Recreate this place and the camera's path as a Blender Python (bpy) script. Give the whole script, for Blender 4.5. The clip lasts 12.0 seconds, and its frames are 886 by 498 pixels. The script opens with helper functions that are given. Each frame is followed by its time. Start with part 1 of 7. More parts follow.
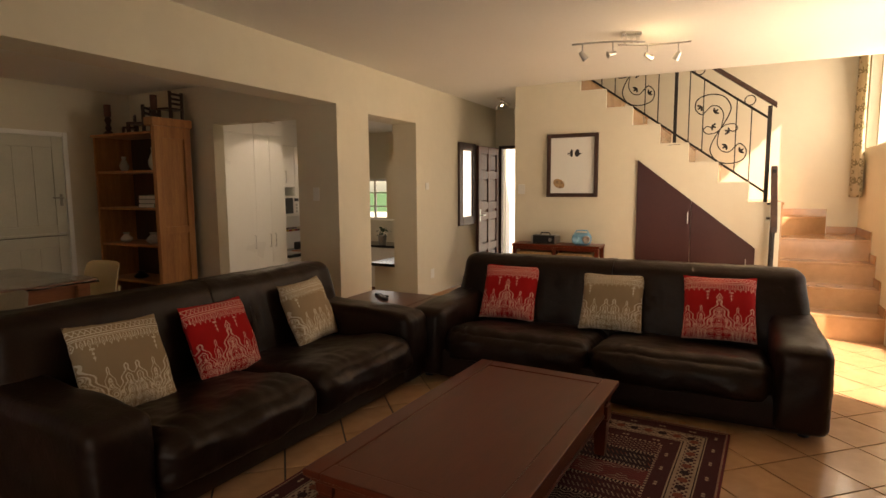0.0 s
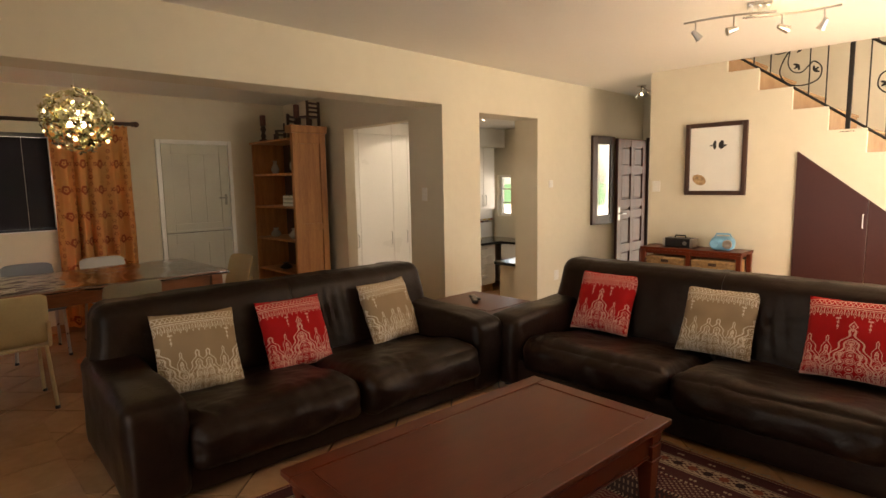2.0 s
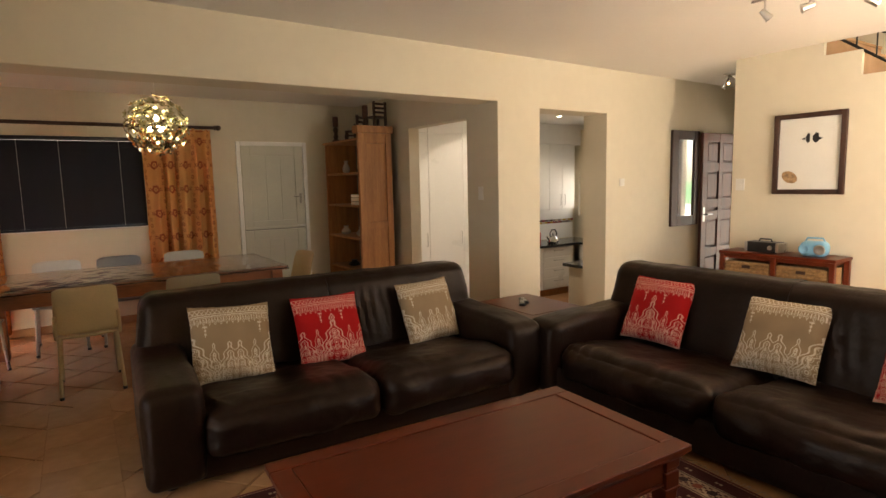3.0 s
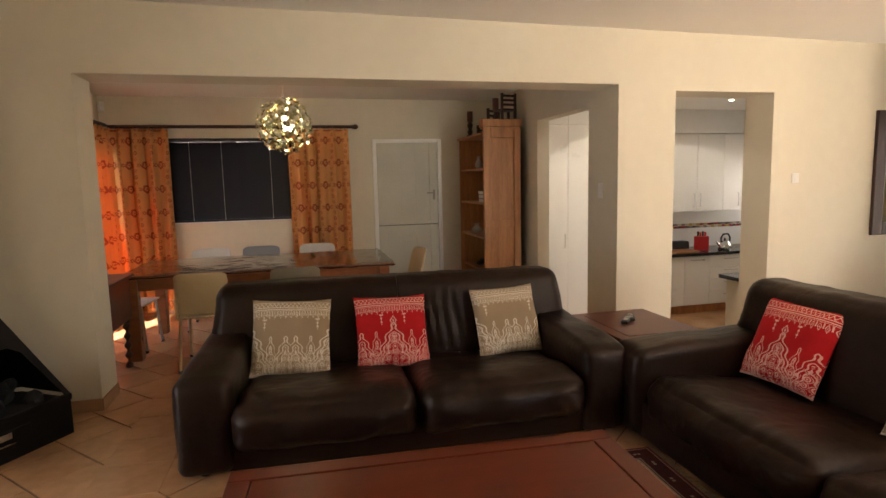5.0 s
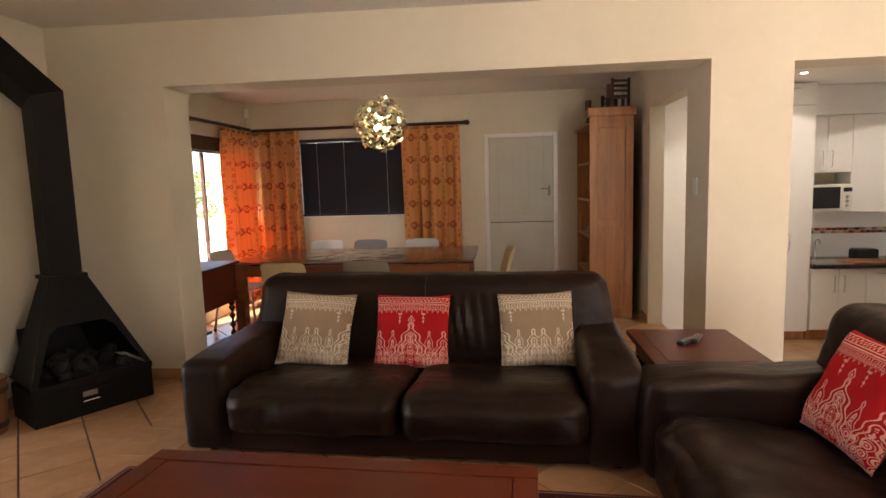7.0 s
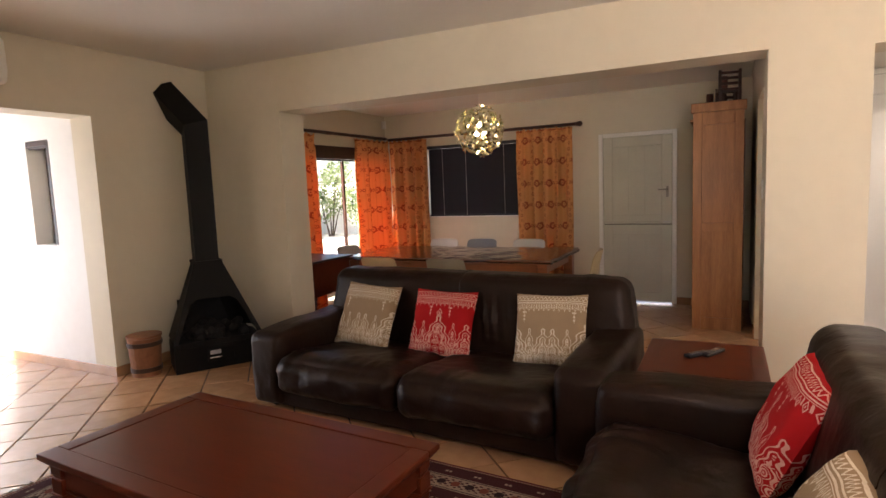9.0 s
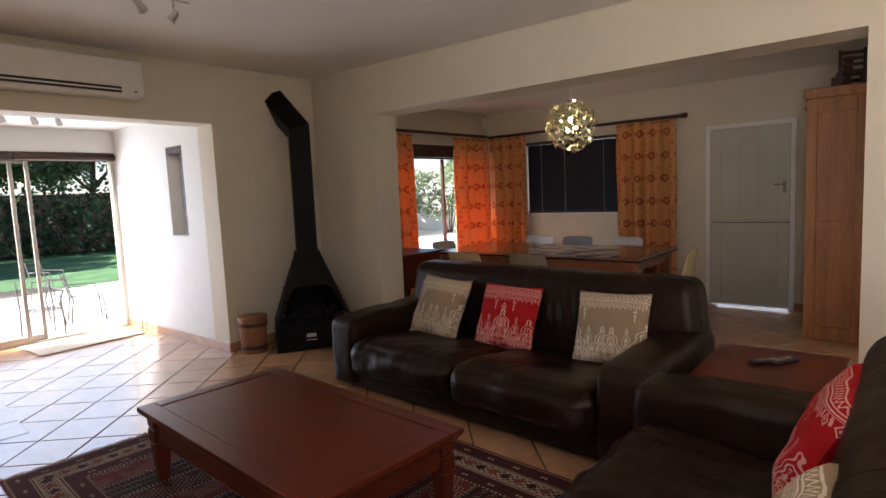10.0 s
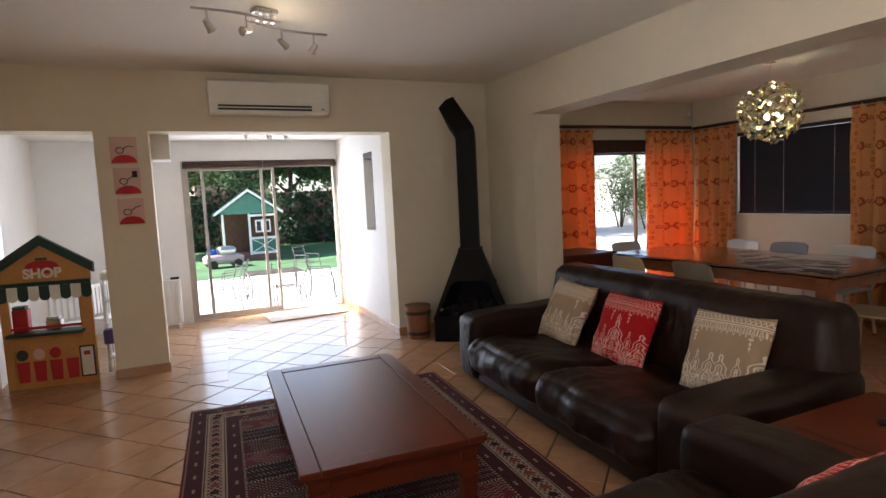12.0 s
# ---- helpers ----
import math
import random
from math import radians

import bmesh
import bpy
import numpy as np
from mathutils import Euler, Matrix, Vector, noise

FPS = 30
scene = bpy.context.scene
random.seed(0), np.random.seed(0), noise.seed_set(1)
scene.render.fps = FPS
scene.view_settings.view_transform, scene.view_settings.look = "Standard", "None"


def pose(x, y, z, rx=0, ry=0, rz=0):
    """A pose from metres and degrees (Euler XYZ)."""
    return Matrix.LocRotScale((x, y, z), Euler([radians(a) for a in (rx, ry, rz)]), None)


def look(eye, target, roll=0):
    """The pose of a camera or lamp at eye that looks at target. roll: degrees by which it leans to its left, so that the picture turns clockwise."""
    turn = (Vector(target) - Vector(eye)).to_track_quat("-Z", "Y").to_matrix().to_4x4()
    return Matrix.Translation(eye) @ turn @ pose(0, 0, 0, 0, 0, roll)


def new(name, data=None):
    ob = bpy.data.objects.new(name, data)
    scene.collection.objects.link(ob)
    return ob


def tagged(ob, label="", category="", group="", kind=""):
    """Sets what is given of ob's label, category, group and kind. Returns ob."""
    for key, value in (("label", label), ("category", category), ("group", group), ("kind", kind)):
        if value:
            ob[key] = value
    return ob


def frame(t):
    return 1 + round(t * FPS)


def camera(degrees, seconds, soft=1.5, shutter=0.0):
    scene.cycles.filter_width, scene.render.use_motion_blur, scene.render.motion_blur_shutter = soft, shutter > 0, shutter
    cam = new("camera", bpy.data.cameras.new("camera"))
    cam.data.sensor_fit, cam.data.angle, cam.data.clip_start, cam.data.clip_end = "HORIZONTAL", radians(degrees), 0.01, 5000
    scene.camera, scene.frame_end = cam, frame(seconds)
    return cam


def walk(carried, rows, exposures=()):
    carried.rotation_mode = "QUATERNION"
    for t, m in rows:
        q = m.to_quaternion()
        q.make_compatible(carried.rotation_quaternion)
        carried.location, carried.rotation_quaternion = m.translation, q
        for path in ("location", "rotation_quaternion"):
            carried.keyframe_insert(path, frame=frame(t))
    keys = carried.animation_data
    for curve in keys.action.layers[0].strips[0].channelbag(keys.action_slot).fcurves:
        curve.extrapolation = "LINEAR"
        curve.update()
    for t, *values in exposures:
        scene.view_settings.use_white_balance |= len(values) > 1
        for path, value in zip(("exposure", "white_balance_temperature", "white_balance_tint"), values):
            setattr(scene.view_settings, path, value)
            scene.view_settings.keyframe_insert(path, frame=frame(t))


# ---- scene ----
cam = camera(76.3, 12.0)
PATH = [
    (0, (3.408, 0.451, 1.476), (2.5, 2.219, 1.254), -0.4),
    (0.5, (3.558, 0.569, 1.489), (2.47, 2.232, 1.264), -0.7),
    (1, (3.716, 0.684, 1.502), (2.491, 2.248, 1.272), -0.8),
    (1.5, (3.848, 0.846, 1.521), (2.518, 2.32, 1.284), -0.9),
    (2, (3.983, 1.027, 1.54), (2.552, 2.403, 1.299), -1.1),
    (2.5, (4.111, 1.238, 1.536), (2.572, 2.493, 1.302), -1.1),
    (3, (4.202, 1.443, 1.528), (2.547, 2.54, 1.291), -1.3),
    (3.5, (4.219, 1.649, 1.531), (2.466, 2.583, 1.294), -1.3),
    (5.5, (4.205, 2.608, 1.491), (2.244, 2.93, 1.262), -1.5),
    (6, (4.169, 2.895, 1.478), (2.187, 3.051, 1.254), -1.7),
    (6.5, (4.134, 3.194, 1.481), (2.148, 3.149, 1.253), -1.8),
    (8.3, (4.081, 4.177, 1.488), (2.201, 3.533, 1.264), -2.0),
    (8.5, (4.09, 4.311, 1.489), (2.24, 3.585, 1.269), -2.2),
    (9, (4.113, 4.659, 1.495), (2.338, 3.762, 1.282), -2.3),
    (9.5, (4.089, 4.919, 1.483), (2.42, 3.838, 1.273), -2.5),
    (10, (3.976, 5.087, 1.47), (2.448, 3.813, 1.267), -2.6),
    (10.5, (3.843, 5.307, 1.486), (2.485, 3.853, 1.287), -2.6),
    (11, (3.667, 5.512, 1.484), (2.482, 3.912, 1.294), -2.7),
    (11.5, (3.462, 5.637, 1.48), (2.452, 3.922, 1.288), -2.7),
    (12, (3.23, 5.741, 1.491), (2.406, 3.928, 1.306), -2.8),
]
walk(cam, [(t, look(eye, target, roll)) for t, eye, target, roll in PATH],
     [(0, 1.6, 8300, 17), (1.5, 2.15, 7900, 15), (3.5, 2.5, 7150, 13), (6.5, 2.74, 6650, 17), (8.5, 2.7, 6800, 21), (10, 2.0, 6000, 18), (12, 2.1, 5900, 16)])

# ---- light ----
SUN_TO = Vector((0.64, -0.30, 0.70)).normalized()
world = bpy.data.worlds.new("sky")
scene.world = world
world.use_nodes = True
wn = world.node_tree.nodes
sky = wn.new("ShaderNodeTexSky")
sky.sky_type, sky.sun_disc = "NISHITA", False
sky.sun_elevation, sky.sun_rotation = math.asin(SUN_TO.z), math.atan2(SUN_TO.x, SUN_TO.y)
world.node_tree.links.new(sky.outputs[0], wn["Background"].inputs[0])
wn["Background"].inputs[1].default_value = 0.07


def lamp(name, kind, m, energy, color, **more):
    data = bpy.data.lights.new(name, kind)
    data.energy, data.color = energy, color
    ob = new(name, data)
    ob.matrix_world = m
    if kind == "AREA":
        data.shape, data.size, data.size_y = "RECTANGLE", more["w"], more["h"]
    if "radius" in more:
        data.shadow_soft_size = more["radius"]
    return ob


sun = lamp("sun", "SUN", look(SUN_TO * 30, (0, 0, 0)), 5.0, (1.0, 0.93, 0.82))
sun.data.angle = radians(0.6)
DAY = (0.76, 0.88, 1.0)
lamp("patio_daylight", "AREA", look((2.2, -2.2, 1.1), (2.2, 3, 1.0)), 8.5, DAY, w=1.9, h=1.9)
lamp("stair_window_daylight", "AREA", look((4.66, 7.5, 2.45), (3.0, 7.3, 2.2)), 7, (1.0, 0.95, 0.86), w=1.3, h=1.2)
lamp("lounge_window_daylight", "AREA", look((4.93, 5.5, 1.3), (3.8, 6.9, 2.7)), 16, (1.0, 0.95, 0.86), w=1.9, h=1.8)
lamp("kitchen_daylight", "AREA", look((-2.2, 9.19, 1.24), (-1.9, 7.0, 0.8)), 1.3, (1.0, 0.97, 0.92), w=1.0, h=0.7)
# added fill lamp that brightens the playroom, set in a made-up opening
lamp("playroom_fill", "AREA", look((4.79, -0.56, 1.5), (3.6, -1.5, 1.0)), 1.5, DAY, w=0.44, h=1.15)

# ---- materials ----


def mat(name, color, rough=0.5, metal=0.0, var=0.12, scale=6.0, bump=0.1, bump_scale=40.0, dark=None, coat=0.0, spec=0.5, stretch=(1, 1, 1), rand=0.0, rv=0.08):
    """Procedural surface: base colour, stains at one scale, grain at a finer one, and fine relief."""
    m = bpy.data.materials.new(name)
    m.use_nodes = True
    nt = m.node_tree
    n, l = nt.nodes, nt.links.new
    p = n["Principled BSDF"]
    p.inputs["Roughness"].default_value, p.inputs["Metallic"].default_value = rough, metal
    p.inputs["Coat Weight"].default_value, p.inputs["Specular IOR Level"].default_value = coat, spec
    tc = n.new("ShaderNodeTexCoord")
    mp = n.new("ShaderNodeMapping")
    mp.inputs["Scale"].default_value = stretch
    l(tc.outputs["Object"], mp.inputs[0])
    big, fine = n.new("ShaderNodeTexNoise"), n.new("ShaderNodeTexNoise")
    big.inputs["Scale"].default_value, fine.inputs["Scale"].default_value = scale, bump_scale
    big.inputs["Detail"].default_value, fine.inputs["Detail"].default_value = 4, 5
    l(mp.outputs[0], big.inputs[0]), l(mp.outputs[0], fine.inputs[0])
    ramp = n.new("ShaderNodeMix")
    ramp.data_type = "RGBA"
    d = dark or tuple(c * (1 - var * 2) for c in color)
    ramp.inputs[6].default_value, ramp.inputs[7].default_value = (*d, 1), (*(min(c * (1 + var), 1) for c in color), 1)
    add = n.new("ShaderNodeMath")
    add.operation = "MULTIPLY_ADD"
    add.inputs[1].default_value, add.inputs[2].default_value = 0.35, 0.0
    l(fine.outputs[0], add.inputs[0])
    add2 = n.new("ShaderNodeMath")
    add2.operation = "MULTIPLY_ADD"
    add2.inputs[1].default_value = 0.65
    l(big.outputs[0], add2.inputs[0]), l(add.outputs[0], add2.inputs[2])
    con = n.new("ShaderNodeMapRange")
    con.inputs[1].default_value, con.inputs[2].default_value = 0.3, 0.7
    l(add2.outputs[0], con.inputs[0])
    l(con.outputs[0], ramp.inputs[0])
    out = ramp.outputs[2]
    if rand:
        oi = n.new("ShaderNodeObjectInfo")
        hsv = n.new("ShaderNodeHueSaturation")
        rr = n.new("ShaderNodeMapRange")
        rr.inputs[3].default_value, rr.inputs[4].default_value = 1 - rand, 1 + rand
        l(oi.outputs["Random"], rr.inputs[0]), l(rr.outputs[0], hsv.inputs["Value"]), l(out, hsv.inputs["Color"])
        out = hsv.outputs[0]
    l(out, p.inputs["Base Color"])
    rr2 = n.new("ShaderNodeMapRange")
    rr2.inputs[3].default_value, rr2.inputs[4].default_value = max(rough - rv, 0.02), min(rough + rv, 1)
    l(big.outputs[0], rr2.inputs[0]), l(rr2.outputs[0], p.inputs["Roughness"])
    if bump:
        b = n.new("ShaderNodeBump")
        b.inputs["Strength"].default_value, b.inputs["Distance"].default_value = bump, 0.01
        l(fine.outputs[0], b.inputs["Height"]), l(b.outputs[0], p.inputs["Normal"])
    return m


def glow(name, color, strength):
    m = bpy.data.materials.new(name)
    m.use_nodes = True
    p = m.node_tree.nodes["Principled BSDF"]
    p.inputs["Base Color"].default_value = (*color, 1)
    p.inputs["Emission Color"].default_value, p.inputs["Emission Strength"].default_value = (*color, 1), strength
    return m


def clear(name, color=(1, 1, 1), rough=0.0):
    m = bpy.data.materials.new(name)
    m.use_nodes = True
    p = m.node_tree.nodes["Principled BSDF"]
    p.inputs["Base Color"].default_value = (*color, 1)
    p.inputs["Transmission Weight"].default_value, p.inputs["Roughness"].default_value = 1.0, rough
    p.inputs["IOR"].default_value = 1.05
    return m


CREAM = mat("cream_plaster", (0.66, 0.592, 0.455), 0.7, var=0.03, scale=1.2, bump=0.25, bump_scale=9)
CEIL = mat("white_ceiling_paint", (0.76, 0.725, 0.65), 0.75, var=0.02, scale=0.8, bump=0.05, bump_scale=30)
WHITE = mat("white_plaster", (0.80, 0.78, 0.74), 0.65, var=0.03, scale=1.5, bump=0.15, bump_scale=10)
GLOSSW = mat("white_lacquer", (0.80, 0.78, 0.73), 0.3, var=0.02, scale=2, bump=0.0)
DOORP = mat("cream_door_paint", (0.54, 0.52, 0.42), 0.45, var=0.05, scale=3, bump=0.06, bump_scale=60)
TILE = mat("terracotta_tile", (0.46, 0.26, 0.135), 0.24, var=0.1, scale=4, rv=0.04, bump=0.01, bump_scale=14, dark=(0.37, 0.20, 0.10), coat=0.2, rand=0.09)


def creased(m, scale, strength):
    """Adds sharp creases and soft dents to a surface's relief."""
    n, l = m.node_tree.nodes, m.node_tree.links.new
    tc = n.new("ShaderNodeTexCoord")
    warp, cre = n.new("ShaderNodeTexNoise"), n.new("ShaderNodeTexNoise")
    warp.inputs["Scale"].default_value, cre.inputs["Scale"].default_value = scale * 0.5, scale
    cre.noise_type, cre.inputs["Detail"].default_value, cre.inputs["Distortion"].default_value = "RIDGED_MULTIFRACTAL", 3, 1.2
    l(tc.outputs["Object"], warp.inputs[0]), l(tc.outputs["Object"], cre.inputs[0])
    mul = n.new("ShaderNodeMath")
    mul.operation = "MULTIPLY"
    l(warp.outputs[0], mul.inputs[0]), l(cre.outputs[0], mul.inputs[1])
    b = n.new("ShaderNodeBump")
    b.inputs["Strength"].default_value, b.inputs["Distance"].default_value = strength, 0.02
    p = n["Principled BSDF"]
    if p.inputs["Normal"].links:
        l(p.inputs["Normal"].links[0].from_socket, b.inputs["Normal"])
    l(mul.outputs[0], b.inputs["Height"]), l(b.outputs[0], p.inputs["Normal"])


GROUT = mat("dark_grout", (0.06, 0.042, 0.03), 0.9, var=0.2, scale=20, bump=0.3, bump_scale=120)
LEATHER = mat("dark_brown_leather", (0.015, 0.0066, 0.0042), 0.40, var=0.2, scale=5, rv=0.04, bump=0.10, bump_scale=70, coat=0.0, spec=0.27)
LEATHER.node_tree.nodes["Principled BSDF"].inputs["Specular Tint"].default_value = (1.0, 0.82, 0.70, 1)
creased(LEATHER, 15.0, 0.16)
MAHOG = mat("mahogany", (0.115, 0.022, 0.0085), 0.29, var=0.06, scale=3, rv=0.01, bump=0.0, bump_scale=26, dark=(0.09, 0.017, 0.007), coat=0.0, spec=0.24, stretch=(5, 0.6, 5))
DARKW = mat("dark_stained_wood", (0.055, 0.022, 0.013), 0.4, var=0.25, scale=3, bump=0.1, bump_scale=30, stretch=(6, 6, 1))
DOORW = mat("meranti_door_wood", (0.145, 0.044, 0.026), 0.42, var=0.25, scale=3, bump=0.1, bump_scale=30, stretch=(6, 6, 1))
PINE = mat("orange_pine", (0.47, 0.22, 0.078), 0.45, var=0.2, scale=2, bump=0.08, bump_scale=18, dark=(0.30, 0.115, 0.04), stretch=(8, 8, 0.8))
OAK = mat("dining_table_wood", (0.32, 0.115, 0.045), 0.3, var=0.22, scale=2.5, bump=0.06, bump_scale=22, coat=0.3, stretch=(6, 1, 6))
MAROON = mat("maroon_cupboard_paint", (0.050, 0.014, 0.012), 0.45, var=0.1, scale=2, bump=0.05, bump_scale=40)
IRON = mat("black_iron", (0.018, 0.014, 0.012), 0.5, metal=0.4, var=0.2, scale=20, bump=0.2, bump_scale=80)
STOVE = mat("black_stove_steel", (0.006, 0.005, 0.0045), 0.6, spec=0.2, var=0.25, scale=6, bump=0.08, bump_scale=60)
SOOT = mat("soot", (0.006, 0.006, 0.006), 0.95, var=0.3, scale=12, bump=0.4, bump_scale=40)
COAL = mat("grey_coal", (0.013, 0.012, 0.011), 0.9, var=0.4, scale=18, bump=0.6, bump_scale=50)
STEEL = mat("brushed_steel", (0.55, 0.53, 0.50), 0.3, metal=1.0, var=0.06, scale=30, bump=0.02, bump_scale=90)
CHROME = mat("chrome", (0.8, 0.79, 0.77), 0.08, metal=1.0, var=0.02, scale=10, bump=0.0)
PLAST = mat("white_plastic", (0.74, 0.72, 0.66), 0.4, var=0.03, scale=3, bump=0.0)
CHAIRP = mat("cream_plastic", (0.55, 0.43, 0.24), 0.45, var=0.06, scale=4, bump=0.04, bump_scale=60)
CHAIRT = mat("taupe_plastic", (0.27, 0.23, 0.16), 0.45, var=0.08, scale=4, bump=0.04, bump_scale=60)
BLACKP = mat("black_plastic", (0.012, 0.012, 0.013), 0.35, var=0.2, scale=10, bump=0.0)
BLIND = mat("dark_blind_slat", (0.018, 0.017, 0.024), 0.35, var=0.15, scale=10, bump=0.0)
GRANITE = mat("black_granite", (0.02, 0.019, 0.019), 0.15, var=0.5, scale=60, bump=0.0)
GLASS = clear("window_glass")
BULB = glow("warm_bulb", (1.0, 0.85, 0.55), 14.0)
DEADBULB = mat("frosted_bulb", (0.55, 0.52, 0.46), 0.3, var=0.03, bump=0.0)

# ---- building helpers ----


def part(name, bm, material, parent=None, label="", smooth=False, kind="", category=""):
    me = bpy.data.meshes.new(name)
    bmesh.ops.recalc_face_normals(bm, faces=bm.faces)
    bm.to_mesh(me)
    bm.free()
    for m in material if isinstance(material, (list, tuple)) else (material,):
        me.materials.append(m)
    if smooth:
        me.polygons.foreach_set("use_smooth", [True] * len(me.polygons))
        try:
            me.set_sharp_from_angle(angle=radians(40))
        except AttributeError:
            pass
    ob = new(name, me)
    if parent:
        ob.parent = parent
    if label or kind or category:
        tagged(ob, label, category, "", kind)
    return ob


def thing(name, label, category, m=None, group=""):
    ob = new(name)
    ob.matrix_world = m or Matrix()
    return tagged(ob, label, category, group)


def box(x0, x1, y0, y1, z0, z1, bev=0.0, seg=2, bm=None):
    own = bmesh.new()
    bmesh.ops.create_cube(own, size=1)
    for v in own.verts:
        v.co = (x0 + (v.co.x + 0.5) * (x1 - x0), y0 + (v.co.y + 0.5) * (y1 - y0), z0 + (v.co.z + 0.5) * (z1 - z0))
    if bev:
        bmesh.ops.bevel(own, geom=own.edges[:], offset=min(bev, 0.49 * min(x1 - x0, y1 - y0, z1 - z0)), segments=seg, profile=0.5, affect="EDGES")
    return join(bm, own)


def join(bm, own, m=None):
    if m is not None:
        own.transform(m)
    if bm is None:
        return own
    me = bpy.data.meshes.new("t")
    own.to_mesh(me)
    own.free()
    bm.from_mesh(me)
    bpy.data.meshes.remove(me)
    return bm


def lathe(profile, seg=20, bm=None, at=(0, 0, 0)):
    own = bmesh.new()
    rings = []
    for r, z in profile:
        rings.append([own.verts.new((at[0] + r * math.cos(2 * math.pi * k / seg), at[1] + r * math.sin(2 * math.pi * k / seg), at[2] + z)) for k in range(seg)])
    for a, b in zip(rings, rings[1:]):
        for k in range(seg):
            own.faces.new((a[k], a[(k + 1) % seg], b[(k + 1) % seg], b[k]))
    for r in (rings[0], rings[-1]):
        own.faces.new(r)
    return join(bm, own)


def tube(points, r, seg=8, bm=None, close=False, flat=1.0):
    """A bar of radius r along points."""
    own = bmesh.new()
    pts = [Vector(p) for p in points]
    rings = []
    n = len(pts)
    ref = None
    for i, p in enumerate(pts):
        a = pts[(i - 1) % n] if (i or close) else p
        b = pts[(i + 1) % n] if (i < n - 1 or close) else p
        d = (b - a).normalized()
        if ref is None:
            ref = Vector((0, 0, 1)) if abs(d.z) < 0.9 else Vector((1, 0, 0))
        u = d.cross(ref).normalized()
        ref = u.cross(d).normalized()
        rr = r[i] if isinstance(r, (list, tuple)) else r
        rings.append([own.verts.new(p + (u * math.cos(2 * math.pi * k / seg) * flat + ref * math.sin(2 * math.pi * k / seg)) * rr) for k in range(seg)])
    pairs = list(zip(rings, rings[1:])) + ([(rings[-1], rings[0])] if close else [])
    for a, b in pairs:
        for k in range(seg):
            own.faces.new((a[k], a[(k + 1) % seg], b[(k + 1) % seg], b[k]))
    if not close:
        own.faces.new(rings[0]), own.faces.new(rings[-1])
    return join(bm, own)


def prism(poly, a, b, axis="y", bm=None, bev=0.0):
    """Extrude a 2D outline along an axis from a to b. For y the outline is (x, z), for x (y, z), for z (x, y)."""
    own = bmesh.new()
    put = {"y": lambda p, s: (p[0], s, p[1]), "x": lambda p, s: (s, p[0], p[1]), "z": lambda p, s: (p[0], p[1], s)}[axis]
    lo, hi = [own.verts.new(put(p, a)) for p in poly], [own.verts.new(put(p, b)) for p in poly]
    own.faces.new(lo), own.faces.new(hi)
    for i in range(len(poly)):
        own.faces.new((lo[i], lo[(i + 1) % len(poly)], hi[(i + 1) % len(poly)], hi[i]))
    bmesh.ops.recalc_face_normals(own, faces=own.faces)
    if bev:
        bmesh.ops.bevel(own, geom=own.edges[:], offset=bev, segments=2, profile=0.5, affect="EDGES")
    return join(bm, own)


def wall(name, axis, at0, at1, u0, u1, z0, z1, holes=(), material=None):
    """A straight wall with through openings (ua, ub, za, zb). axis: the wall's normal."""
    bm = bmesh.new()
    us = sorted({u0, u1, *(h[0] for h in holes), *(h[1] for h in holes)})
    for a, b in zip(us, us[1:]):
        zs = sorted((h[2], h[3]) for h in holes if h[0] < b and h[1] > a)
        low = z0
        for za, zb in [*zs, (z1, z1)]:
            if za > low + 1e-4:
                box(at0, at1, a, b, low, za, bm=bm) if axis == "x" else box(a, b, at0, at1, low, za, bm=bm)
            low = zb
    bmesh.ops.remove_doubles(bm, verts=bm.verts, dist=1e-4)
    return tagged(part(name, bm, material or CREAM), kind="structure")

# ---- structure ----
YS, HALL = 7.207, 0.96
wall("wall_partition", "x", -0.33, 0.0, 0.13, 9.2, -0.4, 2.9, [(0.93, 4.878, -0.5, 2.268), (5.41, 6.40, -0.5, 2.225)])
wall("wall_pier", "y", 4.88, 5.04, -0.5, -0.33, -0.4, 2.9)
wall("wall_kitchen_dining", "y", 4.9, 5.04, -3.1, -0.5, -0.4, 2.9, [(-1.7, -0.5, -0.5, 2.165)])
wall("wall_dining_west", "x", -3.35, -3.1, -0.1, 9.4, -0.4, 2.9, [(0.82, 2.22, 1.09, 2.1), (3.285, 4.085, 0.0, 2.03)])
wall("wall_dining_south", "y", -0.12, 0.13, -3.1, 0.0, 0, 2.9, [(-2.96, -0.86, 0.12, 2.02)])
wall("wall_patio_arch", "y", -0.28, 0.0, 0.0, 5.2, 0, 2.9, [(1.184, 3.463, 0, 2.2), (3.89, 5.0, 0, 2.2)])
wall("wall_patio_side", "x", 0.9, 1.184, -2.45, -0.28, 0, 2.9, [(-0.99, -0.64, 1.13, 2.06)], WHITE)
wall("wall_patio_front", "y", -2.45, -2.3, 1.184, 4.85, 0, 2.9, [(1.2, 3.22, 0, 2.1)], WHITE)
# the opening in this wall is made up, to house the fill lamp
wall("wall_playroom_side", "x", 4.8, 5.0, -2.3, -0.28, 0, 2.9, [(-0.8, -0.33, 0.9, 2.1)], WHITE)
wall("wall_east", "x", 5.0, 5.2, 0.0, 6.6, 0, 2.9, [(4.6, 6.45, 0.4, 2.35)])
wall("wall_stair_east", "x", 4.7, 4.9, 6.6, 8.6, 0, 5.2, [(6.75, 8.28, 1.86, 3.3)])
wall("wall_east_return", "y", 6.6, 6.7, 4.9, 5.2, 0, 2.9)
wall("wall_stair_back", "y", 8.45, 8.6, HALL, 4.7, 0, 5.2)
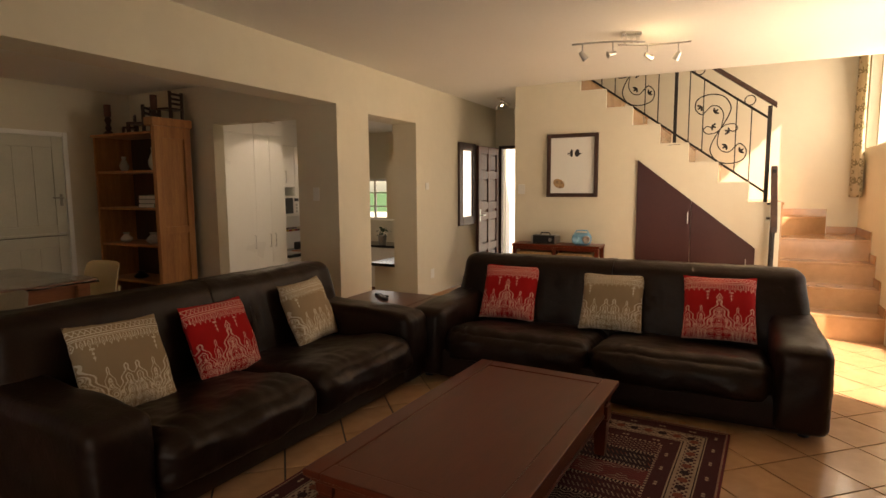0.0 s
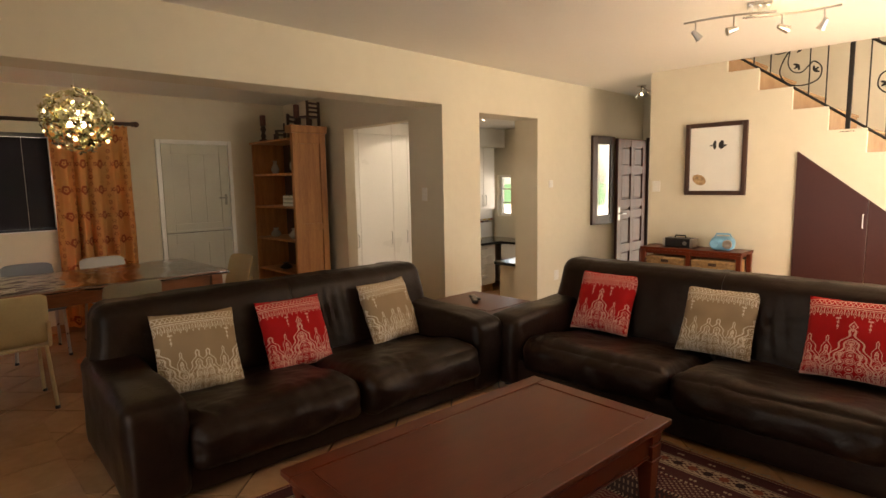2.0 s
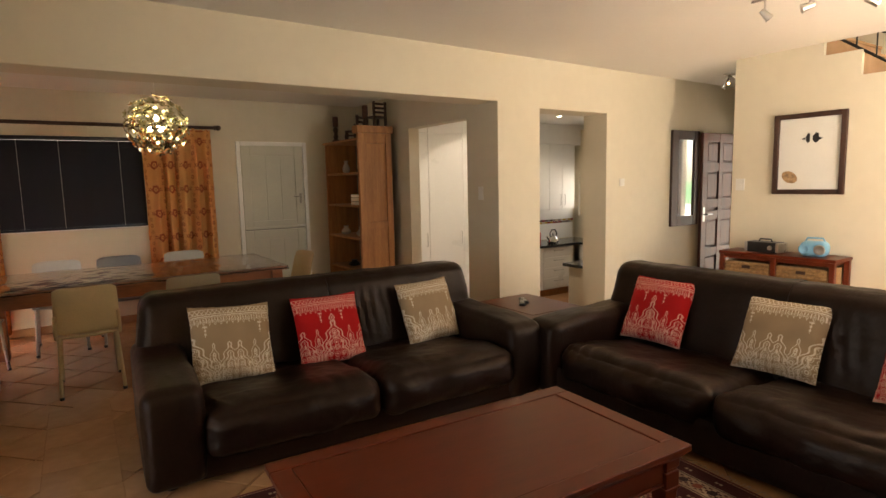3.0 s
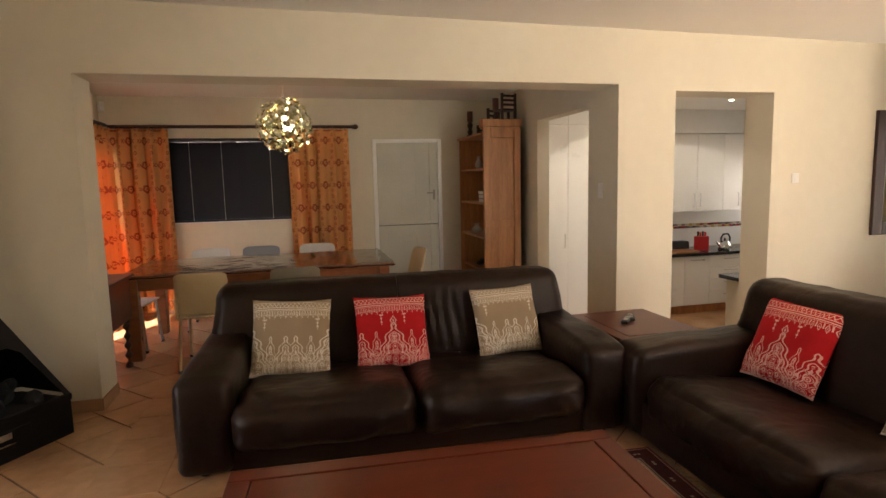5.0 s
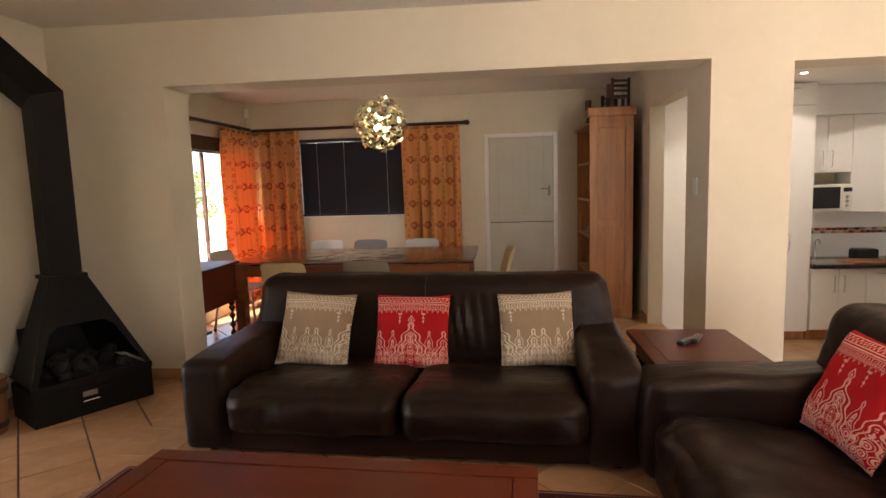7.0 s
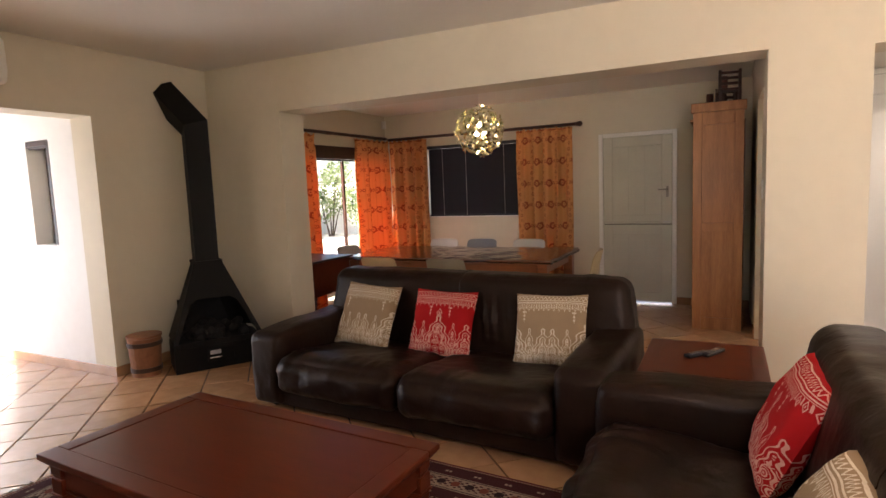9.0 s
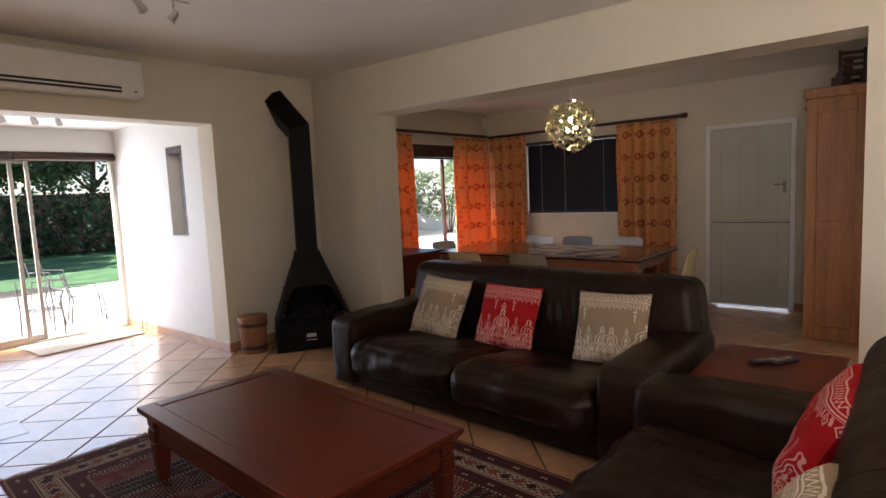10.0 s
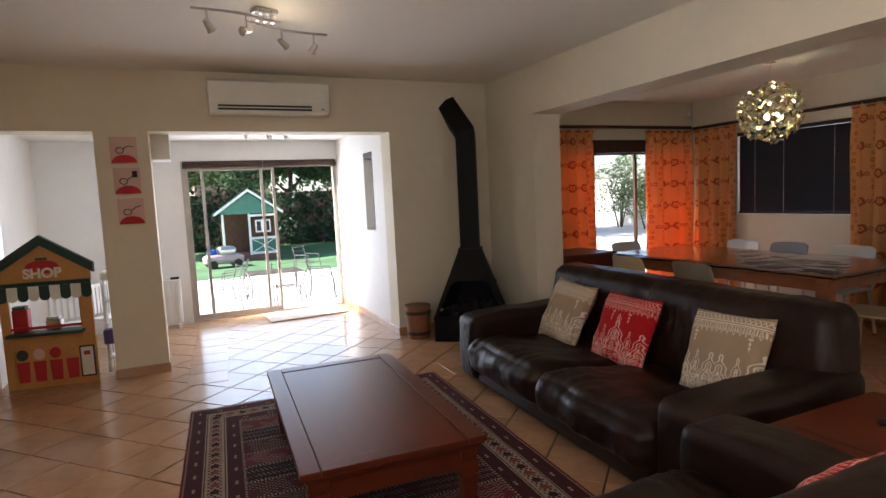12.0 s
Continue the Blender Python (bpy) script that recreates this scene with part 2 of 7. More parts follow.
wall("wall_hall_right", "x", HALL, HALL + 0.12, YS + 0.1, 8.45, 0, 2.7)
wall("wall_front_door", "y", 8.95, 9.2, 0.0, HALL + 0.3, 0, 2.9, [(0.06, 0.9, 0, 2.1)])
wall("wall_hall_end", "x", HALL + 0.12, HALL + 0.3, 8.6, 8.95, 0, 2.9)
wall("wall_kitchen_north", "y", 9.2, 9.4, -3.1, 0.0, -0.4, 2.9, [(-3.0, -1.7, 0.86, 1.62)])
wall("wall_upper_south", "y", 7.05, YS - 0.002, 0.9, 5.1, 2.9, 5.2)
wall("wall_upper_west", "x", 0.8, 0.9, 7.05, 8.6, 2.9, 5.2)
RISE, RUN = 0.2145, 0.2985
NOSE = [(3.55 - RUN * k, 1.285 + RISE * k) for k in range(9)]
# stair side wall: stepped top, one opening left for the cupboard
prof = [(HALL, 0.0), (3.85, 0.0)]
for x, z in NOSE:
    prof += [(x + RUN, z), (x, z)]
prof = [p for p in prof if p[0] >= HALL]
prof += [(HALL, NOSE[-1][1])] if NOSE[-1][0] > HALL + 0.01 else []
tagged(part("wall_stair", prism(prof, YS, YS + 0.045, "y"), CREAM), kind="structure")


def slab(name, boxes, material, kind="structure"):
    bm = bmesh.new()
    for b in boxes:
        box(*b, bm=bm)
    return tagged(part(name, bm, material), kind=kind)


ceil_z = lambda y: 2.745 - 0.0085 * y  # the ceiling falls a little towards the stairs
bm = bmesh.new()
for x1, ya, yb in ((5.2, 0, YS), (HALL + 0.3, YS, 9.2)):
    prism([(ya, ceil_z(ya)), (yb, ceil_z(yb)), (yb, 2.9), (ya, 2.9)], 0, x1, "x", bm)
tagged(part("ceiling", bm, CEIL), kind="structure")
slab("ceiling_dining", [(-3.1, -0.33, 0.13, 4.88, 2.58, 2.9)], CEIL)
slab("ceiling_kitchen", [(-3.1, -0.33, 5.0, 9.2, 2.45, 2.9)], CEIL)
slab("ceiling_patio_room", [(1.184, 4.8, -2.3, -0.28, 2.36, 2.9)], CEIL)
slab("wall_nib", [(3.30, 3.463, -0.62, -0.281, 1.97, 2.36)], WHITE)
# unseen slab added outside to keep direct sun out of the playroom
slab("sun_block_playroom", [(5.0, 6.9, -2.45, -0.28, 2.3, 2.42)], CEIL)
slab("ceiling_stairwell", [(0.8, 5.1, 7.05, 8.6, 5.2, 5.3)], CEIL)
slab("floor", [(-3.1, 5.0, -0.28, 4.88, -0.2, -0.012), (-0.33, 5.0, 4.88, 9.2, -0.2, -0.012), (1.0, 4.8, -2.45, -0.28, -0.2, -0.012), (-0.5, -0.33, 4.88, 5.0, -0.2, -0.012)], GROUT)
slab("floor_kitchen", [(-3.1, -0.33, 5.0, 9.2, -0.6, -0.412)], GROUT)

# ---- patterned cloth ----


class Net:
    """Short hand for the nodes of one material."""

    def __init__(self, name, rough=0.9):
        self.m = bpy.data.materials.new(name)
        self.m.use_nodes = True
        self.t = self.m.node_tree
        self.p = self.t.nodes["Principled BSDF"]
        self.p.inputs["Roughness"].default_value = rough
        self.p.inputs["Specular IOR Level"].default_value = 0.2
        self.tc = self.t.nodes.new("ShaderNodeTexCoord")
        sep = self.t.nodes.new("ShaderNodeSeparateXYZ")
        self.t.links.new(self.tc.outputs["Object"], sep.inputs[0])
        self.x, self.y, self.z = sep.outputs

    def op(self, kind, *a):
        n = self.t.nodes.new("ShaderNodeMath")
        n.operation = kind
        for i, v in enumerate(a):
            if isinstance(v, (int, float)):
                n.inputs[i].default_value = v
            else:
                self.t.links.new(v, n.inputs[i])
        return n.outputs[0]

    def add(self, *a): return self.op("ADD", *a)
    def mul(self, *a): return self.op("MULTIPLY", *a)
    def sin(self, a): return self.op("SINE", a)
    def abs(self, a): return self.op("ABSOLUTE", a)
    def gt(self, a, b): return self.op("GREATER_THAN", a, b)
    def lt(self, a, b): return self.op("LESS_THAN", a, b)
    def both(self, a, b): return self.op("MINIMUM", a, b)
    def any(self, a, b): return self.op("MAXIMUM", a, b)
    def band(self, a, lo, hi): return self.both(self.gt(a, lo), self.lt(a, hi))

    def mix(self, f, a, b):
        n = self.t.nodes.new("ShaderNodeMix")
        n.data_type = "RGBA"
        for i, v in ((0, f), (6, a), (7, b)):
            if isinstance(v, tuple):
                n.inputs[i].default_value = (*v, 1)
            elif isinstance(v, (int, float)):
                n.inputs[i].default_value = v
            else:
                self.t.links.new(v, n.inputs[i])
        return n.outputs[2]

    def mul_color(self, a, tint):
        n = self.t.nodes.new("ShaderNodeMix")
        n.data_type, n.blend_type = "RGBA", "MULTIPLY"
        n.inputs[0].default_value, n.inputs[7].default_value = 1.0, (*tint, 1)
        self.t.links.new(a, n.inputs[6])
        return n.outputs[2]

    def noise(self, scale, detail=3):
        n = self.t.nodes.new("ShaderNodeTexNoise")
        n.inputs["Scale"].default_value, n.inputs["Detail"].default_value = scale, detail
        self.t.links.new(self.tc.outputs["Object"], n.inputs[0])
        return n.outputs[0]

    def cells(self, scale, feature="F1", jitter=1.0, x=None, y=None):
        n = self.t.nodes.new("ShaderNodeTexVoronoi")
        n.feature = feature
        n.inputs["Scale"].default_value, n.inputs["Randomness"].default_value = scale, jitter
        if x is None:
            self.t.links.new(self.tc.outputs["Object"], n.inputs["Vector"])
        else:
            c = self.t.nodes.new("ShaderNodeCombineXYZ")
            self.t.links.new(x, c.inputs[0]), self.t.links.new(y, c.inputs[1])
            self.t.links.new(c.outputs[0], n.inputs["Vector"])
        return n.outputs["Distance"]

    def done(self, color, height=None, strength=0.3, dist=0.004):
        self.t.links.new(color, self.p.inputs["Base Color"])
        if height is not None:
            b = self.t.nodes.new("ShaderNodeBump")
            b.inputs["Strength"].default_value, b.inputs["Distance"].default_value = strength, dist
            self.t.links.new(height, b.inputs["Height"]), self.t.links.new(b.outputs[0], self.p.inputs["Normal"])
        return self.m


def paisley(name, ground, lace, middle=True):
    """Lace print of the cushions: edging and drops at the top, stepped pointed arches below. Local x across, y up, size 0.47."""
    n = Net(name)
    ax = n.abs(n.x)
    x = ax if middle else n.add(0.235, n.mul(ax, -1.0))
    frac = lambda v, per: n.mul(n.add(n.op("FRACT", n.add(n.op("DIVIDE", v, per), 0.5)), -0.5), per)
    line = lambda v, at, w: n.lt(n.abs(n.add(v, -at)), w)
    # edging: double lines with a scrolled row between, then hanging drops
    top = n.any(n.any(line(n.y, 0.212, 0.0022), line(n.y, 0.178, 0.0026)), n.any(line(n.y, 0.165, 0.0032), line(n.y, 0.156, 0.0015)))
    wave = n.mul(n.sin(n.mul(n.x, 250)), 0.009)
    curls = n.both(n.band(n.y, 0.183, 0.208), line(n.add(n.y, wave), 0.195, 0.0042))
    u = n.abs(frac(n.x, 0.033))
    drop = n.add(n.mul(u, 2.6), n.abs(n.add(n.y, -0.129)))
    drops = n.any(n.band(drop, 0.017, 0.025), n.lt(drop, 0.007))
    bead = n.both(n.lt(n.abs(frac(n.add(n.x, 0.0165), 0.033)), 0.003), n.band(n.y, 0.122, 0.152))
    pend = n.both(n.band(n.y, 0.035, 0.105), n.lt(n.abs(n.add(x, -0.075)), n.add(0.0035, n.mul(n.sin(n.mul(n.y, 270)), 0.003))))
    head = n.both(n.band(n.y, 0.095, 0.104), line(x, 0.075, 0.013))

    def arch(cx, foot, wide, high, rings, gap):
        """Nested outlines of a stepped, pointed arch that stands on the lower hem."""
        r = n.op("DIVIDE", n.abs(n.add(x, -cx)), wide)
        v = n.op("DIVIDE", n.add(n.y, -foot), high)
        steps = n.mul(n.sin(n.mul(v, 24)), 0.06)
        f = n.add(n.add(n.op("POWER", n.op("MAXIMUM", r, 0.0001), 1.2), v), steps)
        inside = n.lt(f, 1.0)
        ring = None
        for k in range(rings):
            edge = line(f, 0.985 - gap * k, 0.045 if k == 0 else 0.028)
            ring = edge if ring is None else n.any(ring, edge)
        return inside, ring, f

    in1, ring1, f1 = arch(0.0, -0.235, 0.15, 0.275, 3, 0.17)
    in2, ring2, f2 = arch(0.205, -0.235, 0.10, 0.225, 3, 0.22)
    in3, ring3, f3 = arch(0.115, -0.235, 0.06, 0.225, 2, 0.25)
    cell = n.cells(26, "F1", 0.35, x, n.y)
    lace1 = n.any(n.band(cell, 0.22, 0.36), n.any(n.lt(cell, 0.12), n.band(cell, 0.48, 0.54)))
    tipd = n.add(n.mul(ax, 1.5), n.abs(n.add(n.y, -0.058)))
    spear = n.any(n.band(tipd, 0.024, 0.034), n.lt(tipd, 0.012)) if middle else n.lt(n.y, -1.0)
    out1 = n.lt(in1, 0.5)
    sides = n.any(n.any(n.both(in2, ring2), n.both(n.lt(f2, 0.68), lace1)), n.both(n.lt(in2, 0.5), n.both(in3, n.any(ring3, n.both(n.lt(f3, 0.75), lace1)))))
    low = n.any(n.both(in1, n.any(ring1, n.both(n.lt(f1, 0.78), lace1))), n.both(out1, sides))
    hem = n.both(n.lt(n.y, n.add(-0.10, n.mul(n.abs(frac(x, 0.06)), -1.2))), n.any(lace1, n.lt(n.y, -0.226)))
    mask = n.any(n.any(n.any(top, curls), n.any(drops, n.any(bead, n.any(pend, head)))), n.any(n.any(low, spear), hem))
    fade = n.mul(mask, n.add(0.5, n.mul(n.noise(60, 2), 0.55)))
    g = n.mix(n.noise(9), tuple(c * 0.8 for c in ground), ground)
    weave = n.add(n.sin(n.mul(n.x, 1500)), n.sin(n.mul(n.y, 1500)))
    return n.done(n.mix(fade, g, lace), n.add(n.mul(mask, 2.0), n.mul(weave, 0.2)), 0.35, 0.002)


REDC = paisley("red_cushion_print", (0.46, 0.010, 0.012), (0.76, 0.46, 0.37))
BEIGEC = paisley("beige_cushion_print", (0.36, 0.25, 0.15), (0.76, 0.67, 0.53), False)


def rug_cloth():
    """Woven rug, local x across (half width 0.95), y along (half length 1.37)."""
    n = Net("rug_weave", 0.95)
    ex, ey = n.add(0.95, n.mul(n.abs(n.x), -1)), n.add(1.37, n.mul(n.abs(n.y), -1))
    d = n.op("MINIMUM", ex, ey)
    dark, red, cream, black = (0.055, 0.012, 0.013), (0.13, 0.020, 0.022), (0.36, 0.28, 0.20), (0.014, 0.009, 0.010)
    rust = (0.20, 0.055, 0.028)
    along = n.op("ADD", n.mul(n.lt(ex, ey), n.y), n.mul(n.gt(ex, ey), n.x))
    frac = lambda v, per: n.mul(n.add(n.op("FRACT", n.op("DIVIDE", v, per)), -0.5), per)

    def dots(per, at, r):
        """A row of round knots along a border."""
        u, w = frac(along, per), n.add(d, -at)
        return n.lt(n.op("SQRT", n.add(n.mul(u, u), n.mul(w, w))), r)

    # field: cross bands, each with a small woven figure of its own
    bandw = 0.19
    row = n.op("FLOOR", n.op("DIVIDE", n.add(n.y, 5.0), bandw))
    v = frac(n.add(n.y, 5.0), bandw)
    kind = n.op("FRACT", n.mul(row, 0.381966))
    zig = n.gt(n.sin(n.add(n.mul(v, 260), n.mul(n.abs(frac(n.x, 0.05)), 150))), 0.35)
    dia = n.gt(n.mul(n.sin(n.mul(n.x, 190)), n.sin(n.mul(v, 200))), 0.3)
    bars = n.both(n.gt(n.sin(n.add(n.mul(n.x, 260), n.mul(v, 150))), 0.5), n.lt(n.abs(frac(v, 0.06)), 0.018))
    fig = n.mix(n.lt(kind, 0.36), n.mix(n.lt(kind, 0.7), dia, bars), zig)
    ground = n.mix(n.lt(kind, 0.25), n.mix(n.gt(kind, 0.68), black, dark), red)
    speck = n.mul(fig, n.add(0.25, n.mul(n.noise(55, 2), 0.75)))
    field = n.mix(speck, ground, n.mix(n.gt(n.noise(9, 1), 0.56), cream, rust))
    field = n.mix(n.gt(n.abs(v), 0.086), field, n.mix(n.gt(n.sin(n.mul(n.x, 330)), 0.1), black, cream))
    c = n.mix(n.lt(d, 0.335), field, n.mix(n.gt(n.sin(n.mul(along, 240)), 0.0), dark, cream))
    c = n.mix(n.lt(d, 0.322), c, dark)
    pair = n.any(dots(0.17, 0.285, 0.009), n.both(n.lt(n.abs(frac(n.add(along, 0.022), 0.17)), 0.008), n.lt(n.abs(n.add(d, -0.285)), 0.008)))
    c = n.mix(pair, c, cream)
    c = n.mix(n.lt(d, 0.238), c, cream)
    c = n.mix(n.lt(d, 0.230), c, black)
    c = n.mix(n.lt(d, 0.224), c, cream)
    knots = n.mix(n.gt(n.sin(n.mul(along, 39.27)), 0.0), black, rust)
    leafy = n.both(n.gt(n.mul(n.sin(n.mul(along, 157)), n.sin(n.mul(d, 190))), 0.16), n.lt(n.abs(n.add(d, -0.172)), 0.036))
    c = n.mix(leafy, c, dark)
    c = n.mix(dots(0.08, 0.172, 0.024), c, knots)
    c = n.mix(n.lt(d, 0.122), c, black)
    c = n.mix(n.lt(d, 0.116), c, cream)
    c = n.mix(n.lt(d, 0.110), c, dark)
    c = n.mix(n.any(dots(0.17, 0.068, 0.009), n.both(n.lt(n.abs(frac(n.add(along, 0.022), 0.17)), 0.008), n.lt(n.abs(n.add(d, -0.068)), 0.008))), c, cream)
    c = n.mix(n.lt(d, 0.022), c, n.mix(n.gt(n.sin(n.mul(along, 420)), 0.0), rust, cream))
    c = n.mix(n.lt(d, 0.012), c, red)
    c = n.mix(n.mul(n.noise(14, 4), 0.5), c, dark)
    return n.done(c, n.noise(420, 2), 0.6, 0.003)


RUG = rug_cloth()
FRINGE = mat("cream_wool_fringe", (0.36, 0.26, 0.18), 0.95, var=0.2, scale=40, bump=0.3, bump_scale=200)

# ---- soft shapes ----


def puff(x0, x1, y0, y1, z0, z1, r, bulge=0.0, cuts=14, wrinkle=0.0, seed=0.0, bm=None, sag=None, front=0.0):
    """A stuffed, rounded block; bulge lifts its top, front its +x face, wrinkle creases it."""
    own = bmesh.new()
    bmesh.ops.create_cube(own, size=2)
    bmesh.ops.subdivide_edges(own, edges=own.edges[:], cuts=cuts, use_grid_fill=True)
    c, h = Vector(((x0 + x1) / 2, (y0 + y1) / 2, (z0 + z1) / 2)), Vector(((x1 - x0) / 2, (y1 - y0) / 2, (z1 - z0) / 2))
    for v in own.verts:
        n = v.co.copy()
        p = Vector((n.x * h.x, n.y * h.y, n.z * h.z))
        core = Vector(max(-h[i] + r, min(h[i] - r, p[i])) for i in range(3))
        off = p - core
        if off.length > 1e-6:
            p = core + off.normalized() * min(r, max(abs(o) for o in off))
        if n.z > 0:
            p.z += bulge * (1 - n.x ** 4) * (1 - n.y ** 4) * n.z
        if n.x > 0:
            p.x += front * (1 - n.y ** 4) * (1 - n.z ** 2) * n.x
        if wrinkle:
            q = Vector((p.x * 5 + seed, p.y * 7, p.z * 6))
            w = noise.noise(q) * 0.7 + abs(noise.noise(q * 2.3)) * 0.5
            p += off.normalized() * wrinkle * w if off.length > 1e-6 else Vector((0, 0, wrinkle * w))
        v.co = p + c
    return join(bm, own)


def sofa(length, m, label, over=0.055):
    """Three-seat leather sofa with two seat cushions; local x to the front, y along, origin at the middle of the back's foot."""
    s = thing("sofa", label, "sofa", m, "sofas")
    hl, depth, arm = length / 2, 1.16, 0.29
    part("base", puff(0.06, depth - 0.03, -hl + 0.03, hl - 0.03, 0.03, 0.25, 0.03, cuts=6), LEATHER, s, smooth=True)
    for sgn in (-1, 1):
        a, b = sorted((sgn * hl, sgn * (hl - arm)))
        bm = puff(0.1, depth, a, b, 0.035, 0.565, 0.055, 0.014, 24, 0.010, 3 * sgn, front=0.02)
        for v in bm.verts:  # the arm's top falls to the front and is pressed down in the middle
            k = max(0.0, (v.co.z - 0.35) / 0.2)
            v.co.z -= k * (0.022 * max(0.0, (v.co.x - 0.75) / 0.4) + 0.012 * math.exp(-((v.co.x - 0.6) / 0.22) ** 2))
        part("armrest", bm, LEATHER, s, smooth=True)
    for sgn in (-1, 1):
        a, b = sorted((sgn * 0.004, sgn * (hl - arm + 0.012)))
        w, mid = b - a, (a + b) / 2
        bm = puff(0.30, depth + over, a, b, 0.15, 0.405, 0.085, 0.022, 50, 0.015, 7 * sgn + length, front=0.045)
        for v in bm.verts:
            u = (v.co.y - mid) / (w / 2)
            if v.co.z > 0.28:  # worn down towards the back, hollow where one sits
                v.co.z -= 0.065 * min(1, max(0, (1.02 - v.co.x) / 0.5))
                v.co.z -= 0.016 * math.exp(-(u / 0.5) ** 2 - ((v.co.x - 0.75) / 0.22) ** 2)
                # pulls that run from the front edge into the seat
                fr = math.exp(-((v.co.x - 1.08) / 0.14) ** 2)
                here = max(0.0, noise.noise(Vector((v.co.y * 3.5 + length, 2, sgn))) + 0.1)
                v.co.z += 0.012 * fr * here * math.sin(v.co.y * 70 + 5 * noise.noise(Vector((v.co.y * 4, v.co.x * 3, sgn))))
            if v.co.x > 0.95:  # the front rolls down and hangs over the base
                v.co.x += 0.02 * noise.noise(Vector((v.co.y * 5, v.co.z * 9, 4 + sgn)))
        part("seat_cushion", bm, LEATHER, s, smooth=True)
    for sgn in (-1, 1):
        a, b = sorted((sgn * -0.12, sgn * (hl - 0.03)))
        bm = puff(0.02, 0.285, a, b, 0.08, 0.875, 0.085, 0.0, 64, 0.010, 11 * sgn + length, front=0.03)
        for v in bm.verts:  # the back leans, its top rolls to the rear, and the inner ends meet in a seam
            if v.co.x > 0.2 and 0.35 < v.co.z < 0.8:  # upright folds where backs have pressed
                k = math.exp(-((abs(v.co.y) - 0.32) / 0.2) ** 2) * math.sin(math.pi * (v.co.z - 0.35) / 0.45)
                here = max(0.0, noise.noise(Vector((v.co.y * 3, v.co.z * 1.5, sgn + length))) + 0.15)
                v.co.x += 0.015 * k * here * math.sin(v.co.y * 90 + 5 * noise.noise(Vector((v.co.y * 5, v.co.z * 2, sgn))))
            k = max(0, v.co.z - 0.3)
            v.co.x += 0.16 * (0.55 - k)
            if v.co.y * sgn < 0.0015:
                v.co.y = 0.0015 * sgn
            if abs(v.co.y) > hl - 0.3 and v.co.z > 0.55:
                v.co.y -= math.copysign(0.045 * (v.co.z - 0.55) / 0.3, v.co.y)
        part("back_cushion", bm, LEATHER, s, smooth=True)
    for x in (0.14, depth - 0.12):
        for y in (-hl + 0.12, hl - 0.12):
            part("foot", lathe([(0.03, 0), (0.036, 0.02), (0.032, 0.06)], 12, at=(x, y, 0)), BLACKP, s, smooth=True)
    return s


sofa(2.5, pose(0.16, 2.95, 0, 0, 0, -2.6), "dark brown leather sofa with creased cushions before the dining arch")
sofa(2.74, pose(2.585, 5.28, 0, 0, 0, -90), "dark brown leather sofa with creased cushions before the stairs", -0.035)


def cushion(size, material, m, label, group):
    bm = bmesh.new()
    n = 26
    h = size / 2
    for side in (1, -1):
        g = []
        for i in range(n + 1):
            for j in range(n + 1):
                u, v = 2 * i / n - 1, 2 * j / n - 1
                pin = 1 - 0.05 * (1 - u * u) * (abs(v) ** 3), 1 - 0.05 * (1 - v * v) * (abs(u) ** 3)
                t = 0.075 * max(0, (1 - u ** 4) * (1 - v ** 4)) ** 0.6
                w = noise.noise(Vector((u * 2.2 + size * 9, v * 2.2, side * 3 + m.translation.x))) * 0.014
                fray = 0.004 * noise.noise(Vector((u * 25, v * 25, 1)))
                g.append(bm.verts.new((u * h * pin[1] + fray, v * h * pin[0] + fray, side * (t + (w if t > 0.01 else 0)))))
        for i in range(n):
            for j in range(n):
                a = i * (n + 1) + j
                bm.faces.new((g[a], g[a + 1], g[a + n + 2], g[a + n + 1]))
    bmesh.ops.remove_doubles(bm, verts=bm.verts, dist=1e-4)
    ob = part("cushion", bm, material, smooth=True)
    ob.matrix_world = m
    tagged(ob, label, "cushion", group)
    return ob


def upright(bl, br, tl):
    """Pose of a cushion from three of its corners."""
    bl, br, tl = Vector(bl), Vector(br), Vector(tl)
    x = (br - bl).normalized()
    z = x.cross(tl - bl).normalized()
    y = z.cross(x)
    r = Matrix((x, y, z)).transposed().to_4x4()
    return Matrix.Translation((br + tl) / 2) @ r


RED_L, BEIGE_L = "red cushion with cream lace print, leaning on a leather sofa", "beige cushion with cream lace print, leaning on a leather sofa"
cushion(0.49, BEIGEC, upright((0.71, 1.99, 0.36), (0.73, 2.47, 0.335), (0.50, 1.99, 0.79)), BEIGE_L, "sofa cushions")
cushion(0.48, REDC, upright((0.72, 2.68, 0.345), (0.71, 3.15, 0.335), (0.535, 2.585, 0.76)), RED_L, "sofa cushions")
cushion(0.47, BEIGEC, upright((0.75, 3.43, 0.345), (0.72, 3.90, 0.355), (0.565, 3.41, 0.775)), BEIGE_L, "sofa cushions")
cushion(0.48, REDC, upright((1.53, 4.765, 0.36), (2.02, 4.78, 0.36), (1.505, 4.985, 0.81)), RED_L, "sofa cushions")
cushion(0.47, BEIGEC, upright((2.395, 4.74, 0.355), (2.84, 4.755, 0.36), (2.37, 4.99, 0.79)), BEIGE_L, "sofa cushions")
cushion(0.48, REDC, upright((3.14, 4.715, 0.365), (3.59, 4.735, 0.37), (3.115, 4.96, 0.825)), RED_L, "sofa cushions")

# ---- coffee table ----


def mould(x0, x1, y0, y1, steps, bm):
    """Stepped edge moulding: (inset, z0, z1) layers."""
    for inset, za, zb in steps:
        box(x0 + inset, x1 - inset, y0 + inset, y1 - inset, za, zb, 0.004, 2, bm)


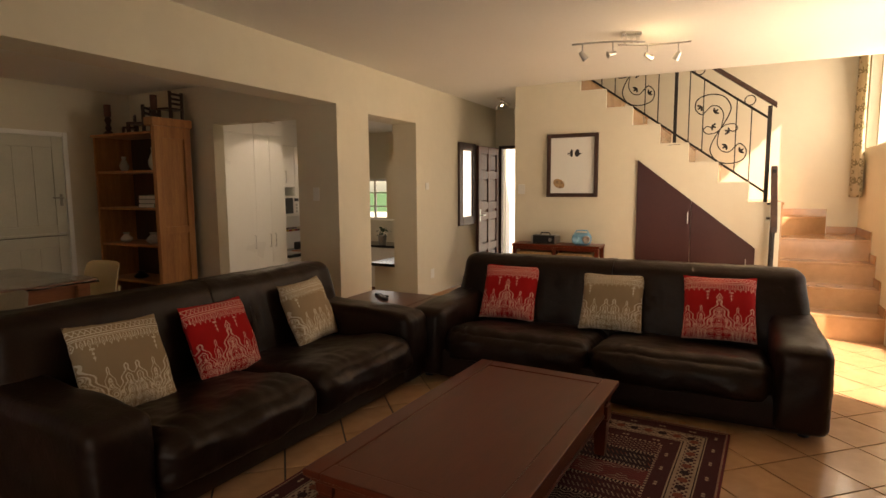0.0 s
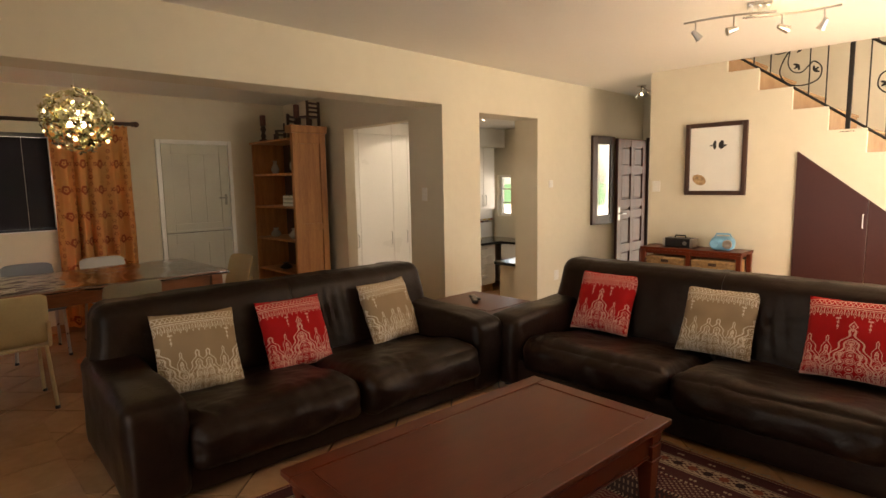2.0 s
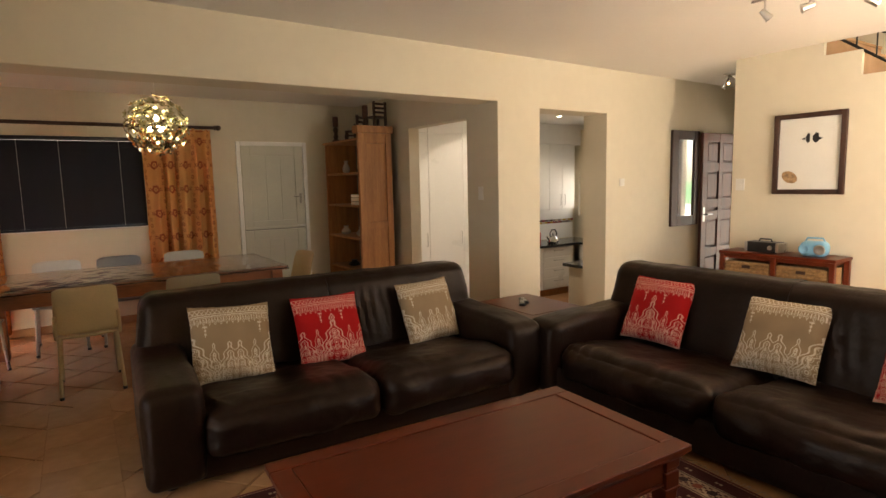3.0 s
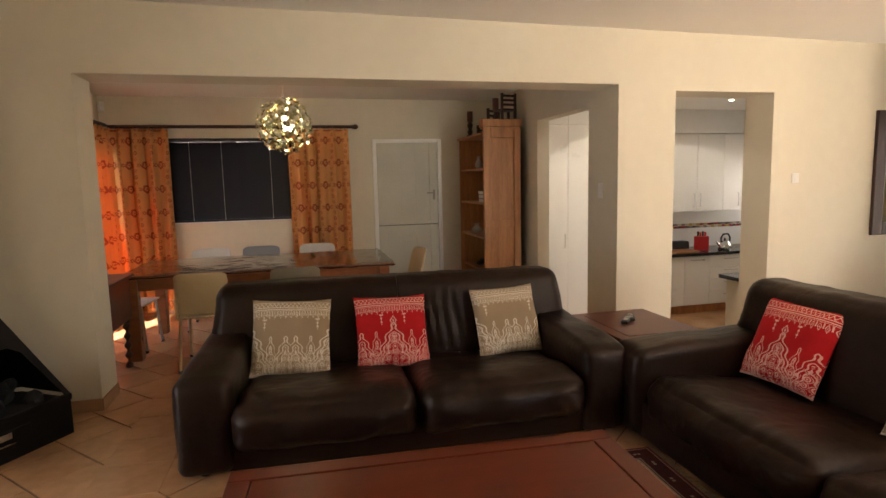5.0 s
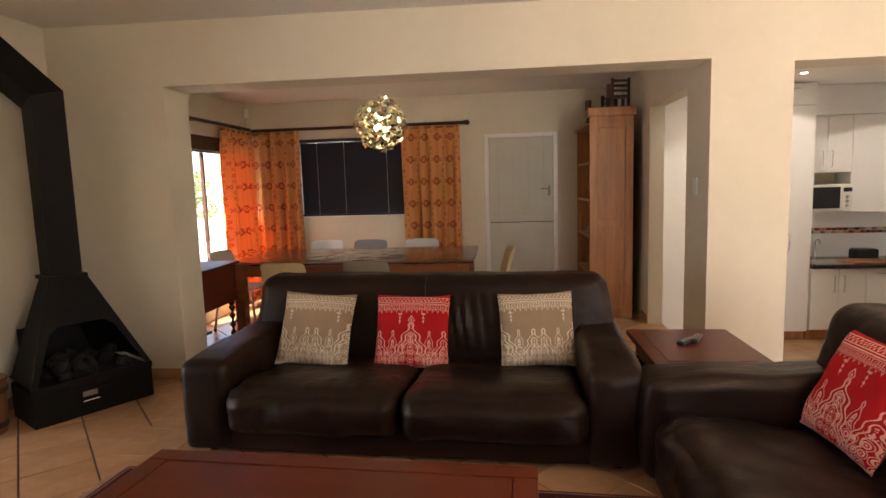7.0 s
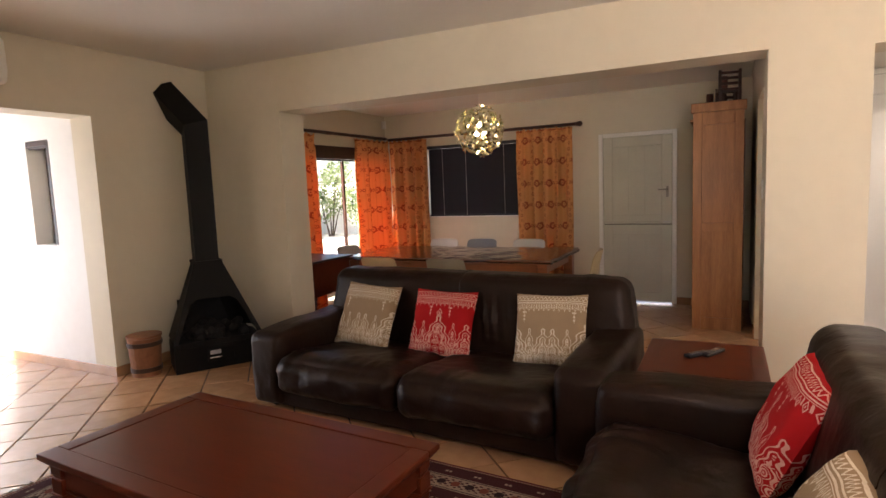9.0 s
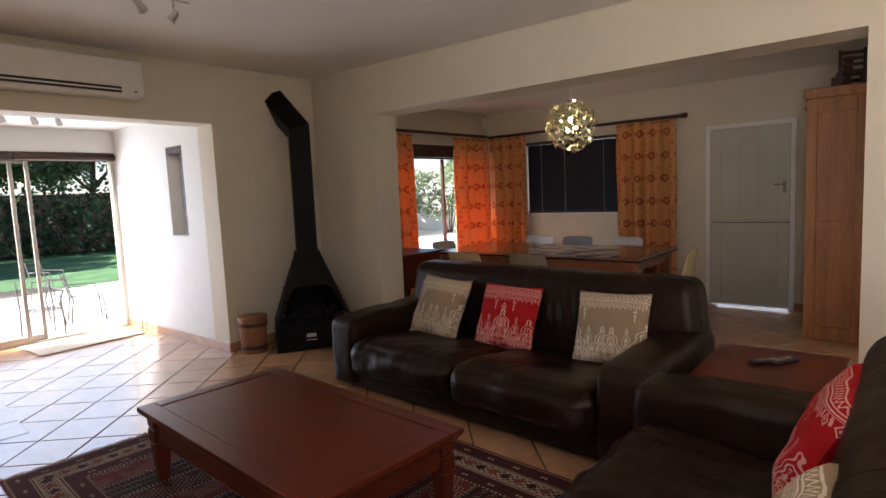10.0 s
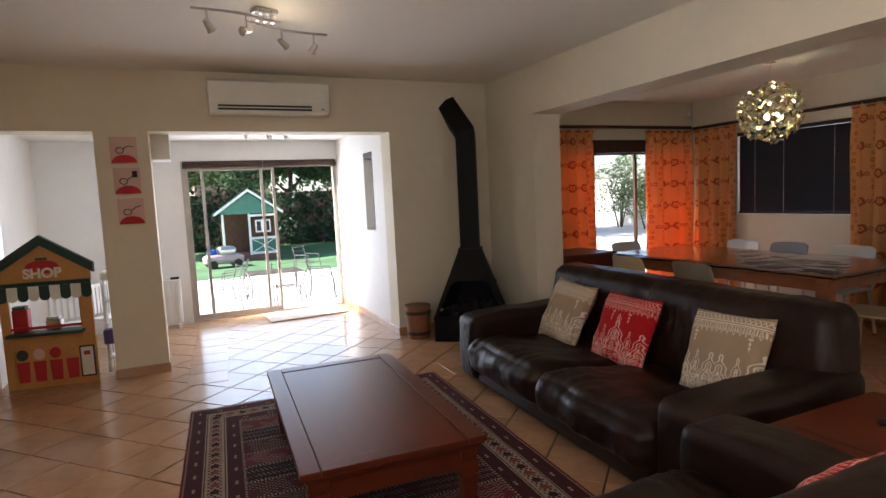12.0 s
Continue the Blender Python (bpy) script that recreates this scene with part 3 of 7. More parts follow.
def coffee_table(m):
    t = thing("coffee_table", "low mahogany coffee table with panelled top, on the rug", "coffee table", m)
    w, l = 0.415, 0.78
    part("tabletop", box(-w + 0.09, w - 0.09, -l + 0.09, l - 0.09, 0.372, 0.3965, 0.003), MAHOG, t)
    for name, b in (("border_board", (-w, -w + 0.087, -l, l)), ("border_board", (w - 0.087, w, -l, l)), ("border_board", (-w + 0.0885, w - 0.0885, -l, -l + 0.087)), ("border_board", (-w + 0.0885, w - 0.0885, l - 0.087, l))):
        part(name, box(*b, 0.372, 0.40, 0.005, 3), MAHOG, t)
    bm = bmesh.new()
    mould(-w, w, -l, l, [(0.008, 0.362, 0.3715), (0.02, 0.348, 0.3615), (0.03, 0.338, 0.3475)], bm)
    part("moulding", bm, MAHOG, t)
    for b in ((-w + 0.05, -w + 0.075, -l + 0.1, l - 0.1), (w - 0.075, w - 0.05, -l + 0.1, l - 0.1)):
        part("side_apron", box(*b, 0.24, 0.3375, 0.004), MAHOG, t)
        part("apron_bead", box(b[0] - 0.006, b[1] + 0.006, b[2], b[3], 0.228, 0.2395, 0.004), MAHOG, t)
    for b in ((-l + 0.05, -l + 0.075), (l - 0.075, l - 0.05)):
        part("end_apron", box(-w + 0.1, w - 0.1, b[0], b[1], 0.24, 0.3375, 0.004), MAHOG, t)
    for x in (-w + 0.075, w - 0.075):
        for y in (-l + 0.075, l - 0.075):
            bm = bmesh.new()
            for za, zb, r in ((0.3, 0.3375, 0.042), (0.285, 0.2995, 0.036), (0.215, 0.2845, 0.042), (0.205, 0.2145, 0.047)):
                box(x - r, x + r, y - r, y + r, za, zb, 0.004, 2, bm)
            own = box(x - 0.038, x + 0.038, y - 0.038, y + 0.038, 0.0, 0.2045, 0.004)
            for v in own.verts:
                k = 0.68 + 0.32 * v.co.z / 0.2
                v.co.x, v.co.y = x + (v.co.x - x) * k, y + (v.co.y - y) * k
            join(bm, own)
            part("leg", bm, MAHOG, t)
    return t


coffee_table(pose(2.447, 2.775, 0.014, 0, 0, -2.8))

rug = thing("rug", "dark red and black woven rug with cream borders and fringe", "rug", pose(2.43, 2.73, 0.0, 0, 0, -3.2))
bm = bmesh.new()
N = 60
for i in range(31):
    for j in range(N + 1):
        bm.verts.new((0.95 * (i / 15 - 1), 1.37 * (2 * j / N - 1), 0.010 + 0.004 * noise.noise(Vector((i * 0.4, j * 0.2, 0)))))
bm.verts.ensure_lookup_table()
for i in range(30):
    for j in range(N):
        a = i * (N + 1) + j
        bm.faces.new((bm.verts[a], bm.verts[a + N + 1], bm.verts[a + N + 2], bm.verts[a + 1]))
g = bmesh.ops.extrude_face_region(bm, geom=bm.faces[:])
for v in g["geom"]:
    if isinstance(v, bmesh.types.BMVert):
        v.co.z = 0.001
part("carpet", bm, RUG, rug)
for sgn in (-1, 1):
    bm = bmesh.new()
    for k in range(150):
        x = -0.94 + 1.88 * k / 149 + random.uniform(-0.004, 0.004)
        l = random.uniform(0.03, 0.055)
        tube([(x, sgn * 1.37, 0.006), (x + random.uniform(-0.008, 0.008), sgn * (1.37 + l * 0.6), 0.007), (x + random.uniform(-0.014, 0.014), sgn * (1.37 + l), 0.003)], 0.0026, 4, bm)
    part("fringe", bm, FRINGE, rug)

# ---- side table and remotes ----
st = thing("side_table", "square mahogany side table in the corner between the sofas", "side table")
part("tabletop", box(0.40, 1.15, 4.245, 4.865, 0.465, 0.50, 0.006, 3), MAHOG, st)
part("inset_panel", box(0.48, 1.07, 4.325, 4.785, 0.5, 0.503, 0.001), MAHOG, st)
part("apron", box(0.45, 1.1, 4.295, 4.815, 0.36, 0.4645, 0.004), MAHOG, st)
for x in (0.47, 1.08):
    for y in (4.31, 4.80):
        part("leg", box(x - 0.035, x + 0.035, y - 0.035, y + 0.035, 0, 0.3595, 0.005), MAHOG, st)


def remote(m, label):
    r = thing("remote_control", label, "remote control", m, "remotes")
    part("case", box(-0.024, 0.024, -0.09, 0.09, 0, 0.02, 0.007, 3), BLACKP, r, smooth=True)
    for i in range(3):
        for j in range(6):
            part("button", box(-0.015 + i * 0.011, -0.008 + i * 0.011, -0.06 + j * 0.02, -0.052 + j * 0.02, 0.0195, 0.0225, 0.001, 1), PLAST if j == 5 else STEEL, r)


remote(pose(0.66, 4.60, 0.504, 0, 0, 62), "black remote control lying on the side table")
remote(pose(0.72, 4.53, 0.504, 0, 0, 48), "black remote control lying on the side table")

# ---- free-standing fireplace, turned into the corner ----
fp = thing("fireplace", "black steel corner fireplace with hood, flue and coals", "fireplace", pose(0.45, 0.335, 0, 0, 0, -32))
# local y points out of the corner, x along the front


def loft(rings, bm=None, cap=True):
    own = bmesh.new()
    vs = [[own.verts.new(p) for p in ring] for ring in rings]
    for a, b in zip(vs, vs[1:]):
        for k in range(len(a)):
            own.faces.new((a[k], a[(k + 1) % len(a)], b[(k + 1) % len(b)], b[k]))
    if cap:
        own.faces.new(vs[0]), own.faces.new(vs[-1])
    return join(bm, own)


def hexa(w, d, cut, z, y0=-0.28):
    """Plan of the stove: back corner cut off, width w, depth d."""
    return [(-w, y0 + d, z), (-w, y0 + cut, z), (-w * 0.35, y0, z), (w * 0.35, y0, z), (w, y0 + cut, z), (w, y0 + d, z)]


part("firebox_base", loft([hexa(0.37, 0.68, 0.26, 0.0), hexa(0.37, 0.68, 0.26, 0.23)]), STOVE, fp)
part("hearth_lip", box(-0.375, 0.375, 0.385, 0.41, 0.215, 0.26, 0.006), STOVE, fp)
# hood with a pointed opening: solid flanks and front above the opening
bm = bmesh.new()
low, top = hexa(0.37, 0.68, 0.26, 0.26), hexa(0.125, 0.25, 0.07, 0.90, -0.16)
lv, tv = [bm.verts.new(p) for p in low], [bm.verts.new(p) for p in top]
for k in (0, 1, 2, 3, 4):
    bm.faces.new((lv[k], lv[(k + 1) % 6], tv[(k + 1) % 6], tv[k]))
bm.faces.new(tv)


def onfront(u, z):
    k = (z - 0.26) / 0.64
    return (u, 0.40 + (0.09 - 0.40) * k, z)


op = [(-0.335, 0.262), (-0.20, 0.56), (-0.14, 0.60), (0.14, 0.60), (0.20, 0.56), (0.335, 0.262)]
ov = [bm.verts.new(onfront(*p)) for p in op]
bm.faces.new((lv[0], ov[0], ov[1], tv[0])), bm.faces.new((tv[0], ov[1], ov[2])), bm.faces.new((tv[0], ov[2], ov[3], tv[5]))
bm.faces.new((tv[5], ov[3], ov[4])), bm.faces.new((tv[5], ov[4], ov[5], lv[5]))
hood = part("hood", bm, STOVE, fp)
hood.modifiers.new("sheet", "SOLIDIFY").thickness = 0.006
part("collar", loft([[(x * s, -0.035 + y * s, z) for x, y in ((-0.125, 0.125), (-0.125, -0.125), (0.125, -0.125), (0.125, 0.125))] for s, z in ((1, 0.9), (1, 0.925))]), STOVE, fp)
BEND = Matrix.Rotation(radians(32), 3, "Z") @ Vector((0.03, -0.40, 0.37))
ring = lambda c, tip: [(c[0] + x, c[1] + y, c[2] + tip * (x * BEND.x + y * BEND.y) / 0.4) for x, y in ((-0.1, 0.1), (-0.1, -0.1), (0.1, -0.1), (0.1, 0.1))]
part("flue", loft([ring((0, -0.035, 0.925), 0), ring((0, -0.035, 2.14), -0.42)]), STOVE, fp)
part("flue_elbow", loft([ring((0, -0.035, 2.1405), -0.42), ring((BEND.x, -0.035 + BEND.y, 2.14 + BEND.z), -0.5)]), STOVE, fp)
part("inner_back", box(-0.26, 0.26, -0.2, -0.19, 0.232, 0.55), SOOT, fp)
part("inner_floor", box(-0.34, 0.34, -0.19, 0.38, 0.2305, 0.236), SOOT, fp)
for k in range(22):
    r = random.uniform(0.035, 0.06)
    bm = bmesh.new()
    bmesh.ops.create_icosphere(bm, subdivisions=2, radius=r)
    for v in bm.verts:
        v.co *= 1 + 0.35 * noise.noise(v.co * 22 + Vector((k, 0, 0)))
    ob = part("coal", bm, COAL, fp)
    ob.location = (random.uniform(-0.24, 0.24), random.uniform(-0.08, 0.3), 0.265 + random.uniform(0, 0.07))
part("ash_drawer", box(-0.11, 0.11, 0.401, 0.409, 0.07, 0.18, 0.003), STOVE, fp)
part("maker_plate", box(0.0, 0.09, 0.4095, 0.4115, 0.13, 0.165, 0.001), STEEL, fp, "plain steel plate")
part("drawer_handle", tube([(-0.005, 0.409, 0.105), (-0.005, 0.425, 0.105), (0.095, 0.425, 0.105), (0.095, 0.409, 0.105)], 0.004), CHROME, fp, "chrome bar handle")

# ---- wood bucket ----
pot = thing("bucket", "small round brown wooden bucket beside the fireplace", "bucket", pose(1.04, 0.19, 0))
TUBW = mat("brown_bucket_wood", (0.28, 0.115, 0.05), 0.6, var=0.2, scale=4, bump=0.15, bump_scale=30)
part("wooden_tub", lathe([(0.115, 0), (0.135, 0.33), (0.12, 0.33), (0.10, 0.05)], 24), TUBW, pot)
for z, r in ((0.28, 0.136), (0.06, 0.121)):
    part("hoop", lathe([(r, z - 0.018), (r + 0.004, z - 0.018), (r + 0.005, z + 0.018), (r + 0.001, z + 0.018)], 24), DARKW, pot)
part("rim", lathe([(0.13, 0.33), (0.142, 0.335), (0.14, 0.352), (0.12, 0.352)], 24), TUBW, pot)

# ---- air conditioner ----
ac = thing("air_conditioner", "long cream split air conditioner high on the wall", "air conditioner")
prof = [(0.0, 2.345), (0.0, 2.655), (0.14, 2.66), (0.175, 2.635), (0.185, 2.44), (0.165, 2.36), (0.13, 2.345)]
part("body", prism(prof, 1.845, 2.945, "x", bev=0.006), PLAST, ac)
part("front_panel", box(1.87, 2.92, 0.184, 0.19, 2.445, 2.63, 0.003), PLAST, ac)
for k in range(2):
    part("air_slot", box(2.02, 2.87, 0.170, 0.184, 2.375 + 0.03 * k, 2.392 + 0.03 * k, 0.003), BLACKP, ac, "dark air slot")
part("indicator", box(1.90, 1.925, 0.173, 0.181, 2.385, 2.395, 0.002), BLACKP, ac)

# ---- ceiling spot bars ----


def spot_bar(m, lit, label):
    s = thing("ceiling_spotlight", label, "ceiling light", m, "ceiling spot bars")
    part("canopy", box(-0.075, 0.075, -0.05, 0.05, -0.03, 0, 0.008), STEEL, s, smooth=True)
    for x in (-0.05, 0.0, 0.05):
        part("screw_cap", lathe([(0.012, -0.078), (0.014, -0.03)], 10, at=(x, 0, 0)), CHROME, s)
    for sgn in (-1, 1):
        pts = [(sgn * (-0.10 + 0.57 * k / 12), sgn * 0.03 + sgn * 0.05 * math.sin(math.pi * k / 12), -0.08) for k in range(13)]
        bar = part("bar", tube(pts, 0.008, 8), STEEL, s, smooth=True)
    heads = ((-0.39, 0), (-0.15, 1), (0.14, 2), (0.38, 3))
    for x, k in heads:
        y = 0.03 if x > 0 else -0.03
        part("stem", tube([(x, y * 2, -0.08), (x, y * 2, -0.16)], 0.006, 8), STEEL, s)
        d = Vector(((0.6, 0.3, -0.7), (-0.8, -0.3, -0.25), (0.75, 0.3, -0.35), (-0.4, 0.4, -0.8))[k])
        r = d.to_track_quat("Z", "Y").to_matrix().to_4x4()
        bm = lathe([(0.010, -0.03), (0.017, -0.026), (0.024, 0.03), (0.029, 0.045), (0.025, 0.045), (0.019, 0.026)], 14)
        bm.transform(Matrix.Translation((x, y * 2, -0.17)) @ r)
        head = part("spot_head", bm, STEEL, s, smooth=True)
        bm = lathe([(0.004, 0.024), (0.018, 0.028), (0.022, 0.042), (0.010, 0.05)], 14)
        bm.transform(Matrix.Translation((x, y * 2, -0.17)) @ r)
        part("bulb", bm, BULB if k == lit else DEADBULB, head, "lit bulb" if k == lit else "")
    return s


spot_bar(pose(2.614, 5.37, ceil_z(5.37), 0, 0, 18), 2, "brushed steel ceiling spot bar with one lit lamp")
spot_bar(pose(2.66, 1.92, ceil_z(1.92), 0, 0, 198), 2, "brushed steel ceiling spot bar with one lit lamp")
lamp("spot_lamp", "POINT", pose(2.8, 5.4, 2.47), 0.8, (1, 0.8, 0.5), radius=0.03)
lamp("spot_lamp", "POINT", pose(2.55, 1.95, 2.5), 0.5, (1, 0.8, 0.5), radius=0.03)

# ---- wall plates ----


def plate(m, label, w=0.075, h=0.115, sw=1):
    p = thing("light_switch", label, "switch", m, "wall plates")
    part("cover", box(-w / 2, w / 2, -h / 2, h / 2, 0, 0.009, 0.003), PLAST, p)
    for k in range(sw):
        part("rocker", box(-0.016, 0.016, -0.03 + 0.05 * k, 0.0 + 0.05 * k, 0.009, 0.013, 0.002), PLAST, p)


plate(pose(0, 6.66, 1.475, 90, 0, 90), "small white thermostat plate on the cream wall", 0.08, 0.085)
plate(pose(-0.27, 4.878, 1.405, 90, 0, 0), "white light switch on the archway reveal", 0.075, 0.13, 2)
plate(pose(1.05, YS, 1.43, 90, 0, 0), "white double light switch on the stair wall", 0.09, 0.12, 2)
plate(pose(0, 6.78, 0.36, 90, 0, 90), "white socket plate low on the wall", 0.09, 0.12)

# ---- three canvas prints on the pier ----
CANV = mat("red_print_canvas", (0.62, 0.42, 0.36), 0.8, var=0.06, scale=4, bump=0.2, bump_scale=300)
REDP = mat("red_print_ink", (0.45, 0.02, 0.025), 0.8, var=0.1, scale=8, bump=0.1, bump_scale=200)
INK = mat("black_print_ink", (0.02, 0.015, 0.015), 0.8, var=0.1, scale=8, bump=0.0)
for k, z in enumerate((2.035, 1.765, 1.495)):
    c = thing("canvas_print", "small pinkish canvas print of a pot over a red mound", "picture", pose(3.665 - 0.008 * k, 0.0, z, 0, 0, 0), "canvas prints")
    part("canvas", box(-0.105, 0.105, 0.0, 0.022, -0.115, 0.115, 0.002), CANV, c)
    part("red_mound", prism([(0.10 * math.cos(math.pi * a / 14), -0.112 + 0.07 * math.sin(math.pi * a / 14)) for a in range(15)], 0.0225, 0.0245, "y"), REDP, c, "printed red mound")
    bm = tube([(0.03 + 0.03 * math.cos(a * math.pi / 8), 0.0245, -0.005 + 0.026 * math.sin(a * math.pi / 8)) for a in range(16)], 0.004, 6, close=True)
    part("pot_outline", bm, INK, c, "printed black pot")
    part("pot_handle", tube([(0.0, 0.0245, 0.01), (-0.04, 0.0245, 0.035), (-0.08, 0.0245, 0.025 + 0.012 * k)], 0.004, 6), INK, c)
    if k == 1:
        part("printed_box", box(-0.08, -0.04, 0.0225, 0.0245, 0.03, 0.085), INK, c)

# ---- dining room ----


def curtain_cloth(name, ground, ink, scale, glow_through=0.55, thru=(1.0, 1.0, 1.0)):
    n = Net(name, 0.9)
    uv = n.t.nodes.new("ShaderNodeSeparateXYZ")
    n.t.links.new(n.tc.outputs["UV"], uv.inputs[0])
    pu, pz = 2.1 / scale, 2.2 / scale
    wav = n.mul(n.sin(n.mul(uv.outputs[1], 5)), 0.02)

    def lattice(ou, oz):
        u = n.mul(n.add(n.op("FRACT", n.op("DIVIDE", n.add(n.add(uv.outputs[0], wav), ou * pu), pu)), -0.5), pu)
        return u, n.mul(n.add(n.op("FRACT", n.op("DIVIDE", n.add(uv.outputs[1], oz * pz), pz)), -0.5), pz)

    def bloom(u, z, r):
        d = n.op("SQRT", n.add(n.mul(u, u), n.mul(z, z)))
        d = n.add(d, n.mul(n.sin(n.mul(n.op("ARCTAN2", z, u), 5.0)), r * 0.07))
        return n.any(n.band(d, r * 0.5, r), n.lt(d, r * 0.2))

    def sprig(u, z, h):
        """Small pointed leaves in a row to both sides of a bloom."""
        au = n.abs(u)
        lf = n.lt(n.abs(n.add(n.abs(z), n.mul(n.abs(n.sin(n.mul(au, 105))), -0.017))), 0.006)
        return n.both(lf, n.band(au, 0.05, h))

    a0, a1, b0, b1 = *lattice(0, 0), *lattice(0.5, 0.5)
    mask = n.mul(n.any(n.any(bloom(a0, a1, 0.048), n.mul(bloom(b0, b1, 0.024), 0.8)), n.any(sprig(a0, a1, 0.105), n.mul(sprig(b1, b0, 0.09), 0.7))), 0.8)
    g = n.mix(n.noise(3), tuple(v * 0.85 for v in ground), ground)
    col = n.mix(mask, g, ink)
    m = n.done(col, n.noise(300, 2), 0.2, 0.002)
    tr = n.t.nodes.new("ShaderNodeBsdfTranslucent")
    n.t.links.new(n.mul_color(col, thru), tr.inputs[0])
    mx = n.t.nodes.new("ShaderNodeMixShader")
    mx.inputs[0].default_value = glow_through
    out = n.t.nodes["Material Output"]
    n.t.links.new(n.p.outputs[0], mx.inputs[1]), n.t.links.new(tr.outputs[0], mx.inputs[2]), n.t.links.new(mx.outputs[0], out.inputs[0])
    return m


ORANGE = curtain_cloth("orange_floral_curtain", (0.92, 0.56, 0.22), (0.42, 0.07, 0.03), 8.0, 0.5, (1.0, 0.55, 0.4))
FLORAL = curtain_cloth("cream_floral_curtain", (0.68, 0.58, 0.40), (0.22, 0.18, 0.10), 11.0, 0.4)


def curtain(name, a, b, z0, z1, folds, material, label, depth=0.062, seed=0.0):
    """A gathered curtain from plan point a to b."""
    a, b = Vector(a), Vector(b)
    d, L = (b - a).normalized(), (b - a).length
    nrm = Vector((-d.y, d.x))
    bm = bmesh.new()
    nu, nv = folds * 16, 24
    g = []
    for i in range(nu + 1):
        for j in range(nv + 1):
            u, v = i / nu, j / nv
            z = z0 + (z1 - z0) * v
            amp = depth * (0.55 + 0.45 * (1 - v)) * (1 + 0.35 * noise.noise(Vector((u * 6, v * 1.5, seed))))
            ph = u * folds * 2 * math.pi + 0.8 * noise.noise(Vector((u * 3, v * 2, seed + 5)))
            p = a + d * (L * (u + 0.02 * noise.noise(Vector((v * 3, u * 2, seed))))) + nrm * (amp * math.sin(ph) + 0.25 * amp * math.sin(2.3 * ph + 1))
            if j == nv:  # gathered ruffle above the tape
                z += 0.012 * math.sin(u * folds * 19) + 0.01 * noise.noise(Vector((u * 30, seed, 0)))
            if j == nv - 1:
                p -= nrm * amp * 0.5 * math.sin(ph)
            g.append(bm.verts.new((p.x, p.y, z)))
    for i in range(nu):
        for j in range(nv):
            k = i * (nv + 1) + j
            bm.faces.new((g[k], g[k + nv + 1], g[k + nv + 2], g[k + 1]))
    lay = bm.loops.layers.uv.new("cloth")
    bm.verts.index_update()
    for f in bm.faces:
        for lp in f.loops:
            lp[lay].uv = (seed * 0.37 + lp.vert.index // (nv + 1) / nu * L * 1.6, lp.vert.co.z)
    c = thing("curtain", label, "curtain", None, "curtains")
    ob = part("cloth", bm, material, c, smooth=True)
    ob.modifiers.new("cloth", "SOLIDIFY").thickness = 0.003
    part("heading_tape", tube([(a.x + d.x * L * k / 6, a.y + d.y * L * k / 6, z1 - 0.02) for k in range(7)], 0.012, 6), material, c)
    return c


OL = "orange curtain with dark red flower print, hanging from a dark rod"
curtain("curtain", (-3.01, 0.25), (-3.01, 0.86), 0.06, 2.20, 4, ORANGE, OL, seed=1)
curtain("curtain", (-3.0, 2.20), (-3.0, 2.93), 0.06, 2.20, 5, ORANGE, OL, seed=2)
curtain("curtain", (-0.80, 0.24), (-1.33, 0.24), 0.06, 2.20, 4, ORANGE, OL, seed=3)
curtain("curtain", (-2.18, 0.24), (-2.96, 0.24), 0.06, 2.20, 6, ORANGE, OL, seed=4)


def rod(a, b, label):
    r = thing("curtain_rod", label, "curtain rod", None, "curtain rods")
    part("pole", tube([a, b], 0.02, 12), DARKW, r, smooth=True)
    d = (Vector(b) - Vector(a)).normalized()
    bm = lathe([(0.02, 0), (0.032, 0.008), (0.024, 0.02), (0.034, 0.04), (0.028, 0.065), (0.008, 0.08)], 14)
    bm.transform(Matrix.Translation(b) @ d.to_track_quat("Z", "Y").to_matrix().to_4x4())
    part("finial", bm, DARKW, r, smooth=True)
    wallx = abs(d.y) > 0.5
    for f in (0.06, 0.5, 0.93):
        p = Vector(a).lerp(Vector(b), f)
        q = p + (Vector((-0.10, 0, 0)) if wallx else Vector((0, -0.095, 0)))
        part("bracket", tube([p, q], 0.011, 8), DARKW, r)


rod((-3.0, 0.24, 2.225), (-3.0, 2.98, 2.225), "dark wooden curtain rod with turned finial")
rod((-2.97, 0.225, 2.24), (-0.45, 0.225, 2.24), "dark wooden curtain rod with turned finial")

tb = thing("curtain_tieback", "brass hook beside the orange curtain", "tieback", pose(-0.72, 0.13, 1.26))
part("hook", tube([(0.045 * math.sin(k * 0.25), 0.05, 0.05 * math.cos(k * 0.25)) for k in range(13)], 0.006, 8), STEEL, tb, smooth=True)
part("stem", tube([(0.0, 0.0, 0.05), (0.0, 0.05, 0.05)], 0.006, 8), STEEL, tb)

# windows


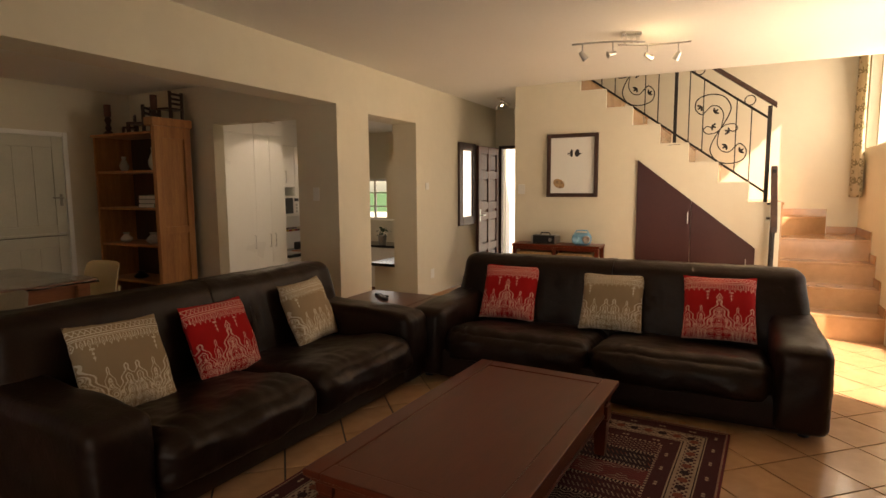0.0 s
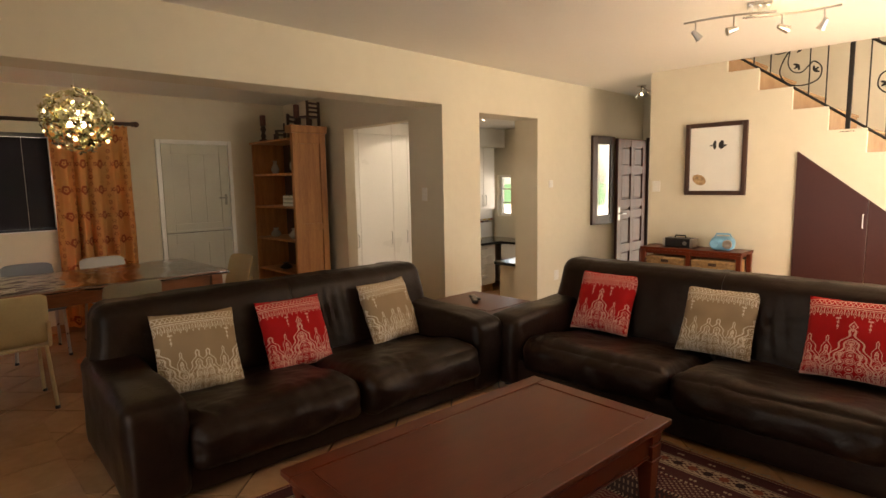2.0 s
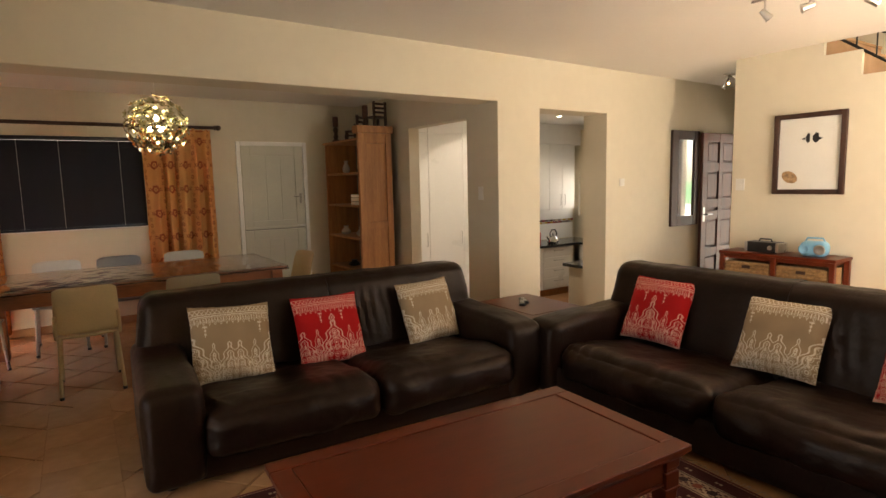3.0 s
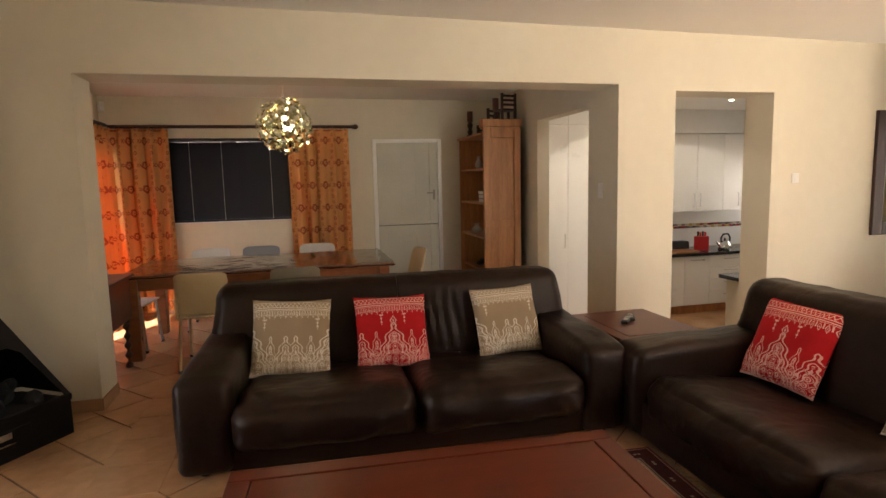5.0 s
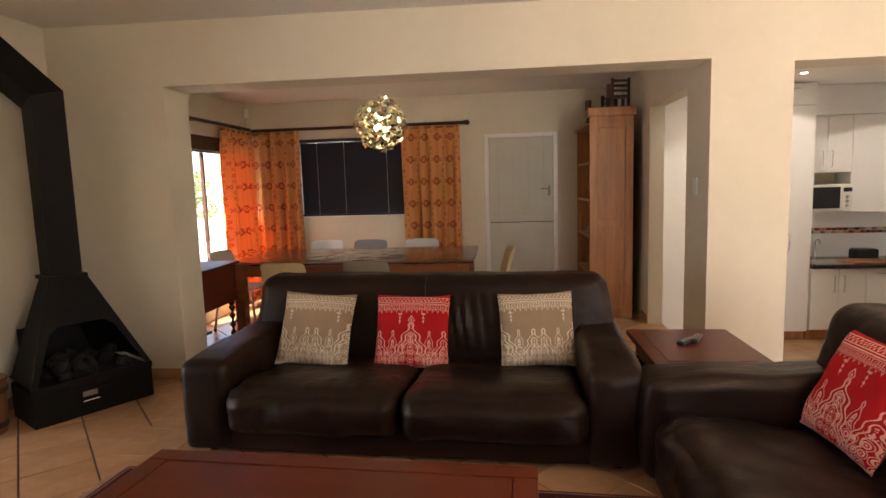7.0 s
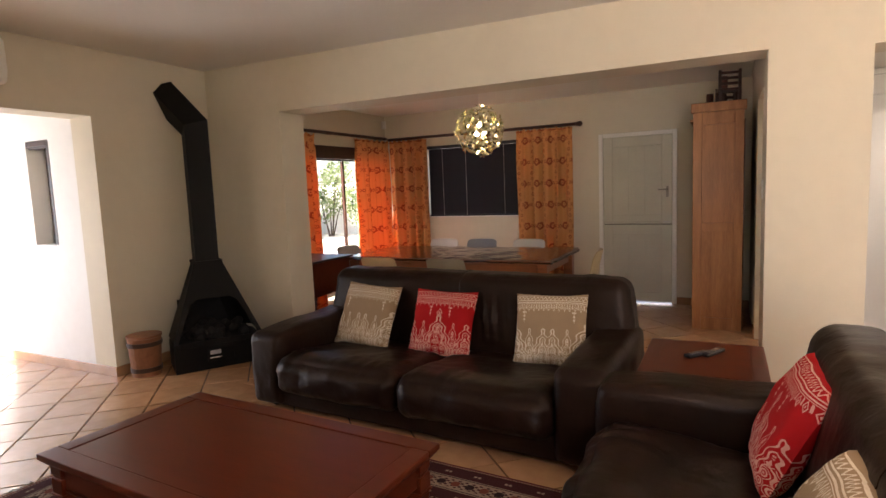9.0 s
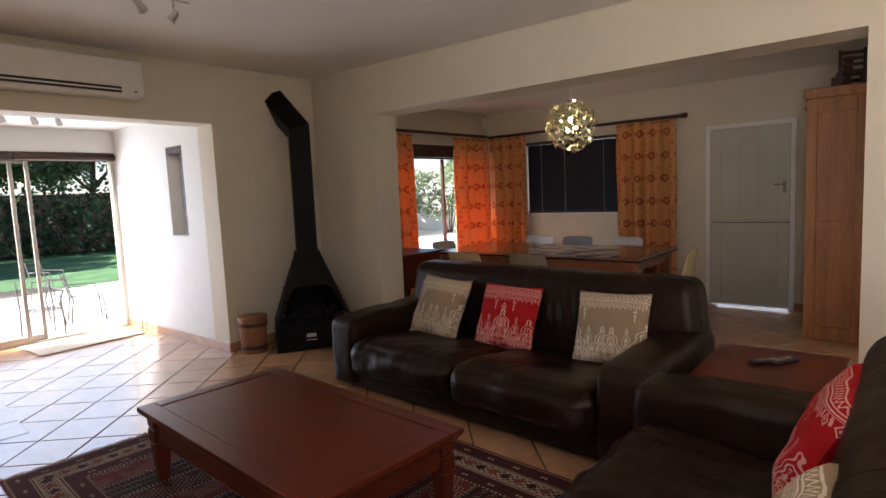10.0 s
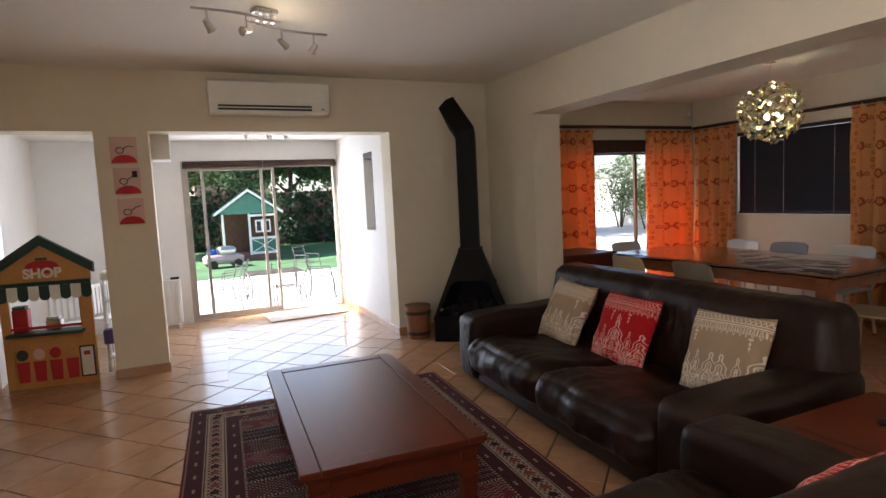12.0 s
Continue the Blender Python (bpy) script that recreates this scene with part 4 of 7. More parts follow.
def window(name, axis, at, u0, u1, z0, z1, material, bars=(), mull=(), depth=0.05, glass=True):
    w = thing(name, "", "", None)
    tagged(w, kind="structure")
    f = 0.045
    rect = lambda a, b, c, d, o=0.0: box(at - depth / 2 + o, at + depth / 2 - o, a, b, c, d, 0.004) if axis == "x" else box(a, b, at - depth / 2 + o, at + depth / 2 - o, c, d, 0.004)
    for q in ((u0, u0 + f, z0, z1), (u1 - f, u1, z0, z1), (u0 + f, u1 - f, z0, z0 + f), (u0 + f, u1 - f, z1 - f, z1)):
        part("window_frame", rect(*q), material, w)
    for m in mull:
        part("mullion", rect(m - 0.02, m + 0.02, z0 + f, z1 - f, 0.006), material, w)
    for b in bars:
        part("glazing_bar", rect(u0 + f, u1 - f, b - 0.012, b + 0.012, 0.012), material, w)
    if glass:
        us = [u0 + f, *mull, u1 - f]
        for a, b in zip(us, us[1:]):
            own = box(at - 0.002, at + 0.002, a, b, z0 + f, z1 - f) if axis == "x" else box(a, b, at - 0.002, at + 0.002, z0 + f, z1 - f)
            part("pane", own, GLASS, w).visible_shadow = False
    return w


window("window_1", "x", -3.24, 0.82, 2.22, 1.09, 2.1, DARKW, mull=(1.52,))
window("window_2", "y", -0.06, -2.96, -0.86, 0.12, 2.02, DARKW, mull=(-2.26, -1.56))
SILLW = slab("window_sill", [(-3.2, -3.102, 0.822, 2.218, 1.092, 1.10)], WHITE)

bl = thing("venetian_blind", "closed dark brown slatted blind in the window", "blind")
part("head_rail", box(-3.14, -3.09, 0.822, 2.218, 2.055, 2.099, 0.004), BLIND, bl)
part("bottom_rail", box(-3.135, -3.103, 0.83, 2.21, 1.102, 1.128, 0.004), BLIND, bl)
bm = box(-0.0125, 0.0125, 0.84, 2.2, -0.001, 0.001)
bm.transform(pose(0, 0, 0, 0, 62, 0))
first = part("slat", bm, BLIND, bl)
first.location = (-3.118, 0, 1.14)
for k in range(1, 46):
    s = new("slat", first.data)
    s.parent, s.location = bl, (-3.118, 0, 1.14 + 0.02 * k)
for y in (1.06, 1.42, 1.98):
    part("cord", tube([(-3.10, y, 1.12), (-3.10, y, 2.07)], 0.0018, 5), PLAST, bl, "pale cord")

rb = thing("roller_blind", "dark rolled up blind above the garden window", "blind")
part("pelmet", box(-2.98, -0.84, 0.132, 0.160, 1.93, 2.09, 0.006), DARKW, rb)
part("roll", tube([(-2.97, 0.146, 1.915), (-0.85, 0.146, 1.915)], 0.014, 10), BLIND, rb, smooth=True)

ALUM = mat("dull_metal", (0.30, 0.28, 0.24), 0.5, metal=0.6, var=0.1, scale=20, bump=0.0)
# stable door
dd = thing("door_1", "", "")
tagged(dd, "cream painted stable door in two leaves, closed", "door", kind="structure")
for b in ((3.235, 3.285, 0, 2.08), (4.085, 4.135, 0, 2.08)):
    part("door_frame", box(-3.13, -3.07, b[0], b[1], b[2], b[3], 0.006), GLOSSW, dd)
part("door_frame", box(-3.13, -3.07, 3.2855, 4.0845, 2.03, 2.08, 0.006), GLOSSW, dd)
for name, z0, z1, mid in (("upper_leaf", 0.972, 2.0295, True), ("lower_leaf", 0.022, 0.963, False)):
    leaf = part(name, box(-3.125, -3.095, 3.2855, 4.0845, z0, z1, 0.001), DOORP, dd)
    for b in ((3.29, 3.40, z0, z1), (3.97, 4.08, z0, z1), (3.4005, 3.9695, z1 - 0.12, z1), (3.4005, 3.9695, z0, z0 + 0.11)):
        part("rail", box(-3.0948, -3.083, *b, 0.004), DOORP, leaf)
    for k in range(3):
        y = 3.4005 + k * 0.19
        part("plank", box(-3.0948, -3.089, y, y + 0.186, z0 + 0.1105, z1 - 0.1205, 0.003), DOORP, leaf)
    part("weather_strip", box(-3.083, -3.07, 3.30, 4.07, z0 + 0.005, z0 + 0.03, 0.004), DOORP, leaf)
part("lever_handle", tube([(-3.083, 4.03, 1.38), (-3.045, 4.03, 1.38), (-3.045, 3.93, 1.38)], 0.008, 8), ALUM, dd, "steel lever")
part("lock_plate", box(-3.083, -3.079, 4.015, 4.045, 1.29, 1.42, 0.002), ALUM, dd)
# black strip paints the slit between the leaves as shade and blocks daylight
part("gap_shade", box(-3.128, -3.1255, 3.29, 4.08, 0.955, 0.98), BLACKP, dd)
part("bolt", box(-3.083, -3.065, 3.98, 4.07, 0.985, 1.005, 0.004), STEEL, dd)

# dining table with a clear plastic sheet
dt = thing("dining_table", "long reddish wooden dining table under a clear plastic sheet", "dining table")
for k in range(5):
    x = -2.26 + k * 0.23
    part("plank", box(x, x + 0.228, 0.76, 3.16, 0.725, 0.76, 0.004), OAK, dt)
for b in ((-2.18, -2.15, 0.86, 3.06), (-1.20, -1.17, 0.86, 3.06)):
    part("apron", box(*b, 0.62, 0.7245, 0.004), OAK, dt)
for b in ((0.84, 0.87), (3.05, 3.08)):
    part("apron", box(-2.145, -1.205, *b, 0.62, 0.7245, 0.004), OAK, dt)
for x in (-2.17, -1.18):
    for y in (0.85, 3.07):
        part("leg", box(x - 0.05, x + 0.05, y - 0.05, y + 0.05, 0, 0.7245, 0.008), OAK, dt)
SHEET = bpy.data.materials.new("clear_plastic_sheet")
SHEET.use_nodes = True
sp = SHEET.node_tree.nodes["Principled BSDF"]
sp.inputs["Base Color"].default_value, sp.inputs["Transmission Weight"].default_value = (0.97, 0.97, 0.98, 1), 1.0
sp.inputs["Roughness"].default_value, sp.inputs["IOR"].default_value = 0.05, 1.5
bm = bmesh.new()
bmesh.ops.create_grid(bm, x_segments=60, y_segments=110, size=1)
for v in bm.verts:
    x, y = v.co.x * 0.615, v.co.y * 1.245
    over = max(abs(x) - 0.583, 0, abs(y) - 1.205)
    z = 0.768 + 0.007 * noise.noise(Vector((x * 6, y * 6, 2))) + 0.009 * abs(noise.noise(Vector((x * 9 + y * 2, y * 5, 5)))) - over
    flare = 0.02 * noise.noise(Vector((x * 9, y * 9, 7))) * min(1, over * 12) + 0.015 * min(1, over * 12)
    x = math.copysign(min(abs(x), 0.583 + flare), x)
    y = math.copysign(min(abs(y), 1.205 + flare), y)
    v.co = (-1.685 + x, 1.96 + y, z)
ts = part("table_sheet", bm, SHEET, smooth=True)
tagged(ts, "clear creased plastic sheet covering the dining table", "tablecloth")
ts.modifiers.new("film", "SOLIDIFY").thickness = 0.0015


def dining_chair(material, m, label):
    """Moulded plastic chair on four tubular legs; local -y is the back."""
    c = thing("dining_chair", label, "chair", m, "chairs round the dining table")
    bm = puff(-0.21, 0.21, -0.2, 0.22, 0.435, 0.455, 0.01, 0, 8)
    for v in bm.verts:
        v.co.z -= 0.03 * (1 - (v.co.x / 0.21) ** 2) * (1 - (v.co.y / 0.22) ** 2)
    part("seat", bm, material, c, smooth=True)
    bm = puff(-0.215, 0.215, -0.235, -0.215, 0.47, 0.83, 0.009, 0, 10)
    for v in bm.verts:
        k = (v.co.z - 0.45) / 0.4
        v.co.y += -0.10 * k + 0.05 * (v.co.x / 0.215) ** 2
        v.co.x *= 1 - 0.06 * k
        if v.co.z > 0.79:
            v.co.z -= 0.022 * (abs(v.co.x) / 0.2) ** 8
    part("backrest", bm, material, c, smooth=True)
    for sx in (-1, 1):
        part("arm_post", tube([(sx * 0.205, -0.2, 0.44), (sx * 0.205, -0.23, 0.52), (sx * 0.2, -0.26, 0.62)], 0.013, 8), material, c)
        part("front_leg", tube([(sx * 0.185, 0.185, 0.44), (sx * 0.20, 0.215, 0.0)], 0.013, 8), STEEL if material is not CHAIRP else CHAIRP, c)
        part("rear_leg", tube([(sx * 0.185, -0.19, 0.44), (sx * 0.205, -0.265, 0.0)], 0.013, 8), STEEL if material is not CHAIRP else CHAIRP, c)
        for y in (0.215, -0.265):
            part("foot_cap", lathe([(0.016, 0), (0.016, 0.02), (0.013, 0.022)], 8, at=(sx * 0.2025, y, 0)), BLACKP, c)
    return c


WHITEC = mat("white_chair_plastic", (0.50, 0.49, 0.45), 0.4, var=0.03, scale=4, bump=0.0)
BLUEC = mat("grey_blue_plastic", (0.20, 0.21, 0.23), 0.4, var=0.05, scale=4, bump=0.0)
dining_chair(CHAIRP, pose(-0.93, 1.50, 0, 0, 0, 90), "cream moulded plastic chair pushed to the dining table")
dining_chair(CHAIRT, pose(-0.95, 2.25, 0, 0, 0, 90), "taupe moulded plastic chair pushed to the dining table")
dining_chair(WHITEC, pose(-2.30, 1.31, 0, 0, 0, -90), "white moulded plastic chair pushed to the dining table")
dining_chair(BLUEC, pose(-2.30, 1.85, 0, 0, 0, -90), "grey moulded plastic chair pushed to the dining table")
dining_chair(WHITEC, pose(-2.30, 2.48, 0, 0, 0, -90), "white moulded plastic chair pushed to the dining table")
dining_chair(CHAIRP, pose(-1.55, 3.24, 0, 0, 0, 186), "cream moulded plastic chair at the table's end")
dining_chair(WHITEC, pose(-1.62, 0.68, 0, 0, 0, -6), "white moulded plastic chair at the table's end")

# sideboard with turned legs
sb = thing("sideboard", "dark red wooden sideboard with barley twist legs", "sideboard")
part("top", box(-1.08, -0.36, 0.27, 0.9, 0.775, 0.80, 0.006), DARKW, sb)
part("carcass", box(-1.04, -0.40, 0.31, 0.87, 0.42, 0.7745, 0.004), MAHOG, sb)
for x in (-1.0, -0.45):
    for y in (0.36, 0.83):
        part("leg", lathe([(0.03 if z < 0.03 or z > 0.38 else 0.020 + 0.010 * math.sin(z * 75), z) for z in [0.0 + 0.0105 * k for k in range(40)] + [0.4195]], 12, at=(x, y, 0)), DARKW, sb, smooth=True)
part("stretcher", box(-1.0, -0.45, 0.58, 0.61, 0.1, 0.125, 0.004), DARKW, sb)

# shelf cabinet
cb = thing("bookcase", "tall orange pine bookcase with panelled side and open shelves", "bookcase")
part("side_panel", box(-2.0, -1.97, 4.36, 4.80, 0.0, 2.12, 0.003), PINE, cb)
for b in ((4.36, 4.44, 0, 2.12), (4.72, 4.80, 0, 2.12), (4.4405, 4.7195, 0, 0.12), (4.4405, 4.7195, 0.98, 1.06), (4.4405, 4.7195, 2.0, 2.12)):
    part("frame_rail", box(-1.969, -1.945, *b, 0.004), PINE, cb)
part("cornice", box(-2.08, -1.93, 4.34, 4.82, 2.1205, 2.21, 0.01), PINE, cb)
part("far_side_panel", box(-2.99, -2.96, 4.36, 4.80, 0.0, 2.04, 0.003), PINE, cb)
part("back_panel", box(-2.96, -2.0, 4.79, 4.81, 0.0, 2.04), DARKW, cb)
for z in (0.06, 0.44, 0.84, 1.24, 1.64, 2.04):
    part("shelf", box(-2.99 if z > 2 else -2.96, -2.0005, 4.33 if z > 2 else 4.37, 4.789, z, z + 0.025, 0.004), PINE, cb)
GREENB = mat("green_box_card", (0.10, 0.18, 0.09), 0.6, var=0.1, scale=20, bump=0.0)
CHINA = mat("pale_china", (0.55, 0.52, 0.46), 0.25, var=0.05, scale=6, bump=0.0)


def vase(x, y, z, r, h, material, label):
    v = thing("vase", label, "vase", pose(x, y, z), "shelf ornaments")
    part("body", lathe([(r * 0.5, 0), (r * 0.95, h * 0.2), (r, h * 0.4), (r * 0.6, h * 0.7), (r * 0.4, h * 0.82), (r * 0.55, h), (r * 0.45, h), (r * 0.3, h * 0.82)], 18), material, v, smooth=True)
    part("rim", lathe([(r * 0.5, h - 0.004), (r * 0.6, h), (r * 0.5, h + 0.005)], 18), material, v)


vase(-2.75, 4.55, 1.665, 0.05, 0.16, CHINA, "small pale china vase on a pine shelf")
vase(-2.3, 4.55, 1.265, 0.06, 0.13, STEEL, "small grey metal jug on a pine shelf")
vase(-2.72, 4.5, 0.865, 0.065, 0.11, CHINA, "small pale china pot on a pine shelf")
vase(-2.28, 4.52, 0.865, 0.075, 0.12, CHINA, "small pale china pot on a pine shelf")
vase(-2.15, 4.5, 1.665, 0.07, 0.24, CHINA, "pale china vase on a pine shelf")
vase(-2.5, 4.5, 0.465, 0.08, 0.08, BLACKP, "dark bowl on a pine shelf")
for k in range(3):
    b = thing("book", "flat boxed book lying in a stack on the shelf", "book", pose(-2.22 + 0.01 * k, 4.5, 1.265 + 0.045 * k, 0, 0, 4 * k), "stacked books")
    part("cover", box(-0.13, 0.13, -0.08, 0.08, 0, 0.043, 0.003), GREENB if k != 1 else CHINA, b)
    part("pages", box(-0.125, 0.125, -0.083, -0.0805, 0.005, 0.038), PLAST, b)


def candlestick(x, y, h, label):
    c = thing("candlestick", label, "candlestick", pose(x, y, 2.065 if x < -2.1 else 2.21), "dark wood ornaments")
    part("base", lathe([(0.06, 0), (0.06, 0.02), (0.03, 0.05)], 14), DARKW, c, smooth=True)
    part("stem", lathe([(0.02, 0.05), (0.035, 0.08), (0.02, 0.12), (0.038, h * 0.5), (0.022, h * 0.6), (0.04, h * 0.62)], 14), DARKW, c, smooth=True)
    part("candle", lathe([(0.036, h * 0.62), (0.036, h), (0.005, h)], 14), DOORW, c, "dark red candle")


candlestick(-2.88, 4.48, 0.34, "dark wooden candlestick with a thick dark red candle")
candlestick(-2.28, 4.62, 0.42, "dark wooden candlestick with a thick dark red candle")


def doll_chair(m, s, label):
    c = thing("miniature_chair", label, "ornament", m, "dark wood ornaments")
    part("seat", box(-0.1 * s, 0.1 * s, -0.09 * s, 0.09 * s, 0.10 * s, 0.12 * s, 0.004), DARKW, c)
    for x in (-0.085, 0.085):
        for y in (-0.075, 0.075):
            part("leg", box((x - 0.014) * s, (x + 0.014) * s, (y - 0.014) * s, (y + 0.014) * s, 0, 0.0995 * s, 0.002), DARKW, c)
        part("post", box((x - 0.013) * s, (x + 0.013) * s, 0.062 * s, 0.088 * s, 0.1205 * s, 0.29 * s, 0.003), DARKW, c)
    for z in (0.15, 0.20, 0.25):
        part("back_slat", box(-0.0715 * s, 0.0715 * s, 0.066 * s, 0.082 * s, z * s, (z + 0.025) * s, 0.002), DARKW, c)


doll_chair(pose(-2.06, 4.66, 2.21, 0, 0, -80), 1.0, "dark carved wooden miniature chair on top of the bookcase")
doll_chair(pose(-2.5, 4.6, 2.065, 0, 0, -60), 1.1, "dark carved wooden miniature chair on top of the bookcase")
doll_chair(pose(-2.72, 4.62, 2.065, 0, 0, -30), 0.8, "dark carved wooden miniature chair on top of the bookcase")

# alarm sensor
se = thing("alarm_sensor", "small white alarm sensor in the ceiling corner", "sensor", pose(-2.96, 0.2, 2.44, 0, 0, -45))
part("case", box(-0.03, 0.03, -0.02, 0.03, -0.055, 0.055, 0.008, 3), PLAST, se)
part("lens", box(-0.02, 0.02, 0.0305, 0.035, -0.04, 0.0, 0.004), GLOSSW, se)

# chandelier: a ball of bright metal flowers
CX, CY, CZ, CR = -1.75, 2.205, 2.11, 0.265
GOLD = mat("champagne_metal", (0.62, 0.59, 0.40), 0.18, metal=1.0, var=0.05, scale=20, bump=0.0)
ch = thing("chandelier", "round chandelier of glittering champagne metal flowers, lit", "chandelier", pose(CX, CY, CZ))
part("canopy", lathe([(0.05, 0.452), (0.05, 0.465), (0.02, 0.47)], 16), CHROME, ch)
part("cable", tube([(0, 0, 0.02), (0, 0, 0.455)], 0.003, 6), PLAST, ch)
hub = part("hub", lathe([(0.02, -0.03), (0.03, -0.02), (0.03, 0.02), (0.015, 0.04)], 14), CHROME, ch)
bm = bmesh.new()
for k in range(5):
    own = bmesh.new()
    r = 0.034
    pts = [(0.023 * math.cos(k * 1.2566) + r * 0.62 * math.cos(a * math.pi / 4) * math.cos(k * 1.2566) - r * 0.4 * math.sin(a * math.pi / 4) * math.sin(k * 1.2566), 0.023 * math.sin(k * 1.2566) + r * 0.62 * math.cos(a * math.pi / 4) * math.sin(k * 1.2566) + r * 0.4 * math.sin(a * math.pi / 4) * math.cos(k * 1.2566), 0.004 + 0.006 * math.cos(a * math.pi / 4)) for a in range(8)]
    own.faces.new([own.verts.new(p) for p in pts])
    g = bmesh.ops.extrude_face_region(own, geom=own.faces[:])
    for v in g["geom"]:
        if isinstance(v, bmesh.types.BMVert):
            v.co.z += 0.0015
    join(bm, own)
tube([(0, 0, -0.20), (0, 0, 0.0)], 0.0012, 4, bm)
lathe([(0.003, 0), (0.008, 0.003), (0.006, 0.012), (0.001, 0.014)], 8, bm)
flower = part("metal_flower", bm, GOLD, ch)
NF = 112
for k in range(NF):
    z = 1 - 2 * (k + 0.5) / NF
    a = k * 2.399963
    d = Vector((math.sqrt(1 - z * z) * math.cos(a), math.sqrt(1 - z * z) * math.sin(a), z))
    f = flower if k == 0 else new("metal_flower", flower.data)
    f.parent = ch
    tilt = Euler((random.uniform(-0.5, 0.5), random.uniform(-0.5, 0.5), random.uniform(0, 6))).to_matrix().to_4x4()
    f.matrix_local = Matrix.Translation(d * (CR - 0.012 * (k % 3))) @ d.to_track_quat("Z", "Y").to_matrix().to_4x4() @ tilt
for p in ((0.06, 0, -0.03), (-0.03, 0.05, -0.03), (-0.03, -0.05, -0.03), (0, 0, 0.07)):
    bm = bmesh.new()
    bmesh.ops.create_uvsphere(bm, u_segments=12, v_segments=8, radius=0.022)
    bm.transform(Matrix.Translation(p))
    part("bulb", bm, BULB, ch, "lit warm bulb")
lamp("chandelier_lamp", "POINT", pose(CX, CY, CZ), 0.06, (1.0, 0.85, 0.58), radius=0.05)

# ---- kitchen, two steps down ----
KZ = -0.40
HAND = 0.006


def unit(name, x0, x1, y0, y1, z0, z1, doors, label, pulls="v", face="x", group="kitchen units", plinth=True, pull_at=None):
    """A cupboard with doors on its +x face (or -y face), split across by doors = [(a, b, za, zb, handle side)]."""
    u = thing(name, label, "cupboard", None, group)
    part("body", box(x0, x1 - 0.02, y0, y1, z0, z1, 0.002), GLOSSW, u)
    if plinth:
        part("plinth", box(x0, x1 - 0.07, y0, y1, KZ, z0 - 0.0005), PINE, u, "brown plinth")
    for a, b, za, zb, side in doors:
        d = part("door", box(x1 - 0.0195, x1, a + 0.002, b - 0.002, za + 0.002, zb - 0.002, 0.003), GLOSSW, u)
        if side == "h":
            m = (a + b) / 2
            part("handle", tube([(x1, m - 0.1, zb - 0.05), (x1 + 0.025, m - 0.1, zb - 0.05), (x1 + 0.025, m + 0.1, zb - 0.05), (x1, m + 0.1, zb - 0.05)], HAND, 8), STEEL, d, "steel bar handle")
        else:
            y = a + 0.05 if side == "l" else b - 0.05
            zc = pull_at if pull_at is not None else (zb - 0.16 if z1 < 1 else za + 0.16)
            part("handle", tube([(x1, y, zc - 0.09), (x1 + 0.025, y, zc - 0.09), (x1 + 0.025, y, zc + 0.09), (x1, y, zc + 0.09)], HAND, 8), STEEL, d, "steel bar handle")
    return u


unit("larder_cupboard", -3.09, -2.48, 5.06, 5.66, -0.3, 2.44, [(5.06, 5.66, -0.29, 2.19, "r"), (5.06, 5.66, 2.2, 2.43, "h")], "tall white larder cupboard with steel bar handles", pull_at=0.72)
unit("larder_cupboard", -3.09, -2.48, 5.66, 6.25, -0.3, 2.44, [(5.66, 6.25, -0.29, 2.19, "r"), (5.66, 6.25, 2.2, 2.43, "h")], "tall white larder cupboard with steel bar handles", pull_at=0.72)
unit("larder_cupboard", -3.09, -2.48, 6.25, 6.83, -0.3, 2.44, [(6.25, 6.54, -0.29, 2.19, "r"), (6.54, 6.83, -0.29, 2.19, "l"), (6.25, 6.83, 2.2, 2.43, "h")], "tall white larder cupboard with steel bar handles", pull_at=0.72)
unit("wall_cupboard", -3.09, -2.77, 6.84, 7.37, 1.47, 2.11, [(6.84, 7.105, 1.47, 2.11, "r"), (7.105, 7.37, 1.47, 2.11, "l")], "white wall cupboard above the microwave", plinth=False)
unit("wall_cupboard", -3.09, -2.77, 7.37, 8.25, 1.015, 2.11, [(7.37, 7.81, 1.015, 2.11, "r"), (7.81, 8.25, 1.015, 2.11, "l")], "white wall cupboard with steel bar handles", plinth=False)
unit("wall_cupboard", -3.09, -2.77, 8.25, 8.85, 1.015, 2.11, [(8.25, 8.55, 1.015, 2.11, "r"), (8.55, 8.85, 1.015, 2.11, "l")], "white wall cupboard with steel bar handles", plinth=False)
slab("bulkhead", [(-3.095, -2.78, 6.84, 9.15, 2.115, 2.445)], WHITE)
unit("base_cupboard", -3.09, -2.47, 6.84, 7.415, -0.28, 0.42, [(6.84, 7.13, -0.27, 0.41, "r"), (7.13, 7.415, -0.27, 0.41, "l")], "white base cupboard under the black worktop")
unit("base_cupboard", -3.09, -2.47, 7.415, 7.82, -0.28, 0.42, [(7.415, 7.82, -0.27, 0.41, "h")], "white base cupboard under the black worktop")
unit("drawer_unit", -3.09, -2.47, 7.82, 8.5, -0.28, 0.42, [(7.82, 8.5, 0.25, 0.41, "h"), (7.82, 8.5, 0.08, 0.25, "h"), (7.82, 8.5, -0.09, 0.08, "h"), (7.82, 8.5, -0.27, -0.09, "h")], "white four-drawer unit under the black worktop")
wt = part("worktop", box(-3.09, -2.44, 6.84, 9.19, 0.4205, 0.46, 0.004), GRANITE)
tagged(wt, "black granite worktop over white base cupboards", "worktop")
wt2 = part("worktop", box(-2.4395, -1.3, 8.6, 9.19, 0.4205, 0.46, 0.004), GRANITE)
tagged(wt2, "black granite worktop under the kitchen window", "worktop")
unit("base_cupboard", -2.43, -1.32, 8.62, 9.18, -0.28, 0.42, [], "white base cupboard under the kitchen window", plinth=False)
